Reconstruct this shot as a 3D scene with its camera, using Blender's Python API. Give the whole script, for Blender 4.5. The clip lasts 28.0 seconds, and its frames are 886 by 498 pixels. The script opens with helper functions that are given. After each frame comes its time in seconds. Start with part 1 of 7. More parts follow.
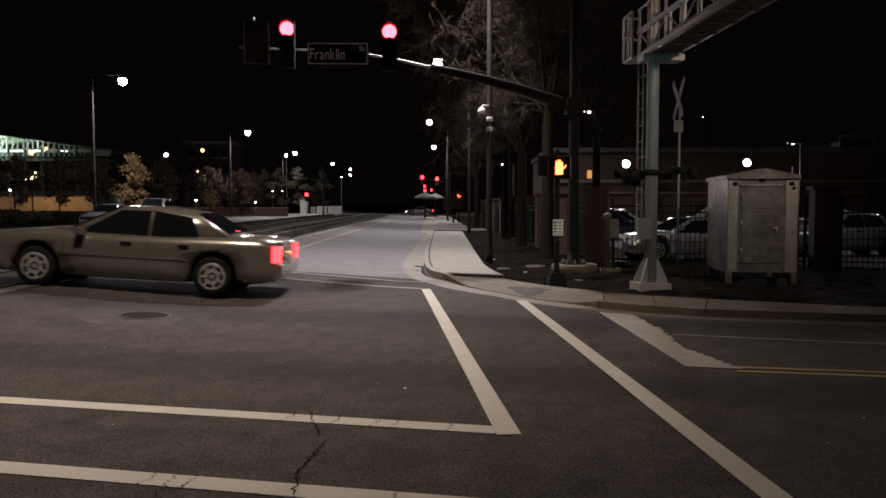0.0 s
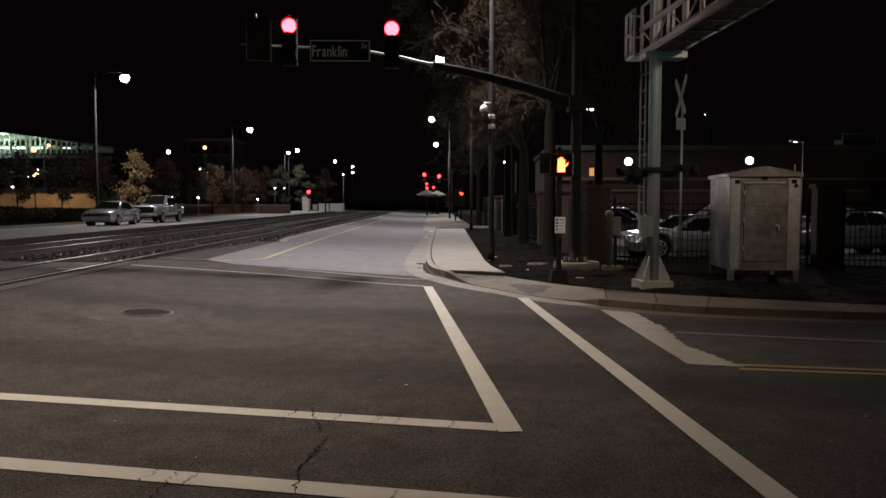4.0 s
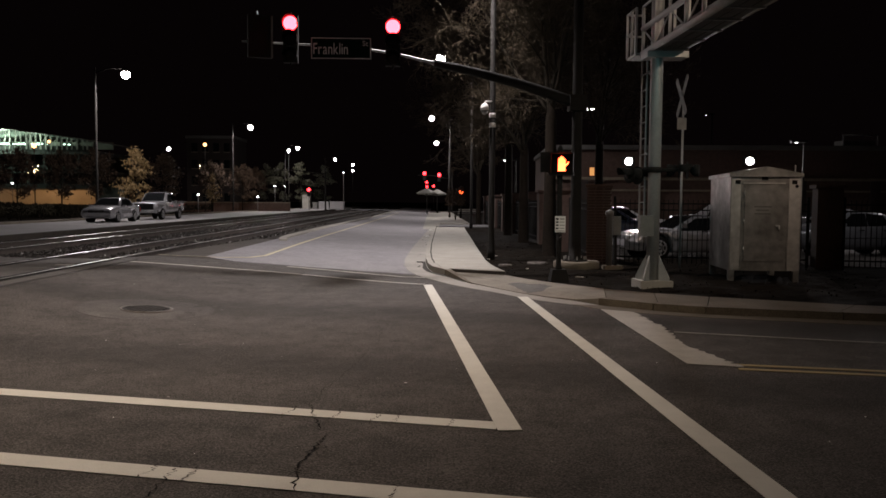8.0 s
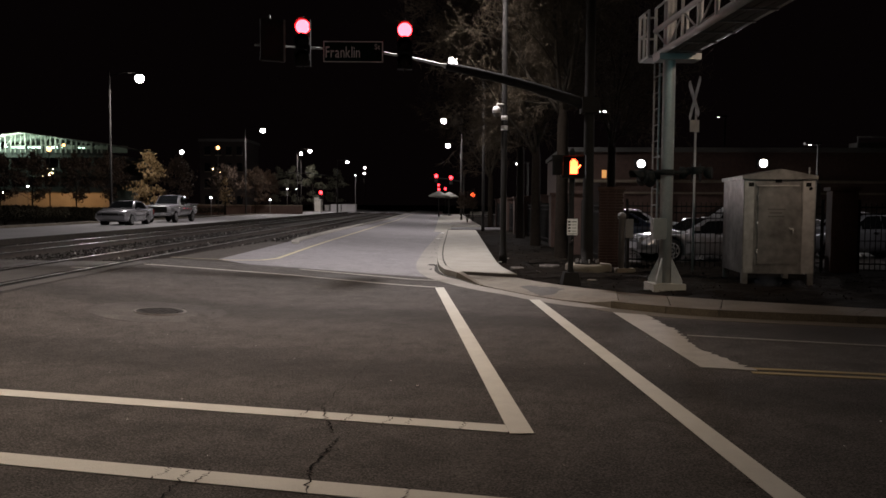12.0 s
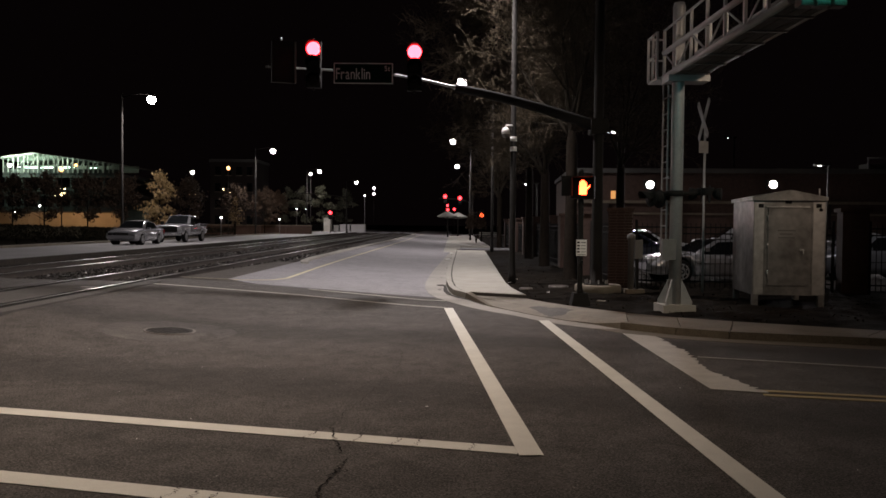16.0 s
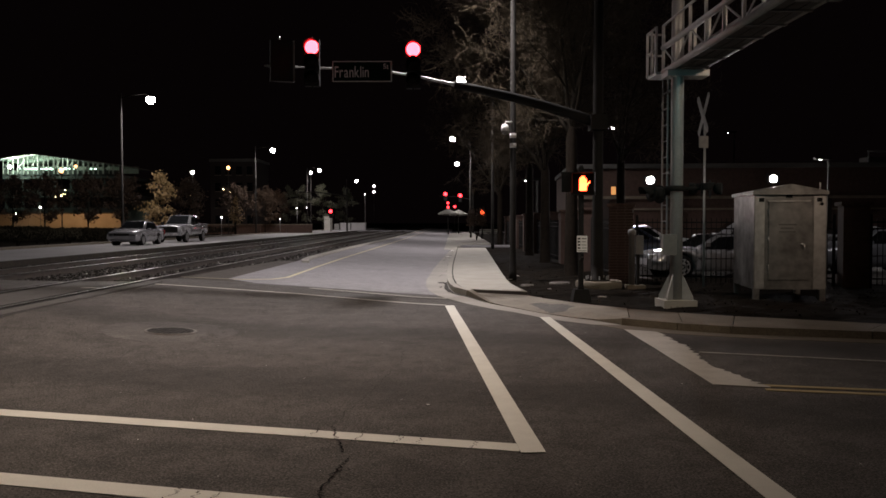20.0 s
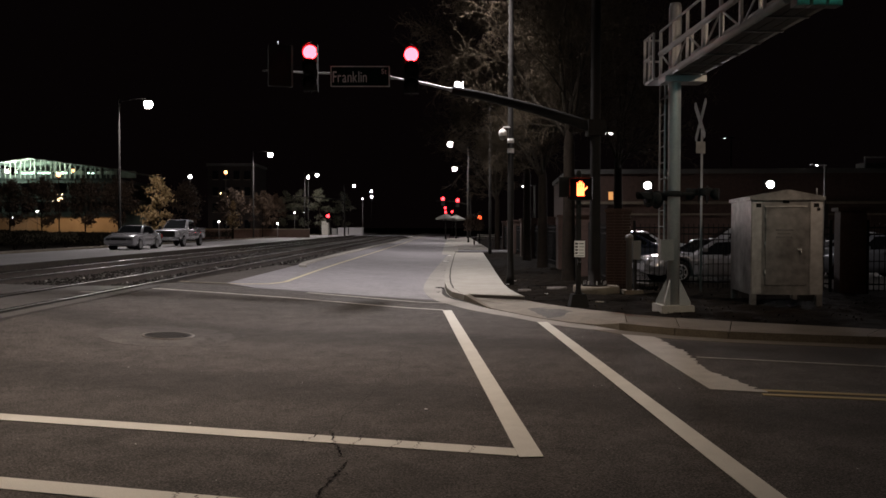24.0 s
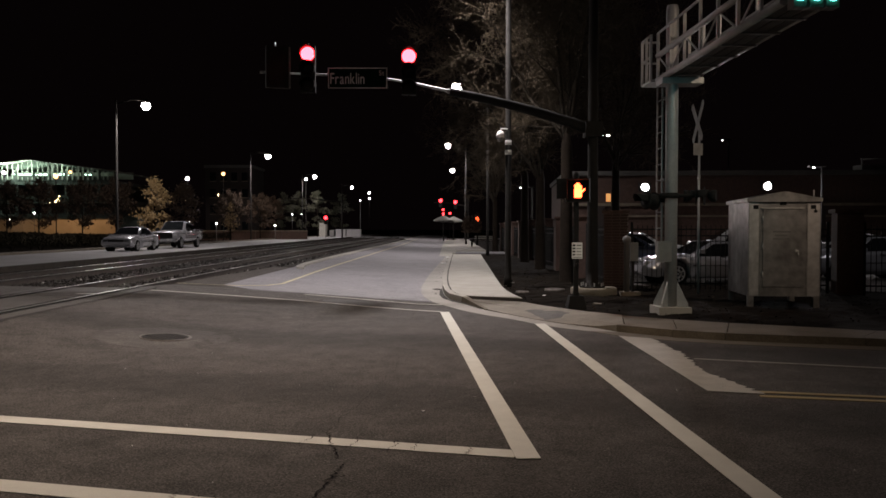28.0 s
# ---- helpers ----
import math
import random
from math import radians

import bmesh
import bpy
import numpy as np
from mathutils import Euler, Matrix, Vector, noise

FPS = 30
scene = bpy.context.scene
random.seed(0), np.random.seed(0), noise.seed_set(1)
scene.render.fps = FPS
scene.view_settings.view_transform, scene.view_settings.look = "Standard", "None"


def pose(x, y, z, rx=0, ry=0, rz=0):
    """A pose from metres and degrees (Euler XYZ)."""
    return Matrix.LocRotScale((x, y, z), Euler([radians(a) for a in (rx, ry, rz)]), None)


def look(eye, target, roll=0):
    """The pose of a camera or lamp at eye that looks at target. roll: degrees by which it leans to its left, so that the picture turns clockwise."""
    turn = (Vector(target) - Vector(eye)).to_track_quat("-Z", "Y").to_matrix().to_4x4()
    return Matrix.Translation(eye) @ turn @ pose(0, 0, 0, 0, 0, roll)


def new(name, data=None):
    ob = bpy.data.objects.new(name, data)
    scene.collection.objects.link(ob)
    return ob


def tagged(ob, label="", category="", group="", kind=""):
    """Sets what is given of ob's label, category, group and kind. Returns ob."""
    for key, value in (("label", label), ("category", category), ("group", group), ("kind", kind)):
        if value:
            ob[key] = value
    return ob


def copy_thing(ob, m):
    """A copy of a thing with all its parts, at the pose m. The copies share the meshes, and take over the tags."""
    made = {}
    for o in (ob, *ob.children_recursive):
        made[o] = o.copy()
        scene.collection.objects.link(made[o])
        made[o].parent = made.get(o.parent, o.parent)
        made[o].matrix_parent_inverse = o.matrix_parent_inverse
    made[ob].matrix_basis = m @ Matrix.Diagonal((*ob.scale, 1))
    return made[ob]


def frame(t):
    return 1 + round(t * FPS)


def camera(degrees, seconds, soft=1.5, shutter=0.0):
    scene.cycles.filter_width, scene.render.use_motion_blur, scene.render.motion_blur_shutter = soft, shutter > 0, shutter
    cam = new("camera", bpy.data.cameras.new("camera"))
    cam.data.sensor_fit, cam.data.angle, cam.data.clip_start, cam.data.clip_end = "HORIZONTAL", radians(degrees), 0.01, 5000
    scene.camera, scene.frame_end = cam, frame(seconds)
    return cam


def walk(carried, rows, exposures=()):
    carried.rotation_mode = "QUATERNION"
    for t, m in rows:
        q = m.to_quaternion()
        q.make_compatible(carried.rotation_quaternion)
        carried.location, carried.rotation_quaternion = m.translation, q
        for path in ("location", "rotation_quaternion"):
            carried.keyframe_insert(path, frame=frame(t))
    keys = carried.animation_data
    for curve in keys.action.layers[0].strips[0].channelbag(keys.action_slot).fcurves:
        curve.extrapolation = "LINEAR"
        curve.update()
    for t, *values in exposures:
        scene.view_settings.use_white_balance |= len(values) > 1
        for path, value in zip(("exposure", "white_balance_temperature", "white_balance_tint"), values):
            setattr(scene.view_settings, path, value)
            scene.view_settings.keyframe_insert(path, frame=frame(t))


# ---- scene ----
cam = camera(58.5, 28.0, soft=1.6, shutter=0.2)
ROWS = (
    (0, 0.007, -0.002, 1.586, 86.886, 0.045, -1.498),
    (0.5, 0.005, 0.002, 1.584, 86.992, -0.082, -1.555),
    (1, 0.004, 0.003, 1.583, 86.944, -0.100, -1.431),
    (1.5, 0.001, 0.005, 1.584, 86.789, -0.068, -1.255),
    (2, 0.007, 0.005, 1.581, 86.711, -0.157, -1.211),
    (2.5, 0.006, 0.010, 1.583, 86.677, -0.231, -1.200),
    (3, 0.005, 0.006, 1.582, 86.675, -0.243, -1.221),
    (3.5, 0.008, -0.000, 1.584, 86.708, -0.117, -1.247),
    (5.5, 0.010, 0.004, 1.580, 86.700, -0.017, -1.591),
    (6, 0.001, 0.005, 1.583, 86.619, -0.166, -1.594),
    (6.5, 0.006, 0.003, 1.579, 86.662, -0.361, -1.531),
    (7, 0.004, 0.001, 1.584, 86.718, -0.414, -1.532),
    (7.5, 0.002, 0.004, 1.584, 86.679, -0.351, -1.493),
    (8, 0.004, 0.009, 1.577, 86.614, -0.393, -1.349),
    (8.5, 0.003, 0.003, 1.582, 86.565, -0.439, -1.114),
    (9, 0.006, 0.004, 1.582, 86.796, -0.293, -0.859),
    (9.5, -0.000, 0.002, 1.580, 87.040, -0.310, -0.735),
    (10, 0.003, 0.002, 1.580, 86.978, -0.316, -0.533),
    (10.5, 0.004, -0.002, 1.582, 86.927, -0.261, -0.336),
    (11, -0.001, 0.003, 1.582, 86.847, -0.215, -0.332),
    (11.5, 0.005, 0.005, 1.582, 86.788, -0.213, -0.442),
    (12, 0.002, 0.003, 1.580, 86.801, -0.349, -0.500),
    (12.5, 0.001, 0.002, 1.580, 86.801, -0.383, -0.502),
    (14.5, -0.003, -0.009, 1.583, 87.472, -0.606, -0.394),
    (15, -0.006, -0.002, 1.581, 87.952, -0.592, 0.064),
    (15.5, -0.006, -0.004, 1.581, 88.355, -0.437, 0.141),
    (16, -0.003, -0.008, 1.582, 88.270, -0.470, 0.143),
    (16.5, 0.001, -0.002, 1.578, 88.047, -0.473, 0.310),
    (17, -0.004, 0.008, 1.580, 87.788, -0.442, 0.409),
    (17.5, -0.004, 0.007, 1.581, 87.668, -0.404, 0.396),
    (18, -0.001, 0.005, 1.582, 87.804, -0.226, 0.451),
    (18.5, -0.000, 0.010, 1.580, 87.841, -0.014, 0.392),
    (19, 0.005, 0.011, 1.579, 87.829, 0.150, 0.148),
    (19.5, 0.005, 0.002, 1.582, 87.947, 0.147, 0.084),
    (20, 0.003, 0.008, 1.581, 88.092, 0.092, 0.182),
    (20.5, 0.001, -0.000, 1.585, 88.212, 0.175, 0.294),
    (21, -0.002, -0.006, 1.579, 88.410, 0.070, 0.245),
    (21.5, -0.001, -0.009, 1.580, 88.531, 0.095, 0.211),
    (23.5, -0.005, -0.002, 1.579, 88.509, 0.186, 0.082),
    (24, -0.003, -0.006, 1.580, 88.445, -0.008, -0.004),
    (24.5, -0.006, -0.004, 1.580, 88.446, 0.002, -0.069),
    (25, 0.003, -0.007, 1.583, 88.461, 0.180, -0.061),
    (25.5, -0.002, -0.000, 1.579, 88.502, 0.155, 0.011),
    (26, 0.003, -0.005, 1.579, 88.429, 0.168, 0.125),
    (26.5, -0.000, -0.008, 1.579, 88.406, 0.064, 0.246),
    (27, -0.001, -0.005, 1.579, 88.507, -0.013, 0.267),
    (27.5, -0.002, -0.007, 1.580, 88.567, -0.016, 0.003),
    (28, 0.001, -0.002, 1.578, 88.571, -0.019, -0.168),
)
walk(cam, [(r[0], pose(*r[1:])) for r in ROWS], exposures=((0, 0.05, 7150, 20), (28, 0.05, 7150, 20)))

# ---- light: a black night, lit by the street lamps ----
world = bpy.data.worlds.new("night")
scene.world = world
world.use_nodes = True
world.node_tree.nodes["Background"].inputs[0].default_value = (0.55, 0.36, 0.40, 1)
world.node_tree.nodes["Background"].inputs[1].default_value = 0.0025


def lamp(name, at, watts, colour, size=0.25):
    d = bpy.data.lights.new(name, "POINT")
    d.energy, d.color, d.shadow_soft_size = watts, colour, size
    ob = new(name, d)
    ob.location = at
    return ob


def spot(name, at, target, watts, colour, degrees=140, size=0.4, blend=0.5):
    d = bpy.data.lights.new(name, "SPOT")
    d.energy, d.color, d.shadow_soft_size = watts, colour, size
    d.spot_size, d.spot_blend = radians(degrees), blend
    ob = new(name, d)
    ob.matrix_world = look(at, target)
    return ob


COOL, NEUTRAL = (0.93, 0.95, 0.98), (1.0, 0.87, 0.70)
# street lamps: the lamp heads over the road ahead, over the far road, and those of the near kerbs
LAMPS_RIGHT = ((0.95, 46.3), (0.72, 78.6), (1.65, 112.0))
LAMPS_LEFT = ((-19.95, 53.8), (-19.8, 91.0), (-20.0, 126.0), (-17.7, 158.0))
for x, y in LAMPS_RIGHT:
    spot("lamp_light", (x, y, 9.45), (x, y, 0), 3200, COOL, 165)
for x, y in LAMPS_LEFT[:3]:
    spot("lamp_light", (x, y, 9.45), (x, y, 0), 2900, COOL, 178, 0.33, 0.12)
spot("lamp_light", (0.0, 21.35, 10.0), (-5.0, 23.0, 0), 4900, COOL, 147)
spot("lamp_light", (-3.4, 7.8, 10.1), (-3.9, 10.1, 0), 2750, NEUTRAL, 106, 0.45, 1.0)
# Out of view at the right; cone narrowed to brighten cabinet and gantry mast
spot("lamp_light", (10.5, 5.0, 8.0), (5.7, 15.4, 2.6), 1700, (1.0, 0.85, 0.68), 42, 0.4, 1.0)
spot("signal_light", (4.15, 9.55, 4.2), (4.2, 14.5, 2.3), 85, (0.25, 0.95, 1.0), 50, 0.15, 0.8)
# Unseen lamp without a pole, added to brighten the parked cars
spot("lamp_light", (15.2, 19.3, 8.0), (9.5, 27.0, 0.6), 450, COOL, 66, 0.3, 0.9)

# ---- materials ----
def surf(name, c1, c2, scale=3.0, rough=0.8, metal=0.0, bump=0.2, fine=60.0, spread=0.5, spec=0.5, tight=1.0):
    """A surface of two colours: broad patches, fine grain, and a relief of the grain."""
    m = bpy.data.materials.new(name)
    m.use_nodes = True
    nt = m.node_tree
    b = nt.nodes["Principled BSDF"]
    tc = nt.nodes.new("ShaderNodeTexCoord")
    big, small = nt.nodes.new("ShaderNodeTexNoise"), nt.nodes.new("ShaderNodeTexNoise")
    for n, s, d in ((big, scale, 5), (small, fine, 3)):
        n.inputs["Scale"].default_value, n.inputs["Detail"].default_value = s, d
        nt.links.new(tc.outputs["Object"], n.inputs["Vector"])
    big.inputs["Detail"].default_value, big.inputs["Roughness"].default_value = 9, 0.68
    add = nt.nodes.new("ShaderNodeMath")
    add.operation = "MULTIPLY_ADD"
    add.inputs[1].default_value = spread
    nt.links.new(small.outputs["Fac"], add.inputs[0])
    nt.links.new(big.outputs["Fac"], add.inputs[2])
    ramp = nt.nodes.new("ShaderNodeMapRange")
    ramp.inputs["From Min"].default_value = 0.5 + spread * 0.5 - (0.18 + spread * 0.15) * tight
    ramp.inputs["From Max"].default_value = 0.5 + spread * 0.5 + (0.18 + spread * 0.15) * tight
    nt.links.new(add.outputs[0], ramp.inputs["Value"])
    mix = nt.nodes.new("ShaderNodeMix")
    mix.data_type = "RGBA"
    mix.inputs["A"].default_value, mix.inputs["B"].default_value = (*c1, 1), (*c2, 1)
    nt.links.new(ramp.outputs["Result"], mix.inputs["Factor"])
    nt.links.new(mix.outputs["Result"], b.inputs["Base Color"])
    b.inputs["Roughness"].default_value, b.inputs["Metallic"].default_value = rough, metal
    b.inputs["Specular IOR Level"].default_value = spec
    if bump:
        bp = nt.nodes.new("ShaderNodeBump")
        bp.inputs["Strength"].default_value, bp.inputs["Distance"].default_value = bump, 0.01
        nt.links.new(small.outputs["Fac"], bp.inputs["Height"])
        nt.links.new(bp.outputs["Normal"], b.inputs["Normal"])
    return m


def glow(name, colour, strength):
    m = bpy.data.materials.new(name)
    m.use_nodes = True
    b = m.node_tree.nodes["Principled BSDF"]
    b.inputs["Base Color"].default_value = (*[min(1, c) for c in colour], 1)
    b.inputs["Emission Color"].default_value = (*colour, 1)
    b.inputs["Emission Strength"].default_value = strength
    return m


def clear(name, colour, rough=0.03, alpha=1.0):
    m = bpy.data.materials.new(name)
    m.use_nodes = True
    b = m.node_tree.nodes["Principled BSDF"]
    b.inputs["Base Color"].default_value = (*colour, 1)
    b.inputs["Roughness"].default_value = rough
    b.inputs["Transmission Weight"].default_value = alpha
    b.inputs["IOR"].default_value = 1.45
    return m


def banded(m, bands):
    """Tyre-worn dark bands along the cross street: (distance, half width, depth)."""
    nt = m.node_tree
    b = nt.nodes["Principled BSDF"]
    src = b.inputs["Base Color"].links[0].from_socket
    tc = nt.nodes.new("ShaderNodeTexCoord")
    dot = nt.nodes.new("ShaderNodeVectorMath")
    dot.operation = "DOT_PRODUCT"
    dot.inputs[1].default_value = (NX, NY, 0)
    nt.links.new(tc.outputs["Object"], dot.inputs[0])
    wob = nt.nodes.new("ShaderNodeTexNoise")
    wob.inputs["Scale"].default_value, wob.inputs["Detail"].default_value = 0.5, 4
    nt.links.new(tc.outputs["Object"], wob.inputs["Vector"])
    off = nt.nodes.new("ShaderNodeMath")
    off.operation = "MULTIPLY_ADD"
    off.inputs[1].default_value, off.inputs[2].default_value = 1.1, -0.55
    nt.links.new(wob.outputs["Fac"], off.inputs[0])
    along = nt.nodes.new("ShaderNodeMath")
    nt.links.new(dot.outputs["Value"], along.inputs[0])
    nt.links.new(off.outputs[0], along.inputs[1])
    last = src
    for centre, half, depth in bands:
        d = nt.nodes.new("ShaderNodeMath")
        d.operation = "SUBTRACT"
        d.inputs[1].default_value = centre
        nt.links.new(along.outputs[0], d.inputs[0])
        a = nt.nodes.new("ShaderNodeMath")
        a.operation = "ABSOLUTE"
        nt.links.new(d.outputs[0], a.inputs[0])
        r = nt.nodes.new("ShaderNodeMapRange")
        r.interpolation_type = "SMOOTHSTEP"
        r.inputs["From Min"].default_value, r.inputs["From Max"].default_value = half * 0.3, half * 1.5
        r.inputs["To Min"].default_value, r.inputs["To Max"].default_value = depth, 0.0
        nt.links.new(a.outputs[0], r.inputs["Value"])
        mx = nt.nodes.new("ShaderNodeMix")
        mx.data_type = "RGBA"
        mx.inputs["B"].default_value = (0.012, 0.011, 0.010, 1)
        nt.links.new(r.outputs["Result"], mx.inputs["Factor"])
        nt.links.new(last, mx.inputs["A"])
        last = mx.outputs["Result"]
    nt.links.new(last, b.inputs["Base Color"])
    return m


def worn(m, under, amount, scale=9.0):
    """Paint worn off in flakes, showing the colour under it."""
    nt = m.node_tree
    b = nt.nodes["Principled BSDF"]
    src = b.inputs["Base Color"].links[0].from_socket
    tc = nt.nodes.new("ShaderNodeTexCoord")
    n = nt.nodes.new("ShaderNodeTexNoise")
    n.inputs["Scale"].default_value, n.inputs["Detail"].default_value, n.inputs["Roughness"].default_value = scale, 8, 0.75
    nt.links.new(tc.outputs["Object"], n.inputs["Vector"])
    r = nt.nodes.new("ShaderNodeMapRange")
    r.inputs["From Min"].default_value, r.inputs["From Max"].default_value = 0.78 - amount * 0.5, 0.84 - amount * 0.5
    nt.links.new(n.outputs["Fac"], r.inputs["Value"])
    mx = nt.nodes.new("ShaderNodeMix")
    mx.data_type = "RGBA"
    mx.inputs["B"].default_value = (*under, 1)
    nt.links.new(r.outputs["Result"], mx.inputs["Factor"])
    nt.links.new(src, mx.inputs["A"])
    nt.links.new(mx.outputs["Result"], b.inputs["Base Color"])
    return m


def grained(m, amount, scale):
    """Aggregate stones in the surface, lighter and darker one by one, and cloudy wear over them."""
    nt = m.node_tree
    b = nt.nodes["Principled BSDF"]
    src = b.inputs["Base Color"].links[0].from_socket
    tc = nt.nodes.new("ShaderNodeTexCoord")
    cells = nt.nodes.new("ShaderNodeTexVoronoi")
    cells.inputs["Scale"].default_value = scale
    cloud = nt.nodes.new("ShaderNodeTexNoise")
    cloud.inputs["Scale"].default_value, cloud.inputs["Detail"].default_value, cloud.inputs["Roughness"].default_value = 3.0, 8, 0.72
    for n in (cells, cloud):
        nt.links.new(tc.outputs["Object"], n.inputs["Vector"])
    sep = nt.nodes.new("ShaderNodeSeparateColor")
    nt.links.new(cells.outputs["Color"], sep.inputs[0])
    stone, patch = nt.nodes.new("ShaderNodeMapRange"), nt.nodes.new("ShaderNodeMapRange")
    stone.inputs["To Min"].default_value, stone.inputs["To Max"].default_value = 1 - amount, 1 + amount
    patch.inputs["From Min"].default_value, patch.inputs["From Max"].default_value = 0.3, 0.7
    patch.inputs["To Min"].default_value, patch.inputs["To Max"].default_value = 1 - amount * 0.7, 1 + amount * 0.7
    nt.links.new(sep.outputs[0], stone.inputs["Value"])
    nt.links.new(cloud.outputs["Fac"], patch.inputs["Value"])
    mul = nt.nodes.new("ShaderNodeMath")
    mul.operation = "MULTIPLY"
    nt.links.new(stone.outputs["Result"], mul.inputs[0])
    nt.links.new(patch.outputs["Result"], mul.inputs[1])
    vm = nt.nodes.new("ShaderNodeVectorMath")
    vm.operation = "SCALE"
    nt.links.new(src, vm.inputs[0])
    nt.links.new(mul.outputs[0], vm.inputs["Scale"])
    nt.links.new(vm.outputs["Vector"], b.inputs["Base Color"])
    return m


# the cross street runs at 13.6 degrees to the road ahead: U along it, N across it
UX, UY = math.cos(radians(13.6)), -math.sin(radians(13.6))
NX, NY = -UY, UX

M_ASPHALT = banded(grained(surf("asphalt", (0.034, 0.0315, 0.0295), (0.112, 0.102, 0.095), 1.7, 0.88, bump=0.9, fine=70, spread=3.0, spec=0.3, tight=0.7), 0.45, 85),
                   ((10.7, 0.7, 0.45), (7.2, 0.6, 0.42)))
M_ASPHALT_LIGHT = grained(surf("road_ahead_asphalt", (0.17, 0.165, 0.175), (0.24, 0.23, 0.24), 0.5, 0.85, bump=0.4, fine=80), 0.25, 40)
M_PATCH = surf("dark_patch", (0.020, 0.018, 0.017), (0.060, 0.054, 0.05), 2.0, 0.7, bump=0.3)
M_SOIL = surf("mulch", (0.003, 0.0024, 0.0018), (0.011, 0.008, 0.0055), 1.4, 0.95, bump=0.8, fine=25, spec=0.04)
M_CONCRETE = surf("concrete", (0.24, 0.23, 0.20), (0.37, 0.35, 0.31), 1.2, 0.85, bump=0.25, fine=50)
M_CONCRETE_DIRTY = surf("dirty_concrete", (0.075, 0.062, 0.044), (0.185, 0.155, 0.115), 1.1, 0.88, bump=0.3, fine=40)
M_LEFT_ROAD = surf("far_road_concrete", (0.20, 0.195, 0.195), (0.30, 0.29, 0.29), 0.6, 0.85, bump=0.2)
M_WHITE = worn(surf("white_road_paint", (0.555, 0.55, 0.505), (0.695, 0.69, 0.635), 2.5, 0.7, bump=0.3, fine=90), (0.09, 0.085, 0.08), 0.16)
M_WHITE_WORN = worn(surf("worn_white_road_paint", (0.33, 0.32, 0.29), (0.48, 0.46, 0.42), 2.5, 0.7, bump=0.3, fine=90), (0.10, 0.095, 0.09), 0.36, 30.0)
M_YELLOW = worn(surf("yellow_road_paint", (0.30, 0.235, 0.11), (0.40, 0.32, 0.16), 2.5, 0.7, bump=0.3, fine=90), (0.12, 0.11, 0.10), 0.22)
M_BALLAST = surf("ballast", (0.007, 0.0052, 0.0038), (0.036, 0.027, 0.019), 4.0, 0.95, bump=1.0, fine=14, spread=1.6)
M_RAIL = surf("rail_steel", (0.6, 0.58, 0.56), (0.92, 0.90, 0.88), 2.5, 0.33, 0.95, bump=0.05)
M_RUST = surf("rusty_steel", (0.022, 0.017, 0.014), (0.05, 0.037, 0.029), 5, 0.9, 0.0, bump=0.3)
M_RAILSIDE = surf("dull_rail_steel", (0.020, 0.016, 0.013), (0.045, 0.036, 0.029), 6, 0.75, 0.1, bump=0.2)
M_TIE = surf("tie_wood", (0.035, 0.028, 0.022), (0.09, 0.07, 0.055), 4, 0.9, bump=0.5)
M_GALV = surf("galvanised_steel", (0.33, 0.34, 0.34), (0.48, 0.48, 0.47), 2.2, 0.5, 0.35, bump=0.08, fine=30)
# Wide tone range puts blotchy reflections into the sheet's colour
M_ALU = surf("aluminium_sheet", (0.20, 0.195, 0.185), (0.62, 0.61, 0.59), 1.6, 0.30, 0.85, bump=0.16, fine=5, spread=0.9)
M_ALU_BRIGHT = surf("pale_aluminium", (0.50, 0.49, 0.47), (0.80, 0.79, 0.77), 2.2, 0.34, 0.85, bump=0.08, fine=9, spread=0.7)
M_BLACK = surf("black_enamel", (0.012, 0.012, 0.012), (0.020, 0.019, 0.018), 3, 0.82, bump=0.05, spec=0.10)
M_BRONZE = surf("dark_bronze_paint", (0.012, 0.011, 0.010), (0.022, 0.020, 0.018), 3, 0.85, bump=0.05, spec=0.15)
M_VISOR = surf("matte_black_visor", (0.010, 0.010, 0.010), (0.016, 0.016, 0.016), 3, 0.95, bump=0.05, spec=0.08)
M_RUBBER = surf("black_rubber", (0.008, 0.008, 0.008), (0.014, 0.014, 0.013), 3, 0.95, bump=0.05, spec=0.08)
M_GREYPAINT = surf("grey_paint", (0.10, 0.098, 0.092), (0.165, 0.16, 0.15), 3, 0.55, bump=0.05)
M_BRICK = surf("brick", (0.034, 0.019, 0.014), (0.076, 0.043, 0.032), 5, 0.9, bump=0.4, fine=30)
M_MORTAR = surf("mortar", (0.16, 0.14, 0.12), (0.24, 0.21, 0.19), 5, 0.95, bump=0.3)
M_SIGNLETTER = surf("dull_white_sheet", (0.56, 0.54, 0.54), (0.68, 0.66, 0.66), 2, 0.6, bump=0.0)
M_GREENSIGN = surf("green_sign_sheet", (0.003, 0.009, 0.007), (0.004, 0.012, 0.009), 2, 0.85, bump=0.0, spec=0.06)
M_WHITESIGN = surf("white_sign_sheet", (0.72, 0.70, 0.68), (0.82, 0.80, 0.78), 2, 0.5, bump=0.0)
M_REDLENS = glow("red_signal_lens", (1.0, 0.017, 0.022), 40)
M_REDFAR = glow("far_red_signal", (1.0, 0.03, 0.04), 9)
M_HANDLENS = glow("orange_symbol_lens", (1.0, 0.085, 0.025), 14)
M_LAMPCOOL = glow("lamp_lens_white", (1.0, 1.0, 1.0), 40)
M_LAMPWARM = glow("lamp_lens_sodium", (1.0, 0.50, 0.20), 4.5)
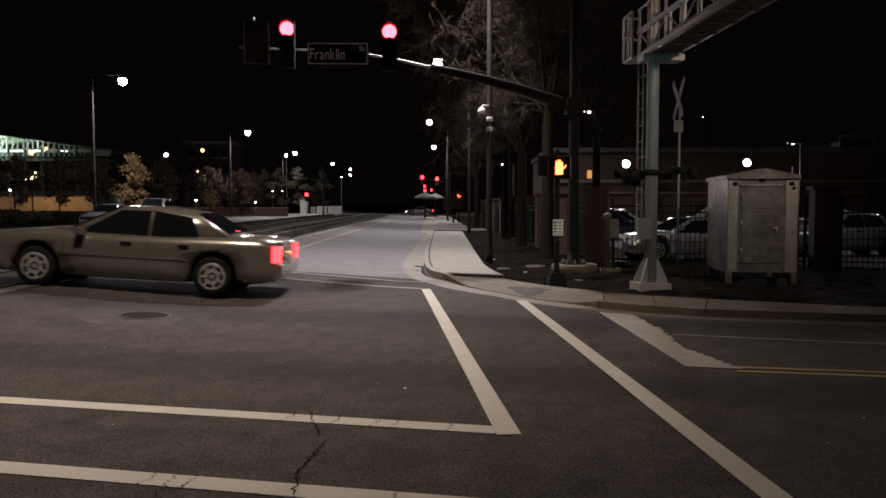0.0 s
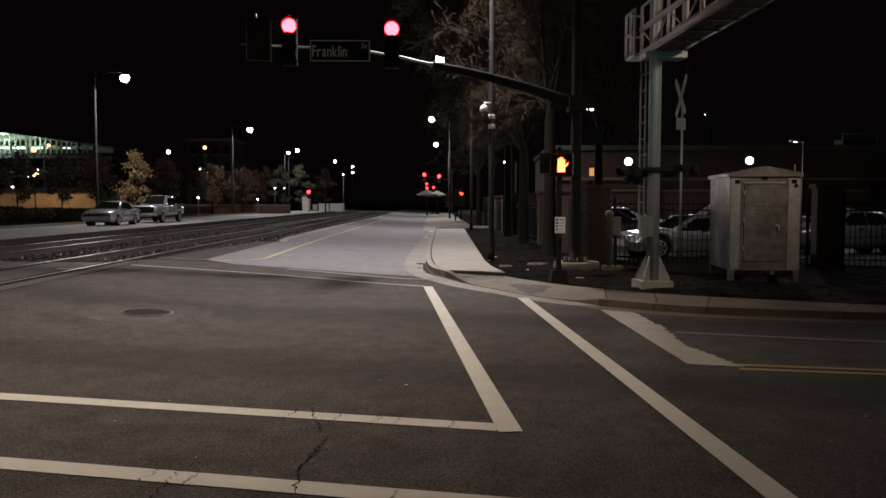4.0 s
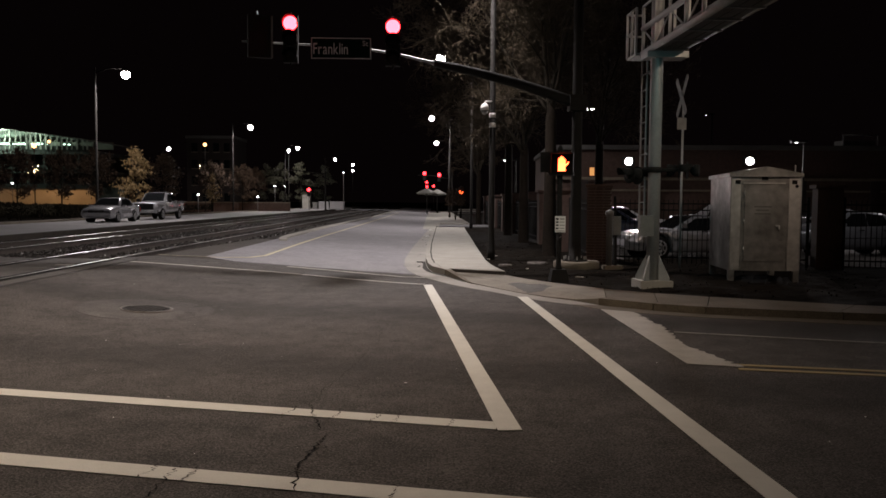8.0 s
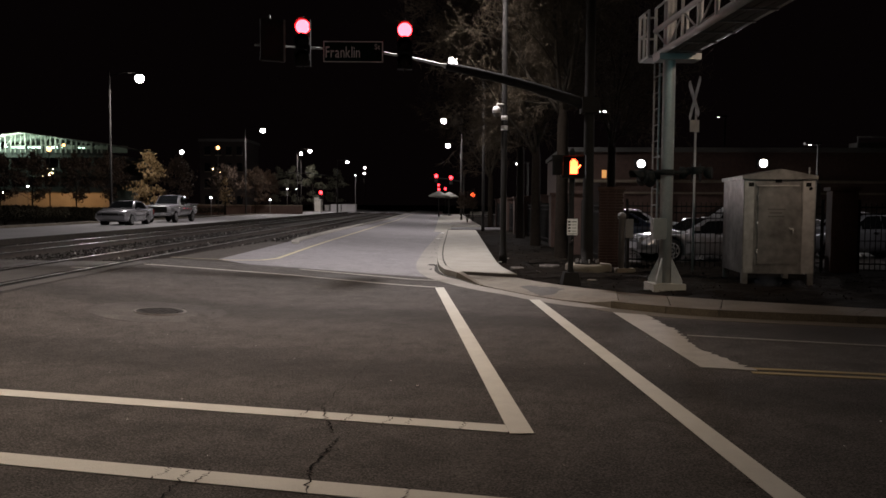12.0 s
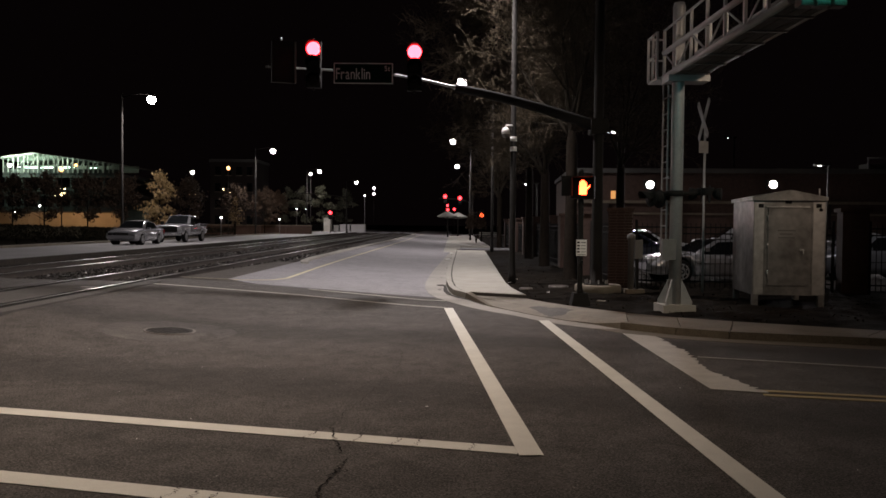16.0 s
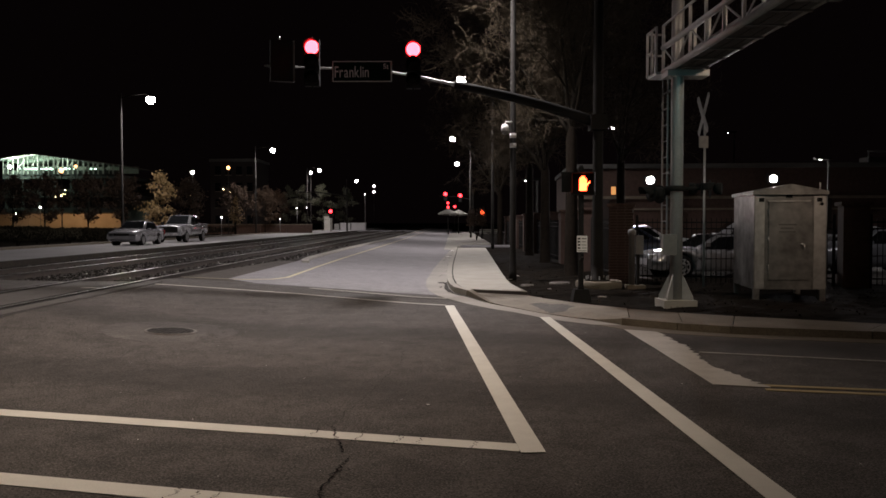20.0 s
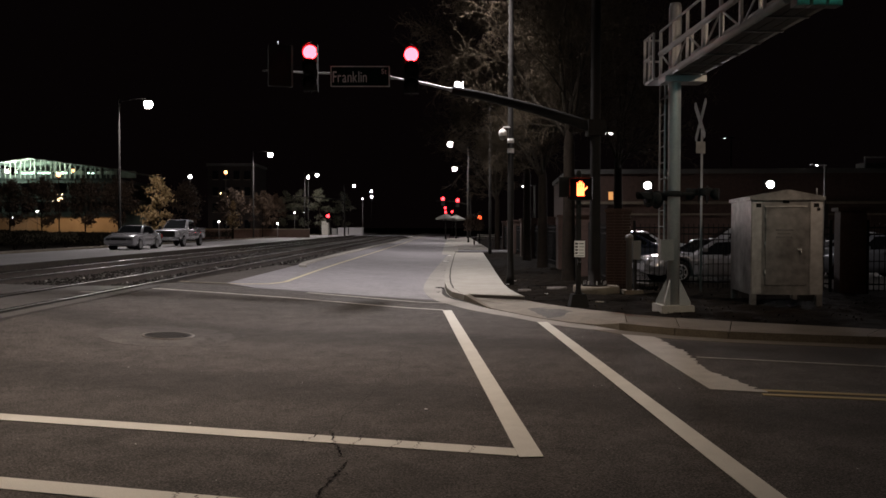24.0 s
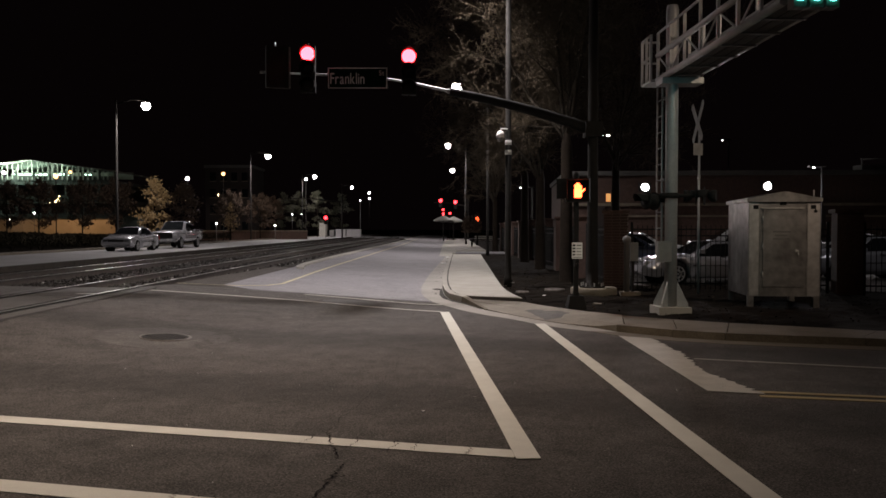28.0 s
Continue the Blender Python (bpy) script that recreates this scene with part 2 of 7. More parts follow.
# Near-black bark, with the shade low on the trunks put in
M_BARK = surf("bark", (0.007, 0.0055, 0.0045), (0.021, 0.016, 0.012), 6, 0.95, bump=0.6, fine=30, spec=0.05)
M_TYRE = surf("tyre_rubber", (0.007, 0.007, 0.007), (0.013, 0.0125, 0.012), 5, 0.9, bump=0.1, spec=0.15)
M_ALLOY = surf("silver_alloy", (0.30, 0.30, 0.31), (0.46, 0.46, 0.46), 6, 0.45, 0.35, bump=0.0)
M_CHROME = surf("chrome", (0.55, 0.55, 0.56), (0.7, 0.7, 0.7), 3, 0.15, 1.0, bump=0.0)
M_CARGLASS = surf("tinted_car_glass", (0.006, 0.007, 0.008), (0.010, 0.011, 0.012), 1, 0.05, bump=0.0, spec=0.6)


# ---- mesh helpers ----
def box(bm, x0, x1, y0, y1, z0, z1, m=None):
    vs = [bm.verts.new((x, y, z)) for x, y, z in ((x0, y0, z0), (x1, y0, z0), (x1, y1, z0), (x0, y1, z0),
                                                  (x0, y0, z1), (x1, y0, z1), (x1, y1, z1), (x0, y1, z1))]
    if m is not None:
        for v in vs:
            v.co = m @ v.co
    for f in ((0, 3, 2, 1), (4, 5, 6, 7), (0, 1, 5, 4), (1, 2, 6, 5), (2, 3, 7, 6), (3, 0, 4, 7)):
        bm.faces.new([vs[i] for i in f])
    return vs


def tube(bm, a, b, ra, rb=None, n=10, caps=True):
    """A round bar from a to b, tapering from ra to rb."""
    a, b = Vector(a), Vector(b)
    rb = ra if rb is None else rb
    q = (b - a).to_track_quat("Z", "Y")
    rings = []
    for c, r in ((a, ra), (b, rb)):
        rings.append([bm.verts.new(c + q @ Vector((r * math.cos(2 * math.pi * i / n), r * math.sin(2 * math.pi * i / n), 0))) for i in range(n)])
    for i in range(n):
        f = bm.faces.new((rings[0][i], rings[0][(i + 1) % n], rings[1][(i + 1) % n], rings[1][i]))
        f.smooth = n > 6
    if caps:
        bm.faces.new(rings[0][::-1])
        bm.faces.new(rings[1])


def pipe(bm, pts, radii, n=10):
    """A bent round bar through pts."""
    pts = [Vector(p) for p in pts]
    rings = []
    for i, p in enumerate(pts):
        d = pts[min(len(pts) - 1, i + 1)] - pts[max(0, i - 1)]
        q = d.to_track_quat("Z", "Y")
        rings.append([bm.verts.new(p + q @ Vector((radii[i] * math.cos(2 * math.pi * j / n), radii[i] * math.sin(2 * math.pi * j / n), 0))) for j in range(n)])
    for a, b in zip(rings, rings[1:]):
        for j in range(n):
            bm.faces.new((a[j], a[(j + 1) % n], b[(j + 1) % n], b[j])).smooth = True
    bm.faces.new(rings[0][::-1])
    bm.faces.new(rings[-1])


def lathe(bm, profile, n=16, m=None):
    """A turned shape: (radius, height) pairs from bottom to top."""
    rings = []
    for r, z in profile:
        ring = [bm.verts.new((r * math.cos(2 * math.pi * i / n), r * math.sin(2 * math.pi * i / n), z)) for i in range(n)]
        rings.append(ring)
    for a, b in zip(rings, rings[1:]):
        for i in range(n):
            bm.faces.new((a[i], a[(i + 1) % n], b[(i + 1) % n], b[i])).smooth = True
    bm.faces.new(rings[0][::-1])
    bm.faces.new(rings[-1])
    if m is not None:
        for ring in rings:
            for v in ring:
                v.co = m @ v.co


def prism(bm, outline, z0, z1, m=None):
    """An upright block on a flat outline."""
    lo = [bm.verts.new((x, y, z0)) for x, y in outline]
    hi = [bm.verts.new((x, y, z1)) for x, y in outline]
    bm.faces.new(lo[::-1])
    bm.faces.new(hi)
    k = len(outline)
    for i in range(k):
        bm.faces.new((lo[i], lo[(i + 1) % k], hi[(i + 1) % k], hi[i]))
    if m is not None:
        for v in lo + hi:
            v.co = m @ v.co


def bevel(bm, width, seg=2, angle=30):
    es = [e for e in bm.edges if len(e.link_faces) == 2 and e.calc_face_angle(0) > radians(angle)]
    bmesh.ops.bevel(bm, geom=es, offset=width, segments=seg, affect="EDGES", profile=0.6, clamp_overlap=True)


def part(name, bm, material, parent=None, label="", at=None):
    bmesh.ops.recalc_face_normals(bm, faces=bm.faces)
    me = bpy.data.meshes.new(name)
    bm.to_mesh(me)
    bm.free()
    me.materials.append(material)
    ob = new(name, me)
    if parent is not None:
        ob.parent = parent
    if at is not None:
        ob.matrix_basis = at
    if label:
        ob["label"] = label
    return ob


def thing(name, m, label, category, group="", kind=""):
    e = new(name)
    e.empty_display_size = 0.2
    e.matrix_basis = m
    return tagged(e, label, category, group, kind)


def lift(x, y):
    """The height of the paving: the street climbs to the railway."""
    k = min(1.0, max(0.0, (-2.8 - x) / 4.2))
    e = min(1.0, max(0.0, (-0.2 - x) / 6.8))
    w = min(1.0, max(0.0, (y - 12.7) / 3.7))
    w = w * w * (3 - 2 * w)
    rise = k * k * (3 - 2 * k) * (1 - w) + (0.75 * e + 0.25 * e * e * (3 - 2 * e)) * w
    q = 1.0 if x < -9.001 else min(1.0, max(0.0, (x * NX + y * NY - 5.8) / 4.5))
    return 0.27 * rise * q * q * (3 - 2 * q)


def paving(name, outline, material, over=0.0, thick=0.3, step=0.5, kind="structure", label="", category="", parent=None):
    """A paved area on its outline, laid over the climb to the railway."""
    bm = bmesh.new()
    prism(bm, outline, 0.0, 1.0)
    bmesh.ops.recalc_face_normals(bm, faces=bm.faces)
    bmesh.ops.triangulate(bm, faces=[f for f in bm.faces if len(f.verts) > 4])

    def cut(co, no):
        bmesh.ops.bisect_plane(bm, geom=bm.verts[:] + bm.edges[:] + bm.faces[:], plane_co=co, plane_no=no, dist=1e-5)
    xs = [p[0] for p in outline]
    ns = [p[0] * NX + p[1] * NY for p in outline]
    for k in range(int(7.0 / step) + 1):
        x = -7.0 + step * k
        if min(xs) < x < max(xs):
            cut((x, 0, 0), (1, 0, 0))
    ys = [p[1] for p in outline]
    if min(xs) < -0.2:
        for k in range(10):
            if min(ys) < 12.7 + .4 * k < max(ys):
                cut((0, 12.7 + .4 * k, 0), (0, 1, 0))
    if min(xs) < -0.2 and min(ns) < 10.3:
        for k in range(10):
            n = 5.8 + 0.5 * k
            if min(ns) < n < max(ns):
                cut((n * NX, n * NY, 0), (NX, NY, 0))
        if min(xs) < -9 < max(xs):
            cut((-9, 0, 0), (1, 0, 0))
    for v in bm.verts:
        v.co.z = lift(v.co.x, v.co.y) + over - (0 if v.co.z > 0.5 else thick)
    ob = part(name, bm, material, parent)
    if parent is None:
        tagged(ob, label, category, kind=kind)
    return ob


def along(n, u):
    """A place by its distances across and along the cross street."""
    return (n * NX + u * UX, n * NY + u * UY)


def stripe(name, pts, width, material, over=0.006, label="", category="road marking", parent=None):
    """A painted line through pts."""
    bm = bmesh.new()
    left, right = [], []
    for i, p in enumerate(pts):
        a = Vector(pts[max(0, i - 1)])
        b = Vector(pts[min(len(pts) - 1, i + 1)])
        d = (b - a).normalized()
        side = Vector((-d.y, d.x)) * width / 2
        left.append(Vector(p) + side)
        right.append(Vector(p) - side)
    lo = []
    for v in left + right[::-1]:
        lo.append((v.x, v.y))
    bm.free()
    return paving(name, lo, material, over, 0.004, 0.5, "structure", label, category, parent)

# ---- ground, roads, pavements, railway ----
def build_ground():
    bm = bmesh.new()
    xs = [-1500, -400, -120, -60, -24, -14.6, -14.0, -10, -6.2, -5.2, -2, 2, 6, 12, 30, 80, 400, 1500]
    ys = [-300, -60, -20, 0, 12, 20, 40, 80, 160, 320, 800, 2000]

    def h(x):
        return -0.06 if x >= -5.2 else (0.06 if x > -14.3 else 0.12)
    grid = [[bm.verts.new((x, y, h(x))) for x in xs] for y in ys]
    for j in range(len(ys) - 1):
        for i in range(len(xs) - 1):
            bm.faces.new((grid[j][i], grid[j][i + 1], grid[j + 1][i + 1], grid[j + 1][i]))
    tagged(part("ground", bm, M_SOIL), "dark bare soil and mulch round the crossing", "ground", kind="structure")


build_ground()
JOINT = [(-6.6, 18.85), (-4.5, 18.25), (-2.4, 17.72), (-0.45, 17.15), (0.10, 16.72)]
KERB = [(0.87, 15.4), (1.25, 14.6), (1.65, 13.75), (2.05, 13.1), (2.45, 12.6), (2.71, 12.13), (3.39, 11.52), (4.04, 11.15), (5.75, 10.62), along(11.67, 40)]
GUT_FAR = [(.30, 46.1), (.10, 41), (-.20, 33), (-.42, 26.5), (-.52, 21.5), (-.48, 19.5), (-.37, 18.2), (-.16, 17.05)]
GUT_NEAR = [(.13, 16.17), (.45, 15.27), (.85, 14.46), (1.21, 13.91), (1.61, 13.08), (1.91, 12.62), (2.29, 12.2)]
GUT_STREET = [(2.61, 11.68), (3.28, 11.14), (4.0, 10.80), (5.7, 10.26), along(11.3, 40)]
paving("road", [along(15.5, -320), along(15.35, -11.4), along(15.6, -10.9)] + JOINT + [(0.3, 16.45)] + KERB + [along(-40, 48), along(-40, -18), along(4.4, -16), along(4.4, -320)],
       M_ASPHALT, label="worn dark grey asphalt of the cross street", category="road")
# the road ahead, lighter, beside the railway
paving("road_ahead", [(-4.4, 18.452), (-5.35, 19.4), (-5.3, 40), (-4.9, 70), (-4.6, 200), (1.8, 200), (0.35, 80)] + GUT_FAR[:-1] + [(-.19, 17.20), (-2.35, 17.902)],
       M_ASPHALT_LIGHT, over=0.0, label="pale grey asphalt road beside the railway", category="road")
paving("asphalt_joint", JOINT + [(-.17, 17.16), (-2.35, 17.90), (-4.4, 18.45), (-6.5, 19.0)],
       M_PATCH, over=-0.006, label="dark tarred joint between two road surfaces", category="road")
paving("dirt_apron", [(-6.5, 19.02), (-4.42, 18.47), (-5.36, 19.42), (-5.36, 28.6), (-6.0, 28.6), (-6.4, 22)],
       surf("stony_dirt", (0.018, 0.015, 0.012), (0.08, 0.067, 0.056), 1.5, 0.95, bump=1.0, fine=18, spread=1.3), -0.012, 0.3, label="stony dirt strip between road and railway", category="dirt strip")
# gutter, kerb and pavement on the corner
M_GUTTER = surf("gutter_concrete", (0.21, 0.20, 0.18), (0.35, 0.33, 0.30), 1.0, 0.88, bump=0.25, fine=50)
KB = [(0.46, 17.05), (0.20, 17.85), (0.10, 18.9), (0.05, 20.6), (0.05, 23.1), (0.11, 27.4), (0.26, 33.7), (0.46, 42.0), (0.56, 46.1)]
paving("gutter", GUT_FAR + GUT_NEAR + [(2.71, 12.13)] + KERB[4::-1] + KB, M_GUTTER, over=0.004, label="concrete gutter apron along the kerb", category="gutter")
paving("gutter", [(2.31, 12.19)] + GUT_STREET + KERB[:4:-1], surf("stained_gutter_concrete", (0.095, 0.082, 0.064), (0.17, 0.148, 0.118), 1.3, 0.9, bump=0.3, fine=45), over=0.004, label="stained concrete gutter of the cross street", category="gutter")


def kerb_run(name, pts, width, top, material, label):
    """A kerb of blocks set end to end along pts, on the right-hand side of the way."""
    e = thing(name, Matrix(), label, "kerb", kind="structure")
    for a, b in zip(pts, pts[1:]):
        va, vb = Vector(a), Vector(b)
        d = vb - va
        n = max(1, round(d.length / 2.4))
        side = Vector((d.y, -d.x)).normalized() * width
        for i in range(n):
            p, q = va + d * (i / n), va + d * ((i + 1) / n)
            q = q - d.normalized() * 0.012
            bm = bmesh.new()
            prism(bm, [tuple(p), tuple(q), tuple(q + side), tuple(p + side)], -0.2, top)
            for v in bm.verts:
                v.co.z += lift(v.co.x, v.co.y)
            bevel(bm, 0.025, 2)
            part("kerb_stone", bm, material, e)
    return e


kerb_run("kerb", KB, 0.15, 0.13, M_CONCRETE, "rounded concrete kerb at the pavement corner")
kerb_run("kerb", KERB[5:], -0.16, 0.11, M_CONCRETE_DIRTY, "stained concrete kerb of the cross street")
M_JOINT = surf("joint_dirt", (0.012, 0.010, 0.008), (0.03, 0.026, 0.021), 3, 0.95, bump=0.3)
stripe("kerb_joint", [(x + .152, y) for x, y in KB[2:]], 0.035, M_JOINT, 0.135, "dark dirt-filled joint behind the kerb", "joint")
paving("gutter_grime", [(.03, 21.0), (.08, 18.9), (.18, 17.85), (.42, 17.12), (.60, 16.7), (.86, 15.55), (.78, 15.6), (.50, 16.65), (.26, 17.2), (.06, 17.95), (-.03, 18.9), (-.02, 20.4)],
       M_JOINT, 0.0075, 0.004, 0.3, label="dark grime washed along the kerb foot", category="stain")
# pavement slabs: the walk along the road ahead, and along the cross street
SW_L = [(.285, 18.6)] + [(x + .155, y) for x, y in KB[2:]]
SW_R = [(1.57, 18.6), (1.55, 19.74), (1.67, 24.2), (1.95, 33.4), (2.34, 46.6)]
# outer edge of the pavement, where the mulch begins
BED_EDGE = [(1.55, 19.7), (1.61, 17.8), (1.72, 16.65), (1.95, 15.86), (2.28, 15.03), (2.66, 14.18), (3.10, 13.5), (3.8, 12.9), (4.54, 12.41), (5.23, 11.97), (6.36, 11.45), along(12.5, 40)]
RAMP = [(.48, 17.34, .055), (.60, 17.0, .03), (.90, 15.45, .012), (1.25, 14.62, .012), (1.65, 13.77, .012), (2.05, 13.12, .015), (2.47, 12.62, .03), (2.84, 12.22, .10),
        (3.10, 13.5, .115), (2.66, 14.18, .10), (2.28, 15.03, .08), (1.95, 15.86, .065), (1.72, 16.62, .055)]
RAMP_MID = (1.60, 15.2, .045)


def ramp_height(x, y):
    """The height of the ramped corner at a place on it."""
    for p, q in zip(RAMP, RAMP[1:] + RAMP[:1]):
        d = (p[0] - RAMP_MID[0]) * (q[1] - RAMP_MID[1]) - (q[0] - RAMP_MID[0]) * (p[1] - RAMP_MID[1])
        a = ((x - RAMP_MID[0]) * (q[1] - RAMP_MID[1]) - (q[0] - RAMP_MID[0]) * (y - RAMP_MID[1])) / d
        b = ((p[0] - RAMP_MID[0]) * (y - RAMP_MID[1]) - (x - RAMP_MID[0]) * (p[1] - RAMP_MID[1])) / d
        if a >= -1e-6 and b >= -1e-6:
            return RAMP_MID[2] + a * (p[2] - RAMP_MID[2]) + b * (q[2] - RAMP_MID[2])
    return RAMP_MID[2]


def build_walks():
    def mix(poly, y):
        for a, b in zip(poly, poly[1:]):
            if a[1] <= y <= b[1]:
                k = (y - a[1]) / (b[1] - a[1])
                return a[0] + (b[0] - a[0]) * k
        return poly[-1][0]
    e = thing("pavement", Matrix(), "pale concrete pavement slabs beside the road", "pavement", kind="structure")
    # the last slab ends in a low step above the ramped corner
    bm = bmesh.new()
    prism(bm, [(.50, 17.36), (1.72, 16.65), (1.63, 17.6), (1.57, 18.588), (.285, 18.588), (.37, 17.9)], -0.1, 0.128)
    bevel(bm, 0.010, 1)
    part("slab", bm, M_CONCRETE, e)
    y = 18.6
    while y < 45:
        y1 = y + 1.52
        bm = bmesh.new()
        prism(bm, [(mix(SW_L, y), y), (mix(SW_R, y), y), (mix(SW_R, y1 - .012), y1 - .012), (mix(SW_L, y1 - .012), y1 - .012)], -0.1, 0.128)
        bevel(bm, 0.008, 1)
        part("slab", bm, M_CONCRETE, e)
        y = y1
    # the ramped corner between the two walks
    bm = bmesh.new()
    top = [bm.verts.new(p) for p in RAMP]
    low = [bm.verts.new((p[0], p[1], -.1)) for p in RAMP]
    c = bm.verts.new(RAMP_MID)
    for i in range(len(RAMP)):
        j = (i + 1) % len(RAMP)
        bm.faces.new((top[i], top[j], c))
        bm.faces.new((low[i], low[j], top[j], top[i]))
    part("ramp", bm, surf("ramp_concrete", (0.125, 0.112, 0.09), (0.25, 0.225, 0.185), 1.6, 0.88, bump=0.3, fine=40), e)
    # riser of the step: a dark strip puts in the shade on its face
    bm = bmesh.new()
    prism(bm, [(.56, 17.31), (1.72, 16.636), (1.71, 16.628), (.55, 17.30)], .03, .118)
    part("riser", bm, M_PATCH, e, "low step's face, darkened for its shade")
    # the kerb runs out in a wedge beside the ramp
    bm = bmesh.new()
    vs = [bm.verts.new(p) for p in ((.44, 17.06, -.05), (.60, 17.06, -.05), (.60, 17.06, .128), (.46, 17.06, .128), (.86, 15.42, -.05), (.93, 15.42, -.05), (.93, 15.42, .018), (.87, 15.42, .018))]
    for f in ((3, 2, 1, 0), (4, 5, 6, 7), (0, 1, 5, 4), (1, 2, 6, 5), (2, 3, 7, 6), (3, 0, 4, 7)):
        bm.faces.new([vs[i] for i in f])
    bevel(bm, .012, 1)
    part("flare", bm, M_CONCRETE_DIRTY, e)
    # walk along the cross street
    front = [(2.86, 12.25), (3.50, 11.68), (4.12, 11.32), (5.79, 10.79)]
    back = [(3.10, 13.5), (3.8, 12.9), (4.54, 12.41), (6.36, 11.45)]
    for k in range(1, 22):
        front.append(along(11.84, 3.09 + 1.5 * k))
        back.append(along(12.5, 3.55 + 1.5 * k))
    for i in range(len(front) - 1):
        a, b, c2, d = front[i], front[i + 1], back[i + 1], back[i]
        bm = bmesh.new()
        s = 0.008
        prism(bm, [(a[0] + s, a[1]), (b[0] - s, b[1]), (c2[0] - s, c2[1]), (d[0] + s, d[1])], -0.1, 0.106)
        bevel(bm, 0.008, 1)
        part("slab", bm, M_CONCRETE_DIRTY, e)


build_walks()
# kerb on the railway side of the road ahead
kerb_run("kerb", [(-5.02, 27.6), (-5.22, 28.6), (-5.33, 30.5), (-5.33, 40), (-5.15, 52), (-4.78, 75), (-4.7, 110), (-4.6, 190)], 0.26, 0.065, M_CONCRETE, "low concrete kerb between road and railway")

# painted lines
M_THIN = worn(surf("thin_faded_paint", (0.18, 0.172, 0.155), (0.30, 0.285, 0.26), 2.5, 0.8, bump=0.3, fine=90), (0.08, 0.075, 0.07), 0.45, 12.0)
M_EDGE = worn(surf("pale_yellow_paint", (0.42, 0.375, 0.235), (0.55, 0.49, 0.32), 2.5, 0.7, bump=0.3, fine=90), (0.12, 0.11, 0.10), 0.22)
M_FADED = worn(surf("faded_yellow_paint", (0.17, 0.15, 0.11), (0.30, 0.26, 0.18), 2.5, 0.8, bump=0.3, fine=90), (0.10, 0.09, 0.08), 0.5, 8.0)
stripe("crosswalk_line", [(0.075, 15.0), (0.605, 5.38)], 0.17, M_WHITE, over=0.009, label="white crosswalk line across the street")
stripe("crosswalk_line", [(1.65, 13.1), (1.92, 4.2), (1.99, 2.0)], 0.17, M_WHITE, over=0.0125, label="white crosswalk line, cracked and worn")
stripe("crosswalk_line", [along(5.53, -11.0), along(5.47, -0.78)], 0.185, M_WHITE, label="white crosswalk line crossed by cracks")
stripe("crosswalk_line", [along(4.06, -9.5), along(4.06, 3.6)], 0.19, M_WHITE, label="white crosswalk line crossed by cracks")
stripe("lane_line", [(-6.35, 17.25), (-3.0, 16.35), (0.0, 15.1)], 0.10, M_WHITE_WORN, label="thin faded white edge line")
stripe("lane_line", [(-3.05, 17.75), (-1.5, 17.05), (-0.45, 16.5), (0.02, 16.42)], 0.10, M_WHITE_WORN, over=0.010, label="thin faded white edge line")
stripe("lane_line", [(3.08, 9.58), (5.0, 8.93), (16, 6.2), (40, 0.3)], 0.08, M_THIN, label="thin faded white lane line")
for o in (0.0, 0.2):
    stripe("centre_line", [(3.02, 7.63 - o), (4.16, 7.38 - o), (16, 4.5 - o), (40, -1.3 - o)], 0.09, M_YELLOW, label="faded double yellow centre line")
def ragged(pts, seed, jitter=.05, step=.09):
    """A line broken into uneven steps."""
    rnd = random.Random(seed)
    out = []
    for a, b in zip(pts, pts[1:]):
        n = max(2, int(math.dist(a, b) / step))
        for i in range(n):
            k = i / n
            out.append((a[0] + (b[0] - a[0]) * k + (rnd.uniform(-jitter * 1.6, jitter) if out else 0), a[1] + (b[1] - a[1]) * k))
    return out + [pts[-1]]


paving("stop_bar", [(2.63, 11.62)] + ragged([(3.04, 11.35), (3.08, 9.9), (2.92, 8.9), (3.10, 7.50)], 5, .03, .06) + [(2.60, 7.66)], M_WHITE_WORN, 0.0085, 0.004, label="worn white stop bar with a ragged edge", category="road marking")
stripe("edge_line", [(-6.5, 19.46), (-6.0, 19.35), (-5.2, 19.34)], 0.11, M_FADED, label="pale worn-out end of the yellow edge line")
stripe("edge_line", [(-5.2, 19.34), (-4.95, 19.35), (-4.35, 19.8), (-4.12, 20.6), (-4.15, 26), (-4.12, 32), (-3.95, 45), (-3.6, 75), (-3.4, 190)], 0.10, M_EDGE, label="yellow edge line that bends to the railway")


M_IRON = surf("worn_cast_iron", (0.06, 0.054, 0.048), (0.17, 0.15, 0.135), 9, 0.6, 0.4, bump=0.2)
M_IRON_DARK = surf("dirty_cast_iron", (0.008, 0.007, 0.006), (0.022, 0.019, 0.016), 20, 0.85, 0.1, bump=0.3)


def build_manhole():
    e = thing("manhole_cover", pose(-3.9, 11.18, lift(-3.9, 11.18) + 0.010, 0, 3.2, 0), "round cast-iron manhole cover in the asphalt", "manhole")
    bm = bmesh.new()
    lathe(bm, [(0.36, -0.03), (0.36, 0.0), (0.335, 0.004), (0.325, 0.001)], 32)
    part("rim", bm, M_IRON, e)
    bm = bmesh.new()
    lathe(bm, [(0.32, -0.03), (0.32, 0.002), (0.30, 0.003)], 32)
    part("lid", bm, M_IRON_DARK, e)
    for i in range(-4, 5):
        for j in range(-4, 5):
            if i * i + j * j < 18:
                bm = bmesh.new()
                box(bm, i * .065 - .02, i * .065 + .02, j * .065 - .02, j * .065 + .02, 0.0, 0.008)
                part("stud", bm, M_IRON_DARK, e)


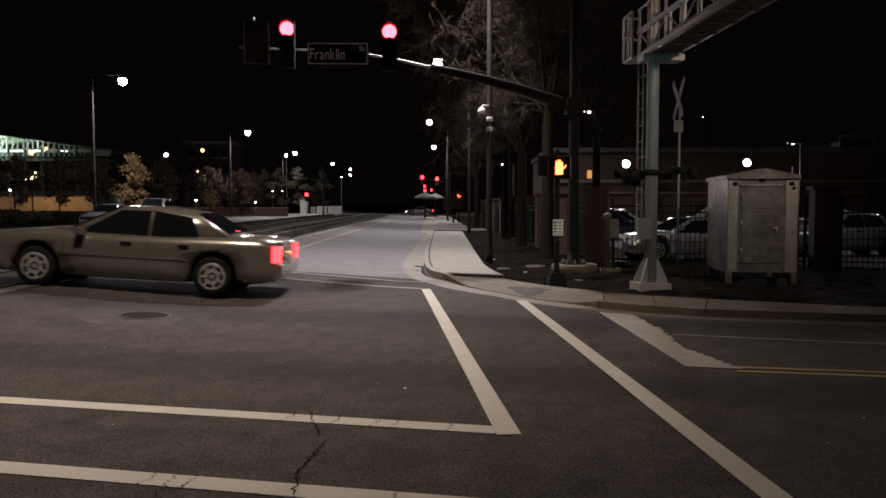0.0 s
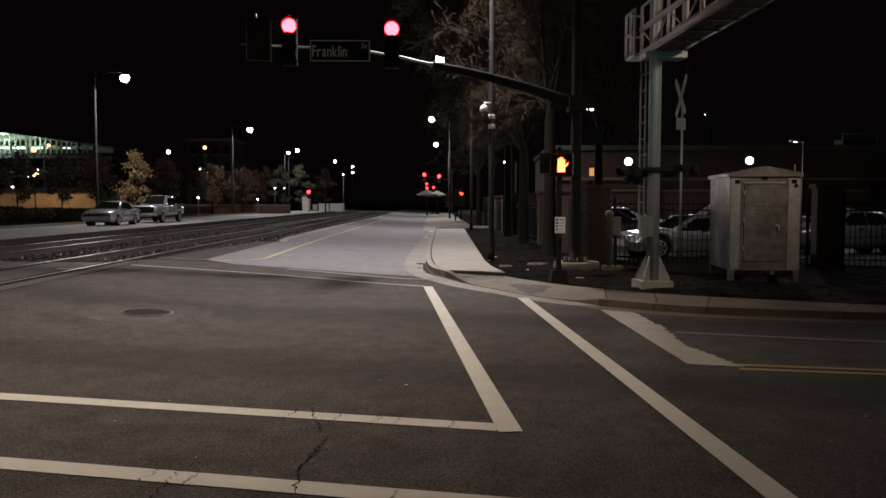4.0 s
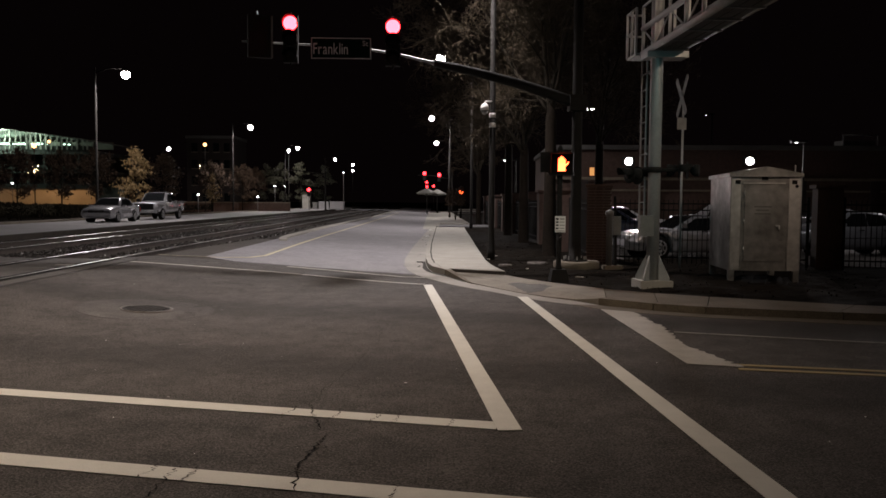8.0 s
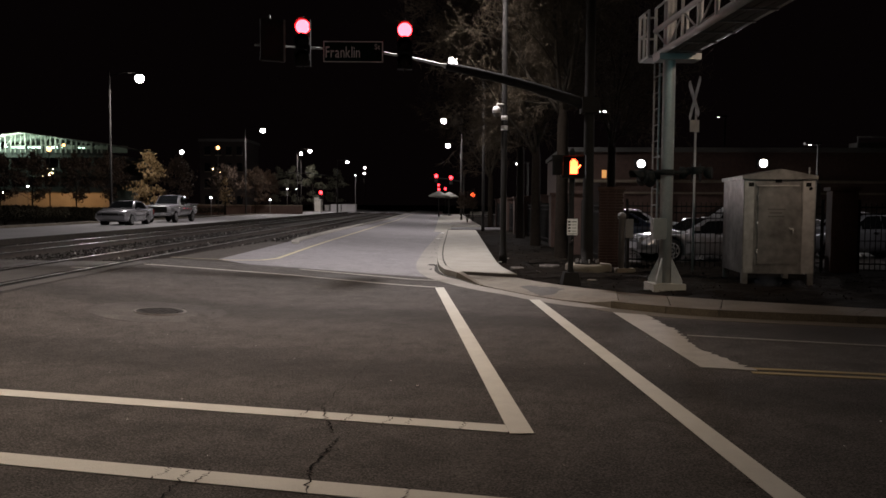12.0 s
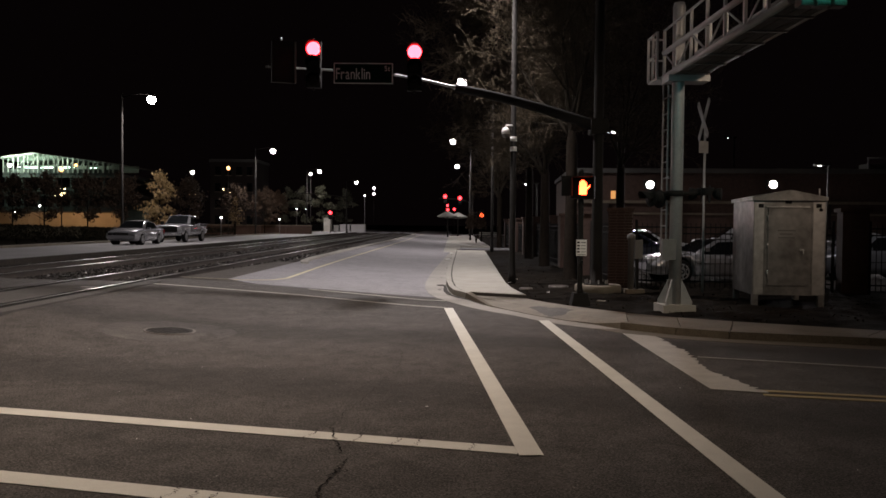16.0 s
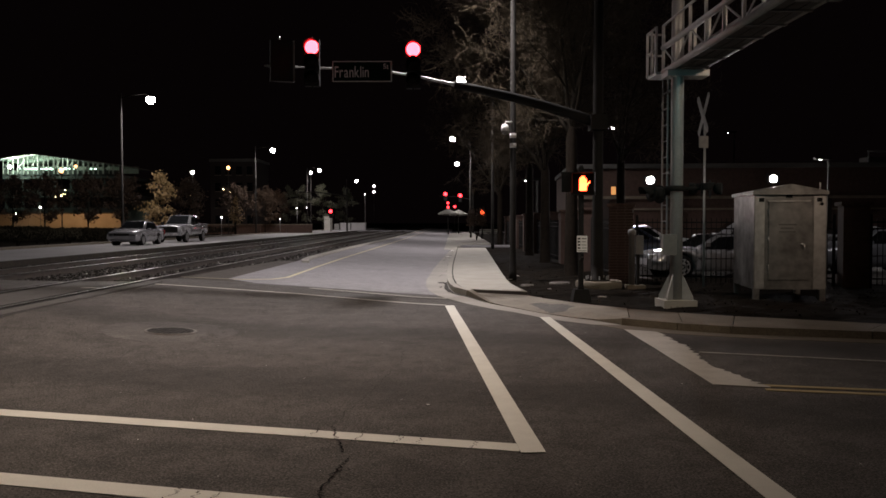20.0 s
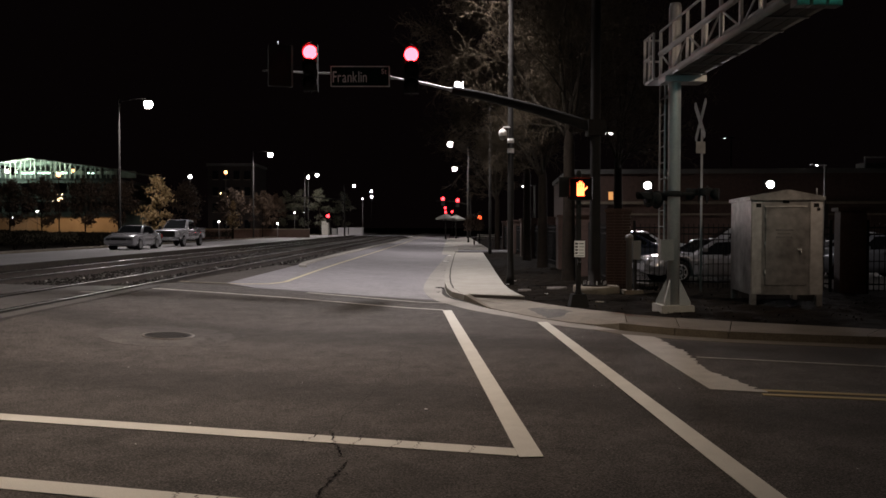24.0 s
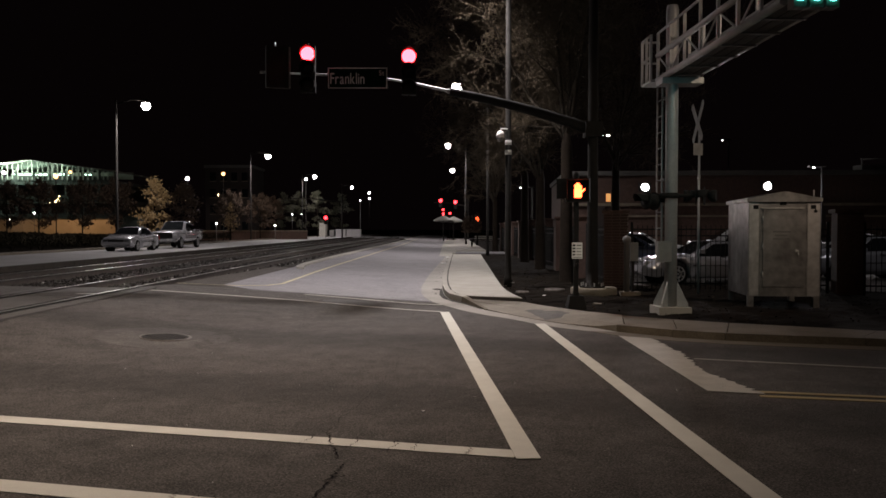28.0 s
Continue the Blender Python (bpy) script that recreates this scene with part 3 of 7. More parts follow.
build_manhole()
paving("asphalt_patch", [(-3.9 + .92 * math.cos(i * math.pi / 18), 11.18 + .92 * math.sin(i * math.pi / 18)) for i in range(36)],
       banded(grained(surf("patch_asphalt", (0.038, 0.035, 0.032), (0.112, 0.102, 0.094), 2, 0.85, bump=0.8, fine=90, spread=3.0, tight=0.7), 0.45, 85), ((10.7, 0.7, 0.45), (7.2, 0.6, 0.42))), 0.0015, 0.05, 0.3, label="round asphalt patch about a manhole", category="road patch")


M_CRACK = surf("crack_shadow", (0.004, 0.0037, 0.0034), (0.014, 0.012, 0.011), 20, 0.95, bump=0, spec=0.1)


def build_crack(pts, width, seed):
    rnd = random.Random(seed)
    full = []
    for a, b in zip(pts, pts[1:]):
        for i in range(7):
            k = i / 7
            full.append((a[0] + (b[0] - a[0]) * k + rnd.uniform(-.022, .022), a[1] + (b[1] - a[1]) * k + rnd.uniform(-.012, .012)))
    full.append(pts[-1])
    bm = bmesh.new()
    prev = None
    for i, p in enumerate(full):
        w = width * rnd.uniform(.25, 1.0)
        z = lift(*p) + 0.0085
        cur = (bm.verts.new((p[0] - w, p[1], z)), bm.verts.new((p[0] + w, p[1], z)))
        if prev:
            bm.faces.new((prev[0], prev[1], cur[1], cur[0]))
        prev = cur
    tagged(part("asphalt_crack", bm, M_CRACK), "thin ragged crack in the asphalt", "crack", kind="structure")


build_crack([(-0.70, 4.2), (-0.72, 4.5), (-0.73, 4.61), (-0.72, 4.9), (-0.67, 5.1), (-0.65, 5.26)], 0.009, 1)
build_crack([(-0.72, 4.9), (-0.66, 4.98), (-0.60, 5.02)], 0.005, 5)
build_crack([(-0.70, 5.38), (-0.71, 5.42), (-0.77, 5.63), (-0.81, 5.78), (-0.85, 5.94), (-0.87, 6.08)], 0.008, 3)
build_crack([(-0.87, 6.08), (-0.82, 6.6), (-0.72, 7.2), (-.62, 8.0), (-.5, 8.9), (-.52, 9.8)], 0.0025, 4)
build_crack([(-1.45, 4.05), (-1.46, 4.3), (-1.45, 4.52), (-1.43, 4.64)], 0.007, 6)
build_crack([(-0.66, 13.0), (-0.5, 13.9), (-.5, 14.6), (-.45, 15.6)], 0.004, 2)


# ---- railway: two tracks ----
def build_track(cx):
    e = thing("railway_track", pose(cx, 0, 0), "railway track with worn bright rails on dark ties", "railway track", "railway tracks")
    for s in (-1, 1):
        bm = bmesh.new()
        x = s * 0.7525
        base = bmesh.new()
        # head, web and foot of the rail
        box(bm, x - .036, x + .036, -60, 420, .250, .2835)
        for x0, x1, z0, z1 in ((-.009, .009, .13, .250), (-.07, .07, .105, .13)):
            box(base, x + x0, x + x1, -60, 420, z0, z1)
        rail = part("rail", base, M_RUST, e)
        part("rail_head", bm, M_RAILSIDE, rail)
        # polished crown of the head
        bm = bmesh.new()
        crown = [(x + .052 * math.sin(radians(a)), .241 + .052 * math.cos(radians(a))) for a in (-24, -16, -9, -4, 0, 4, 9, 16, 24)]
        ends = [[bm.verts.new((px, y, pz)) for px, pz in crown] for y in (-60, 420)]
        for i in range(len(crown) - 1):
            bm.faces.new((ends[0][i], ends[1][i], ends[1][i + 1], ends[0][i + 1])).smooth = True
        part("running_band", bm, M_RAIL, rail, "bright polished running band")
    shared = None
    y = 19.6
    while y < 120:
        if shared is None:
            bm = bmesh.new()
            box(bm, -1.3, 1.3, -.115, .115, -0.06, 0.105)
            bevel(bm, 0.012, 1)
            o = part("tie", bm, M_TIE, e)
            shared = o.data
        else:
            o = new("tie", shared)
            o.parent = e
        o.location = (0, y, 0.0)
        y += 0.6


TRACKS = (-7.62, -11.75)
for cx in TRACKS:
    build_track(cx)


def build_ballast():
    rnd = random.Random(4)
    bm = bmesh.new()
    nx = 44
    rows = []
    y = 17.5
    while y < 300:
        row = []
        for i in range(nx):
            x = -14.6 + 8.7 * i / (nx - 1)
            edge = min(1, (x + 14.6) / .5, (-5.9 - x) / .5)
            z = 0.085 * max(0, edge) + 0.04 + rnd.uniform(-.022, .022)
            row.append(bm.verts.new((x + rnd.uniform(-.05, .05), y + rnd.uniform(-.05, .05), z)))
        rows.append(row)
        y += 0.25 if y < 45 else (0.7 if y < 80 else 4)
    for a, b in zip(rows, rows[1:]):
        for i in range(nx - 1):
            bm.faces.new((a[i], a[i + 1], b[i + 1], b[i]))
    tagged(part("ballast", bm, M_BALLAST), "dark crushed-stone ballast under the tracks", "ballast", kind="stuff")
    # loose stones on top of it, a few of them pale
    m = surf("ballast_stone", (0.006, 0.0047, 0.0035), (0.026, 0.020, 0.015), 3.0, 0.9, bump=0.3)
    nt = m.node_tree
    b = nt.nodes["Principled BSDF"]
    src = b.inputs["Base Color"].links[0].from_socket
    geo, pick, mx = nt.nodes.new("ShaderNodeNewGeometry"), nt.nodes.new("ShaderNodeMapRange"), nt.nodes.new("ShaderNodeMix")
    mx.data_type = "RGBA"
    mx.inputs["B"].default_value = (0.34, 0.33, 0.31, 1)
    pick.inputs["From Min"].default_value, pick.inputs["From Max"].default_value = 0.93, 0.985
    nt.links.new(geo.outputs["Random Per Island"], pick.inputs["Value"])
    nt.links.new(pick.outputs["Result"], mx.inputs["Factor"])
    nt.links.new(src, mx.inputs["A"])
    nt.links.new(mx.outputs["Result"], b.inputs["Base Color"])
    vs, fs = [], []
    for k in range(9000):
        y = 18.6 + 34 * rnd.random() ** 1.6
        x = rnd.uniform(-14.2, -6.2)
        if min(abs(abs(x - c) - .7525) for c in TRACKS) < .09:
            continue
        s, a, n = rnd.uniform(.018, .05), rnd.uniform(0, 6.3), len(vs)
        z = .135 + rnd.uniform(-.01, .02)
        for i in range(4):
            r = s * rnd.uniform(.7, 1.2)
            vs.append((x + r * math.cos(a + i * 1.571), y + r * math.sin(a + i * 1.571), z + rnd.uniform(-.3, .3) * s))
        vs.append((x + rnd.uniform(-.3, .3) * s, y + rnd.uniform(-.3, .3) * s, z + s * rnd.uniform(.5, .9)))
        vs.append((x, y, z - s))
        for i in range(4):
            fs.append((n + i, n + (i + 1) % 4, n + 4))
            fs.append((n + (i + 1) % 4, n + i, n + 5))
    me = bpy.data.meshes.new("ballast_stones")
    me.from_pydata(vs, [], fs)
    me.materials.append(m)
    tagged(new("ballast_stones", me), "loose dark and pale stones between the rails", "stones", kind="stuff")


build_ballast()


M_CROSSING = surf("crossing_panel", (0.040, 0.037, 0.034), (0.098, 0.091, 0.084), 2, 0.85, bump=0.5, fine=60, spread=1.2)


def build_crossing():
    """Crossing panels between and beside the rails where the street passes over them."""
    for cx in TRACKS:
        e = thing("crossing_panels", Matrix(), "concrete panels that carry the street over the rails", "level crossing", kind="structure")
        edge = (15.4 - cx * NX) / NY
        for x0, x1 in ((-1.27, -.94), (-.566, .566), (.94, 1.27)):
            for k in range(5):
                y0 = edge - 11 + k * 2.2
                bm = bmesh.new()
                box(bm, cx + x0, cx + x1, y0, y0 + 2.18, 0.1, 0.279)
                bevel(bm, 0.01, 1)
                part("panel", bm, M_CROSSING, e)
        for x, w in ((-.94, .15), (-.716, .15), (.566, .15), (.79, .15)):
            bm = bmesh.new()
            box(bm, cx + x, cx + x + w, edge - 11, edge, 0.1, 0.2745)
            part("flangeway", bm, M_RUBBER, e, "black rubber flangeway strip")


build_crossing()
paving("gutter_far", [(-.09, 46.2), (.0, 56), (.2, 80), (.75, 118), (2.39, 118), (1.09, 56.0), (.98, 52.4), (.76, 52.4), (.76, 46.2)], M_CONCRETE, .002, label="concrete gutter farther along the road", category="gutter")
paving("far_cross_street", [(-345, 130.4), (70, 130.4), (70, 135.6), (-345, 135.6)], M_ASPHALT_LIGHT, .03, label="cross street at the distant junction", category="road")
# far road beyond the tracks, with its kerbs
paving("far_road", [(-21.6, 19.5), (-14.8, 19.5), (-14.8, 200), (-21.6, 200)], M_LEFT_ROAD, 0.0, 0.3, label="pale concrete road beyond the railway", category="road")
kerb_run("kerb", [(-22.1, 19.5), (-22.1, 60), (-22.1, 110), (-22.1, 200)], 0.45, 0.12, M_CONCRETE_DIRTY, "concrete kerb of the far road")
kerb_run("kerb", [(-14.78, 19.5), (-14.78, 60), (-14.78, 110), (-14.78, 200)], 0.25, 0.05, M_BALLAST, "low dirty stone edge between far road and railway")
# short cracks across the painted lines, and chips of litter on the asphalt
for n0, n1, u in ((5.36, 5.62, -1.98), (5.36, 5.62, -1.68), (5.36, 5.62, -2.35), (5.36, 5.62, -0.32 - 1.2), (5.36, 5.62, -1.12), (3.94, 4.18, -2.62), (3.94, 4.18, -2.36), (3.94, 4.18, -1.15)):
    build_crack([along(n0, u), along((n0 + n1) / 2, u + .01), along(n1, u - .015)], 0.006, int(abs(u) * 100))
build_crack([(1.80, 4.42), (1.86, 4.40), (1.95, 4.36), (2.02, 4.31)], 0.02, 77)
build_crack([(1.60, 12.1), (1.68, 12.08), (1.76, 12.02)], 0.02, 78)


def build_litter():
    rnd = random.Random(9)
    bm = bmesh.new()
    for i in range(50):
        x, y = rnd.uniform(-5, 3.5), rnd.uniform(4, 14)
        s = rnd.uniform(.003, .009)
        z = lift(x, y) + .006
        vs = [bm.verts.new((x + s * math.cos(a), y + s * math.sin(a), z + rnd.uniform(0, .004))) for a in (0, 1.7, 3.3, 4.8)]
        bm.faces.new(vs)
    tagged(part("litter_chips", bm, M_WHITESIGN), "tiny pale chips scattered over the asphalt", "litter", kind="stuff")


def build_chip():
    e = thing("reflector_chip", pose(-.15, 6.76, .008, 0, 4, 12), "small broken white reflector lying on the asphalt", "reflector")
    bm = bmesh.new()
    box(bm, -.016, .016, -.010, .010, 0, .010)
    bevel(bm, .004, 1)
    part("plate", bm, M_CHROME, e)
    bm = bmesh.new()
    box(bm, -.012, .012, -.007, .007, .0105, .013)
    part("face", bm, M_WHITESIGN, e)


build_chip()


def scrap(x, y, z, size, turn):
    """A crumpled scrap of paper."""
    rnd = random.Random(int(x * 100) + int(y * 10))
    bm = bmesh.new()
    n = 4
    grid = [[bm.verts.new((size * (i / n - .5), size * .7 * (j / n - .5), rnd.uniform(0, size * .22))) for i in range(n + 1)] for j in range(n + 1)]
    for j in range(n):
        for i in range(n):
            bm.faces.new((grid[j][i], grid[j][i + 1], grid[j + 1][i + 1], grid[j + 1][i]))
    bmesh.ops.solidify(bm, geom=bm.faces[:], thickness=.002)
    ob = part("paper_scrap", bm, M_WHITESIGN, at=pose(x, y, z, 0, 0, turn))
    tagged(ob, "crumpled white scrap of paper litter", "litter", "paper scraps")


for x, y, z, size, turn in ((.13, 36.2, .008, .22, 10), (.42, 43.5, .008, .26, 60), (1.72, 20.9, .07, .09, 20), (2.35, 17.9, .07, .10, 70), (2.02, 22.3, .07, .11, 130)):
    scrap(x, y, z, size, turn)


def build_drain():
    e = thing("drain_slot", pose(-.10, 20.7, .005, 0, 0, 4), "small dark drain slot in the gutter", "drain")
    bm = bmesh.new()
    box(bm, -.10, .10, -.22, .22, -.02, .004)
    part("frame", bm, M_IRON, e)
    for k in range(5):
        bm = bmesh.new()
        box(bm, -.08, .08, -.18 + k * .08, -.14 + k * .08, .0, .0055)
        part("slot", bm, M_CRACK, e)


build_drain()
build_litter()
stripe("lane_line", [(-7.35, 15.97), (-6.93, 15.86)], 0.10, M_WHITE_WORN, over=0.012, label="short faded white line between the rails")


def build_bed():
    """Lumpy mulch on the corner, with dry leaves and chips on it."""
    rnd = random.Random(12)
    bm = bmesh.new()

    def inside(x, y):
        """Clear of the pavements."""
        if x < 1.5 or 45.5 < y < 57:
            return False
        if y > 18.6 and x < 3.1:
            return x > 1.65 + max(0, y - 22) * .029
        for p, q in zip(BED_EDGE, BED_EDGE[1:]):
            if p[0] <= x <= q[0]:
                return y > p[1] + (q[1] - p[1]) * (x - p[0]) / (q[0] - p[0]) + .06
        return False
    verts = {}
    step = .2

    def vert(i, j):
        if (i, j) not in verts:
            x, y = i * step, j * step
            z = .025 + .045 * noise.noise(Vector((x * 1.7, y * 1.7, 0))) + rnd.uniform(-.016, .016)
            verts[(i, j)] = bm.verts.new((x + rnd.uniform(-.05, .05), y + rnd.uniform(-.05, .05), z))
        return verts[(i, j)]
    for i in range(8, 60):
        for j in range(50, 250):
            if inside((i + .5) * step, (j + .5) * step) and i * step < 10 - max(0, j * step - 22) * .3 and (i * step < 5 or j * step < 22):
                bm.faces.new((vert(i, j), vert(i + 1, j), vert(i + 1, j + 1), vert(i, j + 1)))
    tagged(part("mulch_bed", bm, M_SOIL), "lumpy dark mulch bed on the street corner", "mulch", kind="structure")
    bm = bmesh.new()
    for k in range(2600):
        x, y = rnd.uniform(1.7, 9.5), rnd.uniform(12.6, 32)
        if not inside(x, y):
            continue
        c = Vector((x, y, rnd.uniform(.045, .09)))
        q = Euler([rnd.uniform(-.7, .7), rnd.uniform(-.7, .7), rnd.uniform(0, 6.3)]).to_matrix()
        s = rnd.uniform(.02, .06)
        bm.faces.new([bm.verts.new(c + q @ Vector(p) * s) for p in ((-.6, 0, 0), (0, -.35, .06), (.7, 0, 0), (0, .35, .06))])
    tagged(part("leaf_litter", bm, surf("dry_leaves", (0.012, 0.009, 0.006), (0.036, 0.027, 0.018), 9, 0.9, bump=0, spec=0.1)), "dry brown leaves and chips on the mulch", "leaves", kind="stuff")
    # twigs and grit lying in the gutter
    bm = bmesh.new()
    for k in range(50):
        y = rnd.uniform(18, 45)
        x = -.42 + (y - 20) * .0145 + rnd.uniform(.18, .5)
        s = rnd.uniform(.02, .07)
        q = Euler([rnd.uniform(-.4, .4), rnd.uniform(-.4, .4), rnd.uniform(0, 6.3)]).to_matrix()
        c = Vector((x, y, .012))
        bm.faces.new([bm.verts.new(c + q @ Vector(p) * s) for p in ((-.6, 0, 0), (0, -.3, .03), (.7, 0, 0), (0, .3, .03))])
    tagged(part("gutter_debris", bm, M_SOIL), "dark leaf debris lying in the gutter", "debris", kind="stuff")


build_bed()


def build_ramp_patch():
    """A dark patch with an uneven edge on the ramped corner."""
    rnd = random.Random(21)
    bm = bmesh.new()
    core = [(1.60, 14.9), (1.72, 14.2), (1.78, 13.66), (1.92, 13.6), (2.10, 13.78), (2.30, 14.1), (2.20, 14.55), (1.98, 14.62), (1.82, 15.0)]
    edge = []
    for p, q in zip(core, core[1:] + core[:1]):
        for i in range(5):
            k = i / 5
            edge.append((p[0] + (q[0] - p[0]) * k + rnd.uniform(-.025, .025), p[1] + (q[1] - p[1]) * k + rnd.uniform(-.05, .05)))
    mid = (1.95, 14.15)
    rings = []
    for f in (1.0, .6, .3):
        rings.append([bm.verts.new((mid[0] + (x - mid[0]) * f, mid[1] + (y - mid[1]) * f, ramp_height(mid[0] + (x - mid[0]) * f, mid[1] + (y - mid[1]) * f) + .0035)) for x, y in edge])
    n = len(edge)
    for a, b in zip(rings, rings[1:]):
        for i in range(n):
            bm.faces.new((a[i], a[(i + 1) % n], b[(i + 1) % n], b[i]))
    bm.faces.new(rings[-1])
    tagged(part("ramp_patch", bm, surf("dark_ramp_concrete", (0.025, 0.022, 0.018), (0.075, 0.066, 0.054), 5, 0.7, bump=0.2, fine=40)), "dark irregular patch on the ramped corner", "stain", kind="structure")


build_ramp_patch()


def build_smudge():
    """Dark uneven smudge before the joint."""
    rnd = random.Random(22)
    pts = []
    for i in range(40):
        a = 2 * math.pi * i / 40
        r = 1 + rnd.uniform(-.14, .14)
        pts.append((-1.88 + .62 * r * math.cos(a) + .02 * math.sin(a), 16.30 + .52 * r * math.sin(a) - .22 * math.cos(a)))
    paving("asphalt_smudge", pts, surf("smudge_asphalt", (0.022, 0.020, 0.019), (0.085, 0.078, 0.074), 3, 0.75, bump=0.5, fine=60, spread=1.2), .0045, .03, label="dark smudge on the asphalt", category="stain")


build_smudge()

# ---- the corner: signals, posts, gantry, cabinet, fence ----
def text_part(name, words, size, material, parent, m, squeeze=1.0):
    c = bpy.data.curves.new(name, "FONT")
    c.body, c.size, c.extrude = words, size, 0.002
    tmp = bpy.data.objects.new(name, c)
    scene.collection.objects.link(tmp)
    me = bpy.data.meshes.new_from_object(tmp.evaluated_get(bpy.context.evaluated_depsgraph_get()))
    bpy.data.objects.remove(tmp)
    bpy.data.curves.remove(c)
    me.transform(Matrix.Diagonal((squeeze, 1, 1, 1)))
    me.materials.append(material)
    ob = new(name, me)
    ob.parent, ob.matrix_basis = parent, m
    return ob


def letters(words, size, material, parent, at, squeeze):
    """The letters of a word, one by one, each as a part."""
    x = 0.0
    for ch in words:
        ob = text_part("letter", ch, size, material, parent, Matrix(), squeeze)
        xs = [v.co.x for v in ob.data.vertices]
        ob.matrix_basis = pose(at[0] + x - min(xs), at[1], at[2], 90, 0, 0)
        x += max(xs) - min(xs) + size * .075




def signal_head(m, lit_top=True, label="three-lens traffic signal on a mast arm, red lit", lens_red=None):
    e = thing("traffic_signal", m, label, "traffic signal", "signals on the mast arm")
    bm = bmesh.new()
    box(bm, -.17, .17, 0, .20, -.89, .18)
    bevel(bm, .025, 2)
    part("housing", bm, M_BLACK, e)
    for k in range(3):
        z = -.355 * k
        bm = bmesh.new()
        lathe(bm, [(.162, -.02), (.162, 0.0), (.14, .025), (.07, .043), (.01, .048)], 24, pose(0, -.005, z, 90, 0, 0))
        part("lens", bm, M_REDLENS if k == 0 else M_DARKLENS, e, "glowing red lens" if k == 0 else "unlit dark lens")
        # tunnel visor, open below
        bm = bmesh.new()
        n, prev = 22, None
        for i in range(n + 1):
            a = radians(-18 + 216 * i / n)
            cx, cz = .175 * math.cos(a), .175 * math.sin(a)
            depth = -.24 + .07 * (1 - math.sin(a)) * .5
            cur = [bm.verts.new((cx * q, y, z + cz * q)) for q, y in ((1, 0), (1, depth), (.965, depth), (.965, 0))]
            if prev:
                for j in range(4):
                    bm.faces.new((prev[j], prev[(j + 1) % 4], cur[(j + 1) % 4], cur[j])).smooth = True
            prev = cur
        part("visor", bm, M_VISOR, e)
    bm = bmesh.new()
    tube(bm, (0, .1, -.95), (0, .1, .26), .022)
    box(bm, -.04, .04, .08, .30, -.62, -.54)
    part("bracket", bm, M_BLACK, e)
    return e


M_DARKLENS = surf("unlit_lens", (0.006, 0.004, 0.004), (0.012, 0.008, 0.007), 2, 0.6, bump=0, spec=0.12)


def build_mast():
    e = thing("signal_mast", pose(3.62, 18.85, 0.1), "dark steel signal mast with a long curved arm", "traffic light pole")
    bm = bmesh.new()
    lathe(bm, [(.21, .12), (.21, .15), (.15, .17), (.135, .5), (.12, 3.2), (.105, 9.5)], 20)
    part("pole", bm, M_BRONZE, e)
    bm = bmesh.new()
    pts = [(-.05, 0, 3.84), (-.51, 0, 4.01), (-1.32, 0, 4.26), (-2.01, 0, 4.44), (-2.79, 0, 4.62), (-3.40, 0, 4.74)]
    pipe(bm, pts, [.13, .125, .115, .108, .10, .09], 14)
    part("arm", bm, M_BLACK, e)
    # Tip in paler steel, putting the arm's lamplit edge into colour
    bm = bmesh.new()
    pipe(bm, [(-3.36, 0, 4.735), (-3.50, 0, 4.77), (-4.22, 0, 4.93), (-4.83, 0, 5.03), (-6.26, 0, 5.13), (-7.9, 0, 5.20)], [.075, .034, .030, .028, .026, .024], 10)
    part("arm_tip", bm, M_GALV, e, "thin arm end in pale steel for its lamplit edge")
    bm = bmesh.new()
    box(bm, -.2, .2, -.2, .2, 3.66, 4.02)
    bevel(bm, .03, 2)
    part("clamp", bm, M_BRONZE, e)
    bm = bmesh.new()
    lathe(bm, [(.30, .10), (.30, .125), (.22, .13)], 20)
    part("base_plate", bm, M_BRONZE, e)
    for i in range(8):
        bm = bmesh.new()
        a = 2 * math.pi * i / 8
        tube(bm, (.26 * math.cos(a), .26 * math.sin(a), .12), (.26 * math.cos(a), .26 * math.sin(a), .21), .016, n=6)
        part("bolt", bm, M_GALV, e)
    f = thing("concrete_pad", pose(3.68, 18.98, 0.0), "round low concrete footing of the signal mast", "footing")
    bm = bmesh.new()
    lathe(bm, [(.55, -.1), (.55, .16), (.52, .19), (.1, .2)], 28)
    part("pad", bm, M_CONCRETE_DIRTY, f)


build_mast()
SY = 18.62
for x, z in ((-3.11, 5.675), (-0.745, 5.62)):
    signal_head(pose(x, SY - .02, z, 0, 0, 2))


def build_street_sign():
    e = thing("street_sign", pose(-1.945, SY + .02, 5.12), "dark green street name sign with white border and letters", "street sign")
    bm = bmesh.new()
    box(bm, -.705, .705, 0, .025, -.25, .25)
    bevel(bm, .006, 1)
    part("panel", bm, M_GREENSIGN, e)
    bm = bmesh.new()
    for x0, x1, z0, z1 in ((-.69, .69, .222, .24), (-.69, .69, -.24, -.222), (-.69, -.672, -.222, .222), (.672, .69, -.222, .222)):
        box(bm, x0, x1, -.004, 0.0, z0, z1)
    part("border", bm, M_SIGNLETTER, e)
    letters("Franklin", .37, M_SIGNLETTER, e, (-.64, -.003, -.135), .66)
    letters("St", .17, M_SIGNLETTER, e, (.50, -.003, .06), .9)
    bm = bmesh.new()
    for x in (-.4, .4):
        box(bm, x - .03, x + .03, .025, .22, -.05, .05)
    part("clamp", bm, M_GALV, e)


build_street_sign()


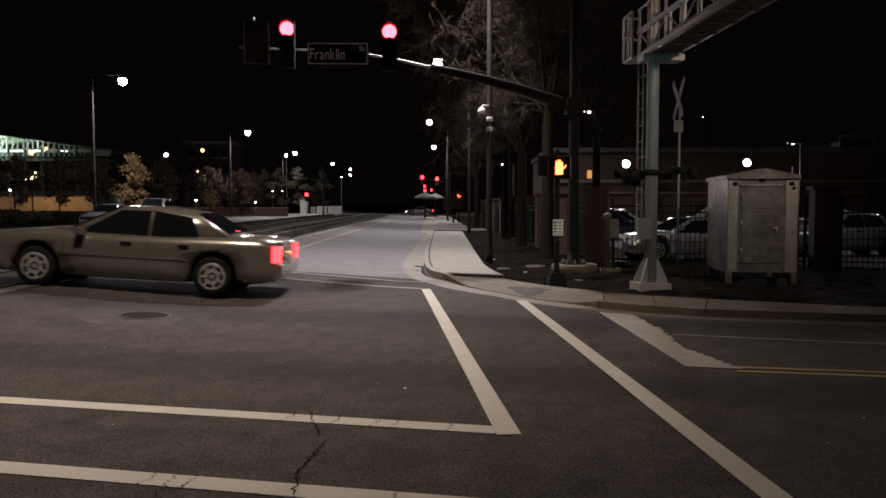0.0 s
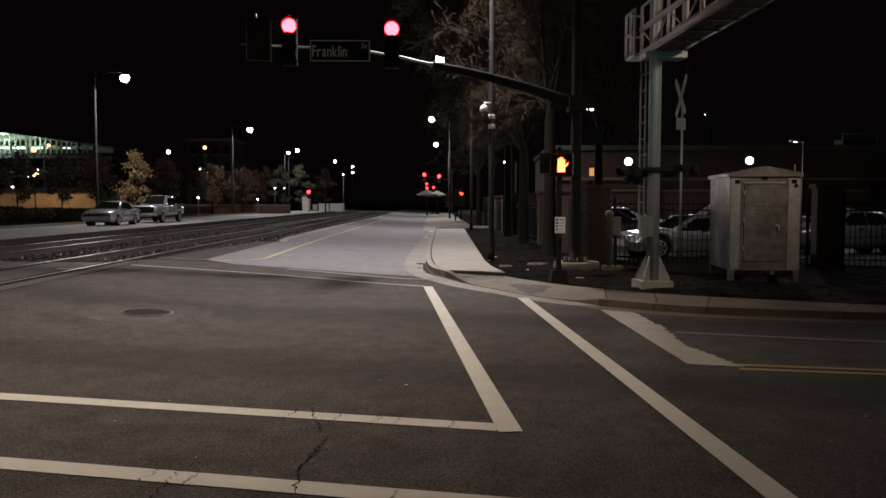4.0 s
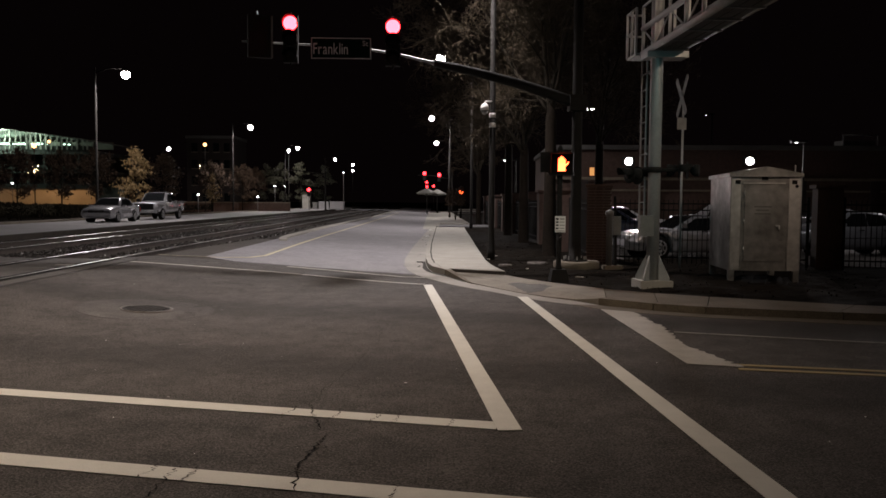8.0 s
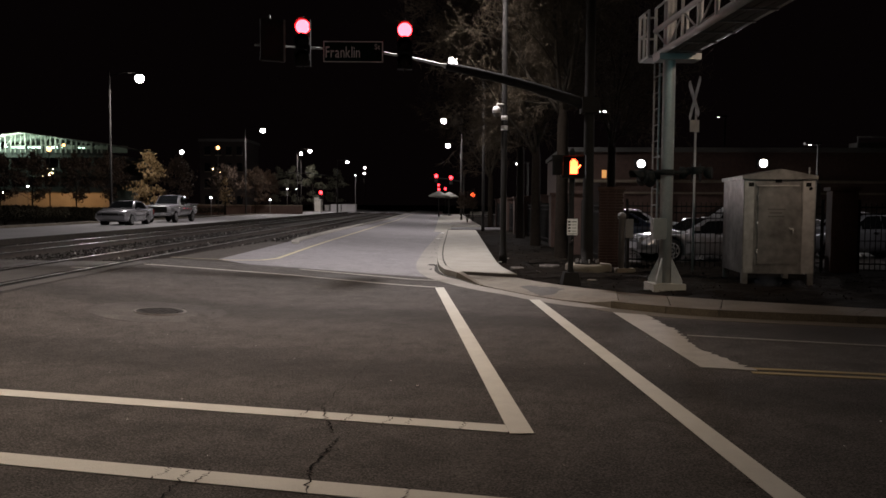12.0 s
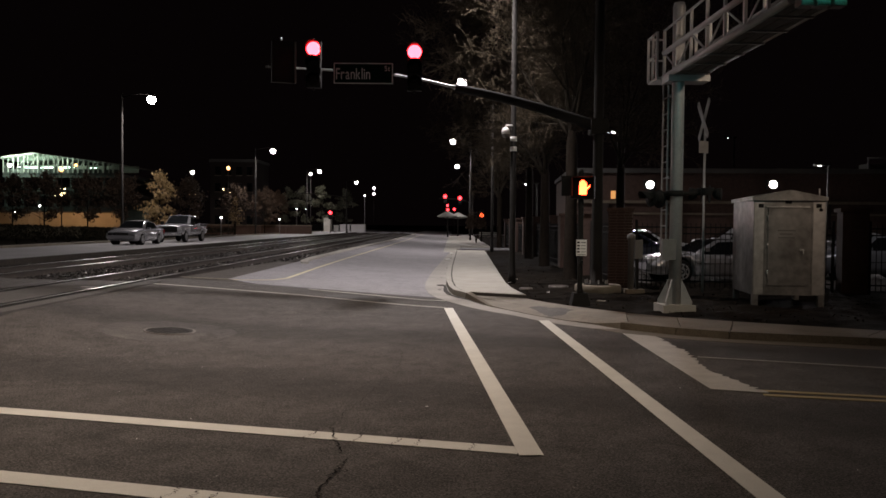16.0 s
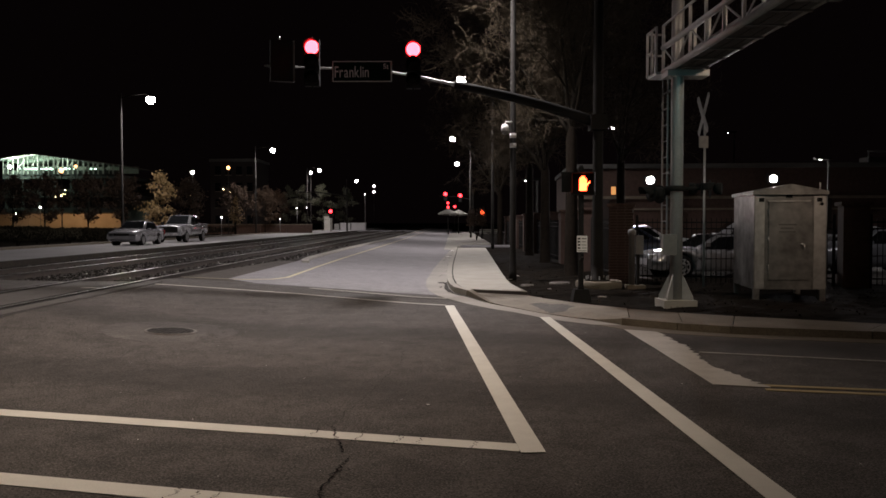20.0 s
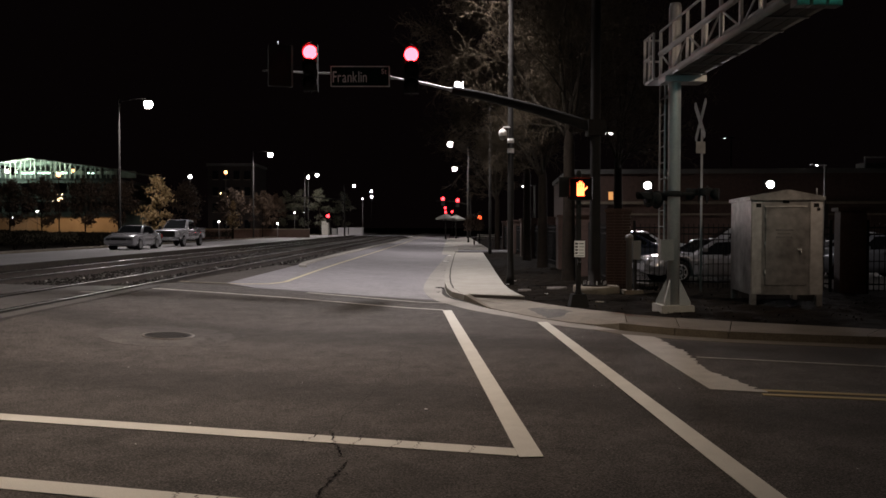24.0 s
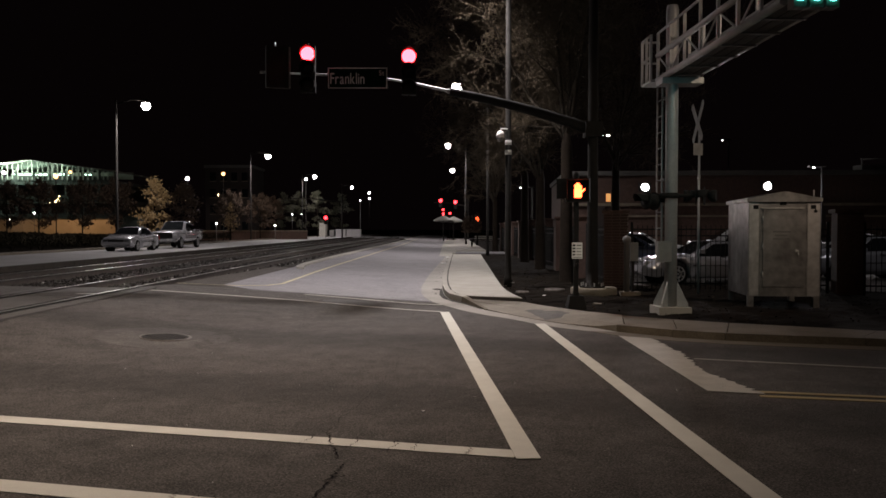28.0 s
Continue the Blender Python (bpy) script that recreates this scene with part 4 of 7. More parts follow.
def build_blank_sign():
    e = thing("blankout_sign", pose(-3.84, SY + .1, 5.38, 0, 0, 18), "unlit dark grey lane sign box on the mast arm", "sign box")
    bm = bmesh.new()
    box(bm, -.27, .27, -.09, .09, -.48, .48)
    bevel(bm, .02, 2)
    part("case", bm, M_BRONZE, e)
    bm = bmesh.new()
    box(bm, -.25, .25, -.094, -.089, -.46, .46)
    part("face", bm, M_BLACK, e)
    # Paler strip puts the neighbouring signal's light on the box edge
    bm = bmesh.new()
    box(bm, .25, .29, -.12, .1, -.47, .47)
    bevel(bm, .012, 2)
    part("lit_edge", bm, M_GREYPAINT, e)
    bm = bmesh.new()
    tube(bm, (-.05, 0, .47), (-.05, 0, .58), .02)
    part("bracket", bm, M_GALV, e)


build_blank_sign()


def ped_head(m, lit, parent_group="pedestrian signals"):
    e = thing("pedestrian_signal", m, "pedestrian signal showing an orange raised palm" if lit else "pedestrian signal housing seen from its side", "pedestrian signal", parent_group)
    bm = bmesh.new()
    box(bm, -.215, .215, 0, .17, -.215, .215)
    bevel(bm, .02, 2)
    part("housing", bm, M_BLACK, e)
    bm = bmesh.new()
    box(bm, -.185, .185, -.008, .002, -.185, .185)
    part("face", bm, M_DARKLENS, e)
    # visor: top and two sides
    bm = bmesh.new()
    box(bm, -.215, .215, -.19, 0, .195, .212)
    box(bm, -.215, -.20, -.17, 0, -.16, .195)
    box(bm, .20, .215, -.17, 0, -.16, .195)
    part("visor", bm, M_BLACK, e)
    if lit:
        bm = bmesh.new()
        box(bm, -.075, .065, -.014, -.008, -.135, .02)
        for i, h in enumerate((.115, .145, .14, .10)):
            x = -.072 + i * .036
            box(bm, x, x + .028, -.014, -.008, .012, h)
        vs = box(bm, .055, .125, -.014, -.008, -.06, -.02)
        for v in vs:
            if v.co.x > .1:
                v.co.z += .07
        part("symbol", bm, M_HANDLENS, e, "glowing orange palm symbol")
    return e


def build_ped_post():
    e = thing("signal_post", pose(2.61, 15.24, 0.06), "black pedestrian signal post on a square base", "signal post")
    bm = bmesh.new()
    prism(bm, [(-.18, -.18), (.18, -.18), (.18, .18), (-.18, .18)], 0, .24)
    for v in bm.verts:
        if v.co.z > .1:
            v.co.x *= .72
            v.co.y *= .72
    bevel(bm, .02, 2)
    part("base", bm, M_BLACK, e)
    bm = bmesh.new()
    lathe(bm, [(.085, .22), (.06, .28), (.052, .32), (.052, 2.56), (.03, 2.62)], 14)
    part("post", bm, M_BLACK, e)
    bm = bmesh.new()
    box(bm, -.035, .035, -.13, -.04, .80, .93)
    bevel(bm, .01, 1)
    part("push_button_box", bm, M_BLACK, e)
    bm = bmesh.new()
    lathe(bm, [(.02, 0), (.02, .015), (.012, .022)], 12, pose(0, -.13, .865, 90, 0, 0))
    part("push_button", bm, M_CHROME, e)
    s = thing("push_button_sign", pose(2.62, 15.165, 1.17), "small white push-button sign with black marks", "sign")
    bm = bmesh.new()
    box(bm, -.10, .10, 0, .004, -.155, .155)
    part("plate", bm, M_WHITESIGN, s)
    for x, z, w, h in ((-.06, .10, .05, .035), (-.06, .04, .05, .03), (-.06, -.02, .05, .03), (-.06, -.08, .05, .03), (.035, .10, .09, .02), (.035, .04, .09, .012), (.035, -.02, .09, .012), (.035, -.08, .09, .012), (0, -.13, .17, .012)):
        bm = bmesh.new()
        box(bm, x - w / 2, x + w / 2, -.002, 0, z - h / 2, z + h / 2)
        part("mark", bm, M_BLACK if x < 0 else M_GREYPAINT, s)
    ped_head(pose(2.63, 15.12, 2.32, 0, 0, -14), True)
    ped_head(pose(2.44, 15.45, 2.34, 0, 0, -97), False)


build_ped_post()


def build_gantry():
    e = thing("signal_gantry", pose(4.255, 14.6, 0.1, 0, 0, 1.5), "grey steel cantilever gantry with walkway over the street", "gantry")
    bm = bmesh.new()
    lathe(bm, [(.112, .06), (.112, 5.5), (.095, 5.58), (.02, 5.6)], 24)
    part("mast", bm, M_GALV, e)
    bm = bmesh.new()
    box(bm, -.30, .30, -.30, .30, -.2, .06)
    bevel(bm, .02, 2)
    part("footing", bm, M_CONCRETE, e)
    for a in range(4):
        bm = bmesh.new()
        q = pose(0, 0, 0, 0, 0, 45 + 90 * a)
        vs = [bm.verts.new(q @ Vector(p)) for p in ((.13, -.012, .06), (.34, -.012, .06), (.34, -.012, .12), (.13, -.012, .52),
                                                    (.13, .012, .06), (.34, .012, .06), (.34, .012, .12), (.13, .012, .52))]
        for f in ((0, 1, 2, 3), (7, 6, 5, 4), (0, 4, 5, 1), (1, 5, 6, 2), (2, 6, 7, 3), (3, 7, 4, 0)):
            bm.faces.new([vs[i] for i in f])
        part("gusset", bm, M_GALV, e)
        bm = bmesh.new()
        p = q @ Vector((.27, 0, 0))
        tube(bm, (p.x, p.y, .05), (p.x, p.y, .13), .018, n=6)
        part("bolt", bm, M_GALV, e)
    zl, zm, zt = 4.30, 4.76, 5.18
    x0, x1, y0, y1 = -0.13, 0.47, -4.75, 0.45
    for x in (x0, x1):
        for z, r in ((zl, .055 if x == x0 else .032), (zm, .05 if x == x0 else .032), (zt, .022)):
            bm = bmesh.new()
            tube(bm, (x, y1, z), (x, y0, z), r, n=12)
            part("chord" if r > .03 else "handrail", bm, M_GALV, e)
        k = 0
        y = y1
        while y > y0 - .01:
            bm = bmesh.new()
            box(bm, x - .022, x + .022, y - .022, y + .022, zl, zt)
            part("railing_post", bm, M_GALV, e)
            if k % 1 == 0 and y - .78 > y0 - .01:
                bm = bmesh.new()
                a, b = ((zl, zm) if k % 2 else (zm, zl))
                tube(bm, (x, y, a), (x, y - .78, b), .016, n=8)
                part("brace", bm, M_GALV, e)
            y -= .757
            k += 1
    # walkway grating: bars across the beam; its darker metals put in the underside's shade
    k, shared = 0, None
    y = y0
    while y < y1:
        if shared is None:
            bm = bmesh.new()
            box(bm, x0 + .05, x1 - .05, -.012, .012, zl - .03, zl + .01)
            o = part("grating_bar", bm, M_GREYPAINT, e)
            shared = o.data
        else:
            o = new("grating_bar", shared)
            o.parent = e
        o.location = (0, y, 0)
        y += .055
    for x in (.08, .27):
        bm = bmesh.new()
        box(bm, x - .012, x + .012, y0, y1, zl - .03, zl + .012)
        part("grating_bearer", bm, M_RUST, e)
    # Cross members in the same darker grey, for the shaded underside
    k = 0
    y = y1
    while y > y0:
        bm = bmesh.new()
        box(bm, x0, x1, y - .03, y + .03, zl - .055, zl - .031)
        part("cross_member", bm, M_GREYPAINT, e)
        y -= .757
    bm = bmesh.new()
    box(bm, -.24, .52, -.20, .20, zl - .17, zl - .06)
    bevel(bm, .01, 1)
    part("saddle", bm, M_GALV, e)
    # service landing behind the mast
    bm = bmesh.new()
    box(bm, -.26, .06, .46, 1.05, zl - .03, zl + .02)
    bevel(bm, .008, 1)
    part("landing", bm, M_GALV, e)
    for px, py in ((-.26, .46), (-.26, .75), (-.26, 1.05), (-.10, 1.05), (.06, 1.05)):
        bm = bmesh.new()
        box(bm, px - .02, px + .02, py - .02, py + .02, zl, zl + .86)
        part("railing_post", bm, M_GALV, e)
    for z in (.44, .85):
        bm = bmesh.new()
        pipe(bm, [(-.26, .46, zl + z), (-.26, 1.05, zl + z), (.06, 1.05, zl + z)], [.02] * 3, 8)
        part("handrail", bm, M_GALV, e)
    # junction box on the mast and green glowing unit at the beam's end
    bm = bmesh.new()
    box(bm, -.30, -.05, -.20, -.04, .88, 1.26)
    bevel(bm, .015, 2)
    part("junction_box", bm, M_GREYPAINT, e)
    for k in range(3):
        bm = bmesh.new()
        box(bm, -.10 + k * .2, .06 + k * .2, y0 - .20, y0 - .03, zl - .12, zl + .22)
        bevel(bm, .02, 2)
        part("light_unit", bm, M_GREYPAINT, e)
        bm = bmesh.new()
        lathe(bm, [(.08, 0), (.07, .02), (.02, .035)], 16, pose(-.02 + k * .2, y0 - .205, zl + .03, 90, 0, 0))
        part("lens", bm, M_GREENLENS, e, "glowing green lens")


M_GREENLENS = glow("green_signal_lens", (0.05, 1.0, 0.85), 5)
build_gantry()


def build_ladder():
    e = thing("ladder", pose(4.13, 14.95, 0.1), "narrow steel ladder up the gantry mast", "ladder")
    for y in (-.17, .17):
        bm = bmesh.new()
        box(bm, -.012, .012, y - .02, y + .02, .75, 4.4)
        part("rail", bm, M_GREYPAINT, e)
    z = .9
    while z < 4.4:
        bm = bmesh.new()
        tube(bm, (0, -.17, z), (0, .17, z), .012, n=6)
        part("rung", bm, M_GREYPAINT, e)
        z += .3
    for z in (.9, 2.4, 3.9):
        bm = bmesh.new()
        box(bm, -.012, .10, -.30, -.17, z - .02, z + .02)
        part("stand_off", bm, M_GREYPAINT, e)


build_ladder()


def flasher(m):
    e = thing("crossing_flasher", m, "black round crossing flasher with hood, unlit", "crossing light", "crossing flashers")
    bm = bmesh.new()
    lathe(bm, [(.17, 0), (.17, .008), (.11, .012)], 24, pose(0, 0, 0, 90, 0, 0))
    part("background", bm, M_BLACK, e)
    bm = bmesh.new()
    lathe(bm, [(.10, 0), (.10, .02), (.04, .03)], 20, pose(0, -.012, 0, 90, 0, 0))
    part("lens", bm, M_DARKLENS, e)
    bm = bmesh.new()
    n, prev = 14, None
    for i in range(n + 1):
        a = radians(-10 + 200 * i / n)
        d = -.25 + .06 * (1 - math.sin(a))
        cur = [bm.verts.new((.112 * q * math.cos(a), y, .112 * q * math.sin(a))) for q, y in ((1, -.01), (1, d), (.95, d), (.95, -.01))]
        if prev:
            for j in range(4):
                bm.faces.new((prev[j], prev[(j + 1) % 4], cur[(j + 1) % 4], cur[j])).smooth = True
        prev = cur
    part("hood", bm, M_BLACK, e)
    bm = bmesh.new()
    lathe(bm, [(.11, 0), (.11, .08), (.07, .14), (.02, .16)], 16, pose(0, .21, 0, 90, 0, 0))
    part("case", bm, M_BLACK, e)
    return e


def build_flashers():
    e = thing("flasher_arm", pose(4.22, 14.6, 2.15), "black steel arm carrying the crossing flashers", "crossing light")
    bm = bmesh.new()
    tube(bm, (-.55, 0, .05), (.62, 0, .05), .035)
    part("arm", bm, M_BLACK, e)
    bm = bmesh.new()
    lathe(bm, [(.165, 0), (.165, .1)], 18)
    part("collar", bm, M_BLACK, e)
    flasher(pose(3.78, 14.55, 2.12, 0, 0, -68))
    flasher(pose(3.98, 14.75, 2.10, 0, 0, 118))
    flasher(pose(4.72, 14.65, 2.2, 0, 0, 70))
    flasher(pose(4.92, 14.75, 2.2, 0, 0, -118))


build_flashers()


M_BOARD = surf("weathered_white_board", (0.26, 0.255, 0.245), (0.42, 0.41, 0.40), 5, 0.6, bump=0.0)


def build_crossbuck():
    e = thing("crossbuck", pose(6.08, 18.85, 0), "white crossed railway warning boards on a thin mast", "railway sign")
    bm = bmesh.new()
    tube(bm, (.08, .03, 0), (.08, .03, 4.0), .026, n=12)
    part("mast", bm, M_GALV, e)
    for s in (-1, 1):
        bm = bmesh.new()
        q = pose(0, 0, 4.13, 0, 0, 89) @ pose(0, 0, 0, 0, 48 * s, 0)
        # pointed board
        pr = [(-.56, -.085), (.56, -.085), (.61, 0), (.56, .085), (-.56, .085), (-.61, 0)]
        lo = [bm.verts.new(q @ Vector((a, -.03 - .012 * s, b))) for a, b in pr]
        hi = [bm.verts.new(q @ Vector((a, -.024 - .012 * s, b))) for a, b in pr]
        bm.faces.new(lo)
        bm.faces.new(hi[::-1])
        for i in range(6):
            bm.faces.new((lo[i], hi[i], hi[(i + 1) % 6], lo[(i + 1) % 6]))
        b = part("board", bm, M_BOARD, e)
        for k in range(-4, 5):
            if abs(k) > 1:
                bm = bmesh.new()
                box(bm, k * .11 - .03, k * .11 + .03, -.036 - .012 * s, -.0305 - .012 * s, -.045, .045, q)
                part("letter_bar", bm, M_BLACK, b)
    bm = bmesh.new()
    box(bm, -.13, .13, -.04, -.03, 3.34, 3.62, pose(.02, 0, 0, 0, 0, 20))
    part("plate", bm, M_BOARD, e, "small white plate")


build_crossbuck()


def build_cabinet():
    e = thing("equipment_cabinet", pose(6.12, 15.72, 0.08, 0, 0, -7), "tall aluminium railway equipment cabinet on legs", "cabinet")
    w, d, z0, z1 = 1.37, 1.65, .17, 2.06
    bm = bmesh.new()
    box(bm, 0, w, 0, d, z0, z1)
    bevel(bm, .015, 2)
    part("body", bm, M_ALU, e)
    bm = bmesh.new()
    pr = [(-.04, z1 - .02), (w + .02, z1 - .02), (w + .02, z1 + .05), (w / 2, z1 + .19), (-.04, z1 + .05)]
    a = [bm.verts.new((x, -.06, z)) for x, z in pr]
    b = [bm.verts.new((x, d + .06, z)) for x, z in pr]
    bm.faces.new(a)
    bm.faces.new(b[::-1])
    for i in range(5):
        bm.faces.new((a[i], b[i], b[(i + 1) % 5], a[(i + 1) % 5]))
    bevel(bm, .012, 2)
    part("roof", bm, M_ALU, e)
    for x in (.06, w - .06):
        for y in (.06, d - .06):
            bm = bmesh.new()
            box(bm, x - .055, x + .055, y - .055, y + .055, -.11, z0)
            part("leg", bm, M_ALU, e)
            bm = bmesh.new()
            box(bm, x - .07, x + .07, y - .07, y + .07, -.18, -.10)
            part("foot", bm, M_CONCRETE_DIRTY, e)
    bm = bmesh.new()
    box(bm, .28, 1.02, -.022, .004, .36, 1.90)
    bevel(bm, .01, 2)
    door = part("door", bm, M_ALU, e, "aluminium door with blotchy tones")
    for z in (.6, 1.15, 1.7):
        bm = bmesh.new()
        tube(bm, (.27, -.025, z - .06), (.27, -.025, z + .06), .014, n=8)
        part("hinge", bm, M_GALV, door)
    bm = bmesh.new()
    box(bm, .88, .96, -.05, -.02, 1.05, 1.09)
    tube(bm, (.94, -.04, 1.07), (.94, -.085, .97), .012)
    part("handle", bm, M_GALV, door)
    for z, x0, x1 in ((1.45, .46, .80), (1.38, .50, .74), (1.31, .47, .78)):
        bm = bmesh.new()
        box(bm, x0, x1, -.025, -.021, z - .015, z + .015)
        part("lettering_bar", bm, M_GREYPAINT, door)
    # Side panels in paler metal, putting lighter bands of sheen on the front
    for x0, x1 in ((.015, .20), (1.13, w - .015)):
        bm = bmesh.new()
        box(bm, x0, x1, -.006, .004, z0 + .01, z1 - .03)
        bevel(bm, .003, 1)
        part("corner_panel", bm, M_ALU_BRIGHT, e, "aluminium side panel, paler for a band of sheen")
    # Chrome disc added where a lamp's highlight sits on the metal
    bm = bmesh.new()
    lathe(bm, [(.035, 0), (.035, .02), (.02, .03)], 14, pose(w - .10, -.006, 1.86, 90, 0, 0))
    part("highlight_disc", bm, M_CHROME, e, "round chrome disc added for a highlight")
    bm = bmesh.new()
    box(bm, .25, 1.05, -.05, 0, 1.905, 1.93)
    part("drip_rail", bm, M_ALU_BRIGHT, e)
    bm = bmesh.new()
    box(bm, .60, .72, -.012, .002, z1 - .02 - .06, z1 + .02)
    part("vent", bm, M_BLACK, e, "small black vent")
    for x in (.14, 1.23):
        bm = bmesh.new()
        box(bm, x - .05, x + .05, -.012, .002, 1.90, 1.98)
        part("vent_cap", bm, M_BLACK, e)
    for x in (.0, .22, 1.10, w - .02):
        bm = bmesh.new()
        box(bm, x, x + .02, -.008, .004, z0 + .02, z1 - .03)
        part("seam_strip", bm, M_ALU, e)
    bm = bmesh.new()
    tube(bm, (w - .1, .1, z1 + .03), (w - .1, .1, z1 + .22), .015, n=8)
    part("antenna", bm, M_GALV, e)


build_cabinet()


def build_box_post():
    e = thing("junction_post", pose(4.38, 18.6, 0.05), "grey steel post with a junction box beside", "post")
    bm = bmesh.new()
    lathe(bm, [(.07, 0), (.07, 1.22), (.095, 1.24), (.095, 1.34), (.03, 1.38)], 16)
    part("post", bm, M_GREYPAINT, e)
    bm = bmesh.new()
    box(bm, .08, .26, -.06, .10, .78, 1.22)
    bevel(bm, .015, 2)
    part("box", bm, M_GREYPAINT, e)
    bm = bmesh.new()
    box(bm, .12, .18, -.02, .06, 0, .78)
    part("conduit", bm, M_BLACK, e)
    bm = bmesh.new()
    box(bm, -.13, .30, -.15, .15, -.1, .06)
    part("footing", bm, M_CONCRETE_DIRTY, e)
    f = thing("concrete_slab", pose(3.40, 16.32, -.03, 0, 2, -20), "loose flat concrete slab on the soil", "slab")
    bm = bmesh.new()
    box(bm, -.24, .24, -.11, .11, 0, .07)
    bevel(bm, .015, 1)
    part("slab", bm, M_CONCRETE_DIRTY, f)
    for x, y, r in ((2.9, 20.1, .26), (2.0, 19.35, .16)):
        f = thing("utility_cover", pose(x, y, .01), "flat dark utility cover set in the soil", "utility cover")
        bm = bmesh.new()
        lathe(bm, [(r, -.05), (r, .05), (r - .03, .06)], 20)
        part("rim", bm, M_IRON, f)
        bm = bmesh.new()
        lathe(bm, [(r - .04, 0), (r - .04, .062), (r - .06, .065)], 20)
        part("lid", bm, M_RUST, f)


build_box_post()


# ---- brick piers and iron fence ----
def build_pier(x, y, turn, bricks=False):
    e = thing("brick_pier", pose(x, y, -.05, 0, 0, turn), "square dark red brick fence pier with a flat cap", "brick pier", "fence piers")
    h = 2.02
    s = .30
    bm = bmesh.new()
    box(bm, -s + .012, s - .012, -s + .012, s - .012, 0, h)
    part("core", bm, M_MORTAR if bricks else M_BRICK, e)
    bm = bmesh.new()
    box(bm, -s - .05, s + .05, -s - .05, s + .05, h, h + .09)
    bevel(bm, .015, 2)
    part("cap", bm, M_BRICK, e)
    if bricks:
        bm = bmesh.new()
        box(bm, -.095, .095, -.012, .012, 0, .060)
        first = part("brick", bm, M_BRICK, e)
        me, n = first.data, 0
        for k in range(28):
            for side in (0, 3):
                for j in range(3):
                    off = -.2 + .2 * j + (.0 if k % 2 else .0)
                    q = pose(0, 0, 0, 0, 0, 90 * side) @ pose(off + (.012 if k % 2 else -.012), -s, .01 + k * .072)
                    if n == 0:
                        first.matrix_basis = q
                    else:
                        o = new("brick", me)
                        o.parent, o.matrix_basis = e, q
                    n += 1
    return e


PIER0 = (4.52, 20.35)
build_pier(*PIER0, -13.6, True)


def build_fence(a, b, label):
    a, b = Vector(a), Vector(b)
    d = b - a
    e = thing("iron_fence", Matrix.Translation((a.x, a.y, -.02)) @ pose(0, 0, 0, 0, 0, math.degrees(math.atan2(d.y, d.x))), label, "fence", "iron fence panels")
    L = d.length
    for z in (.22, 1.42, 1.58):
        bm = bmesh.new()
        box(bm, 0, L, -.018, .018, z, z + .035)
        part("fence_rail", bm, M_BLACK, e)
    n = max(2, int(L / .115))
    bm = bmesh.new()
    box(bm, -.009, .009, -.009, .009, .08, 1.70)
    first = part("picket", bm, M_BLACK, e)
    for i in range(n):
        o = first if i == 0 else new("picket", first.data)
        o.parent = e
        o.location = ((i + .5) * L / n, 0, 0)
    for x in (.03, L - .03):
        bm = bmesh.new()
        box(bm, x - .03, x + .03, -.03, .03, -.05, 1.78)
        part("post", bm, M_BLACK, e)


def on_u(d):
    return (PIER0[0] + d * UX, PIER0[1] + d * UY)


FENCE = "black iron picket fence panel between brick piers"
build_fence(on_u(.36), on_u(2.85), FENCE)
build_fence(on_u(2.9), on_u(5.05), FENCE)
build_pier(*on_u(5.45), -13.6)
build_fence(on_u(5.8), on_u(8.4), FENCE)
build_fence(on_u(8.45), on_u(11.0), FENCE)
build_pier(*on_u(11.4), -13.6)
for k in range(8):
    y = PIER0[1] + 4.9 * (k + 1)
    build_pier(4.62 + .02 * k, y, 0)
    build_fence((4.57, y - 4.55), (4.6, y - .35), "black iron picket fence along the pavement")


# ---- street lamps ----
def street_lamp(x, y, head_dx, ground, tall=9.9, lens=None, arm=True, dome=False):
    e = thing("street_lamp", pose(x, y, ground), "tall bronze street lamp with a glowing globe lens" if not dome else "tall dark pole carrying a dome camera", "street lamp", "street lamps")
    bm = bmesh.new()
    lathe(bm, [(.105, 0), (.105, .30), (.09, .34), (.082, .8), (.058, tall + .35)], 14)
    part("pole", bm, M_BRONZE, e)
    bm = bmesh.new()
    pipe(bm, [(0, 0, tall + .05), (head_dx * .5, 0, tall + .30), (head_dx, 0, tall + .30)], [.04, .035, .03], 8)
    part("arm", bm, M_BRONZE, e)
    bm = bmesh.new()
    lathe(bm, [(.20, .09), (.23, .13), (.15, .30), (.06, .36)], 16, pose(head_dx, 0, tall))
    part("hood", bm, M_BRONZE, e)
    bm = bmesh.new()
    lathe(bm, [(.05, -.37), (.18, -.31), (.28, -.15), (.29, .02), (.23, .10)], 18, pose(head_dx, 0, tall))
    part("lens", bm, lens or M_LAMPCOOL, e, "glowing white lens")
    return e


for x, y in LAMPS_RIGHT:
    street_lamp(x + 1.8, y, -1.8, 0.05, 9.9)
for x, y in LAMPS_LEFT:
    street_lamp(x - 2.0, y, 2.0, 0.15, 9.85)
street_lamp(1.82, 21.35, -1.82, -.02, 10.9, dome=True)
street_lamp(-9.79, 7.8, 6.39, .2, 10.4)
street_lamp(11.3, 5.0, -.8, -.05, 8.5, M_LAMPWARM)


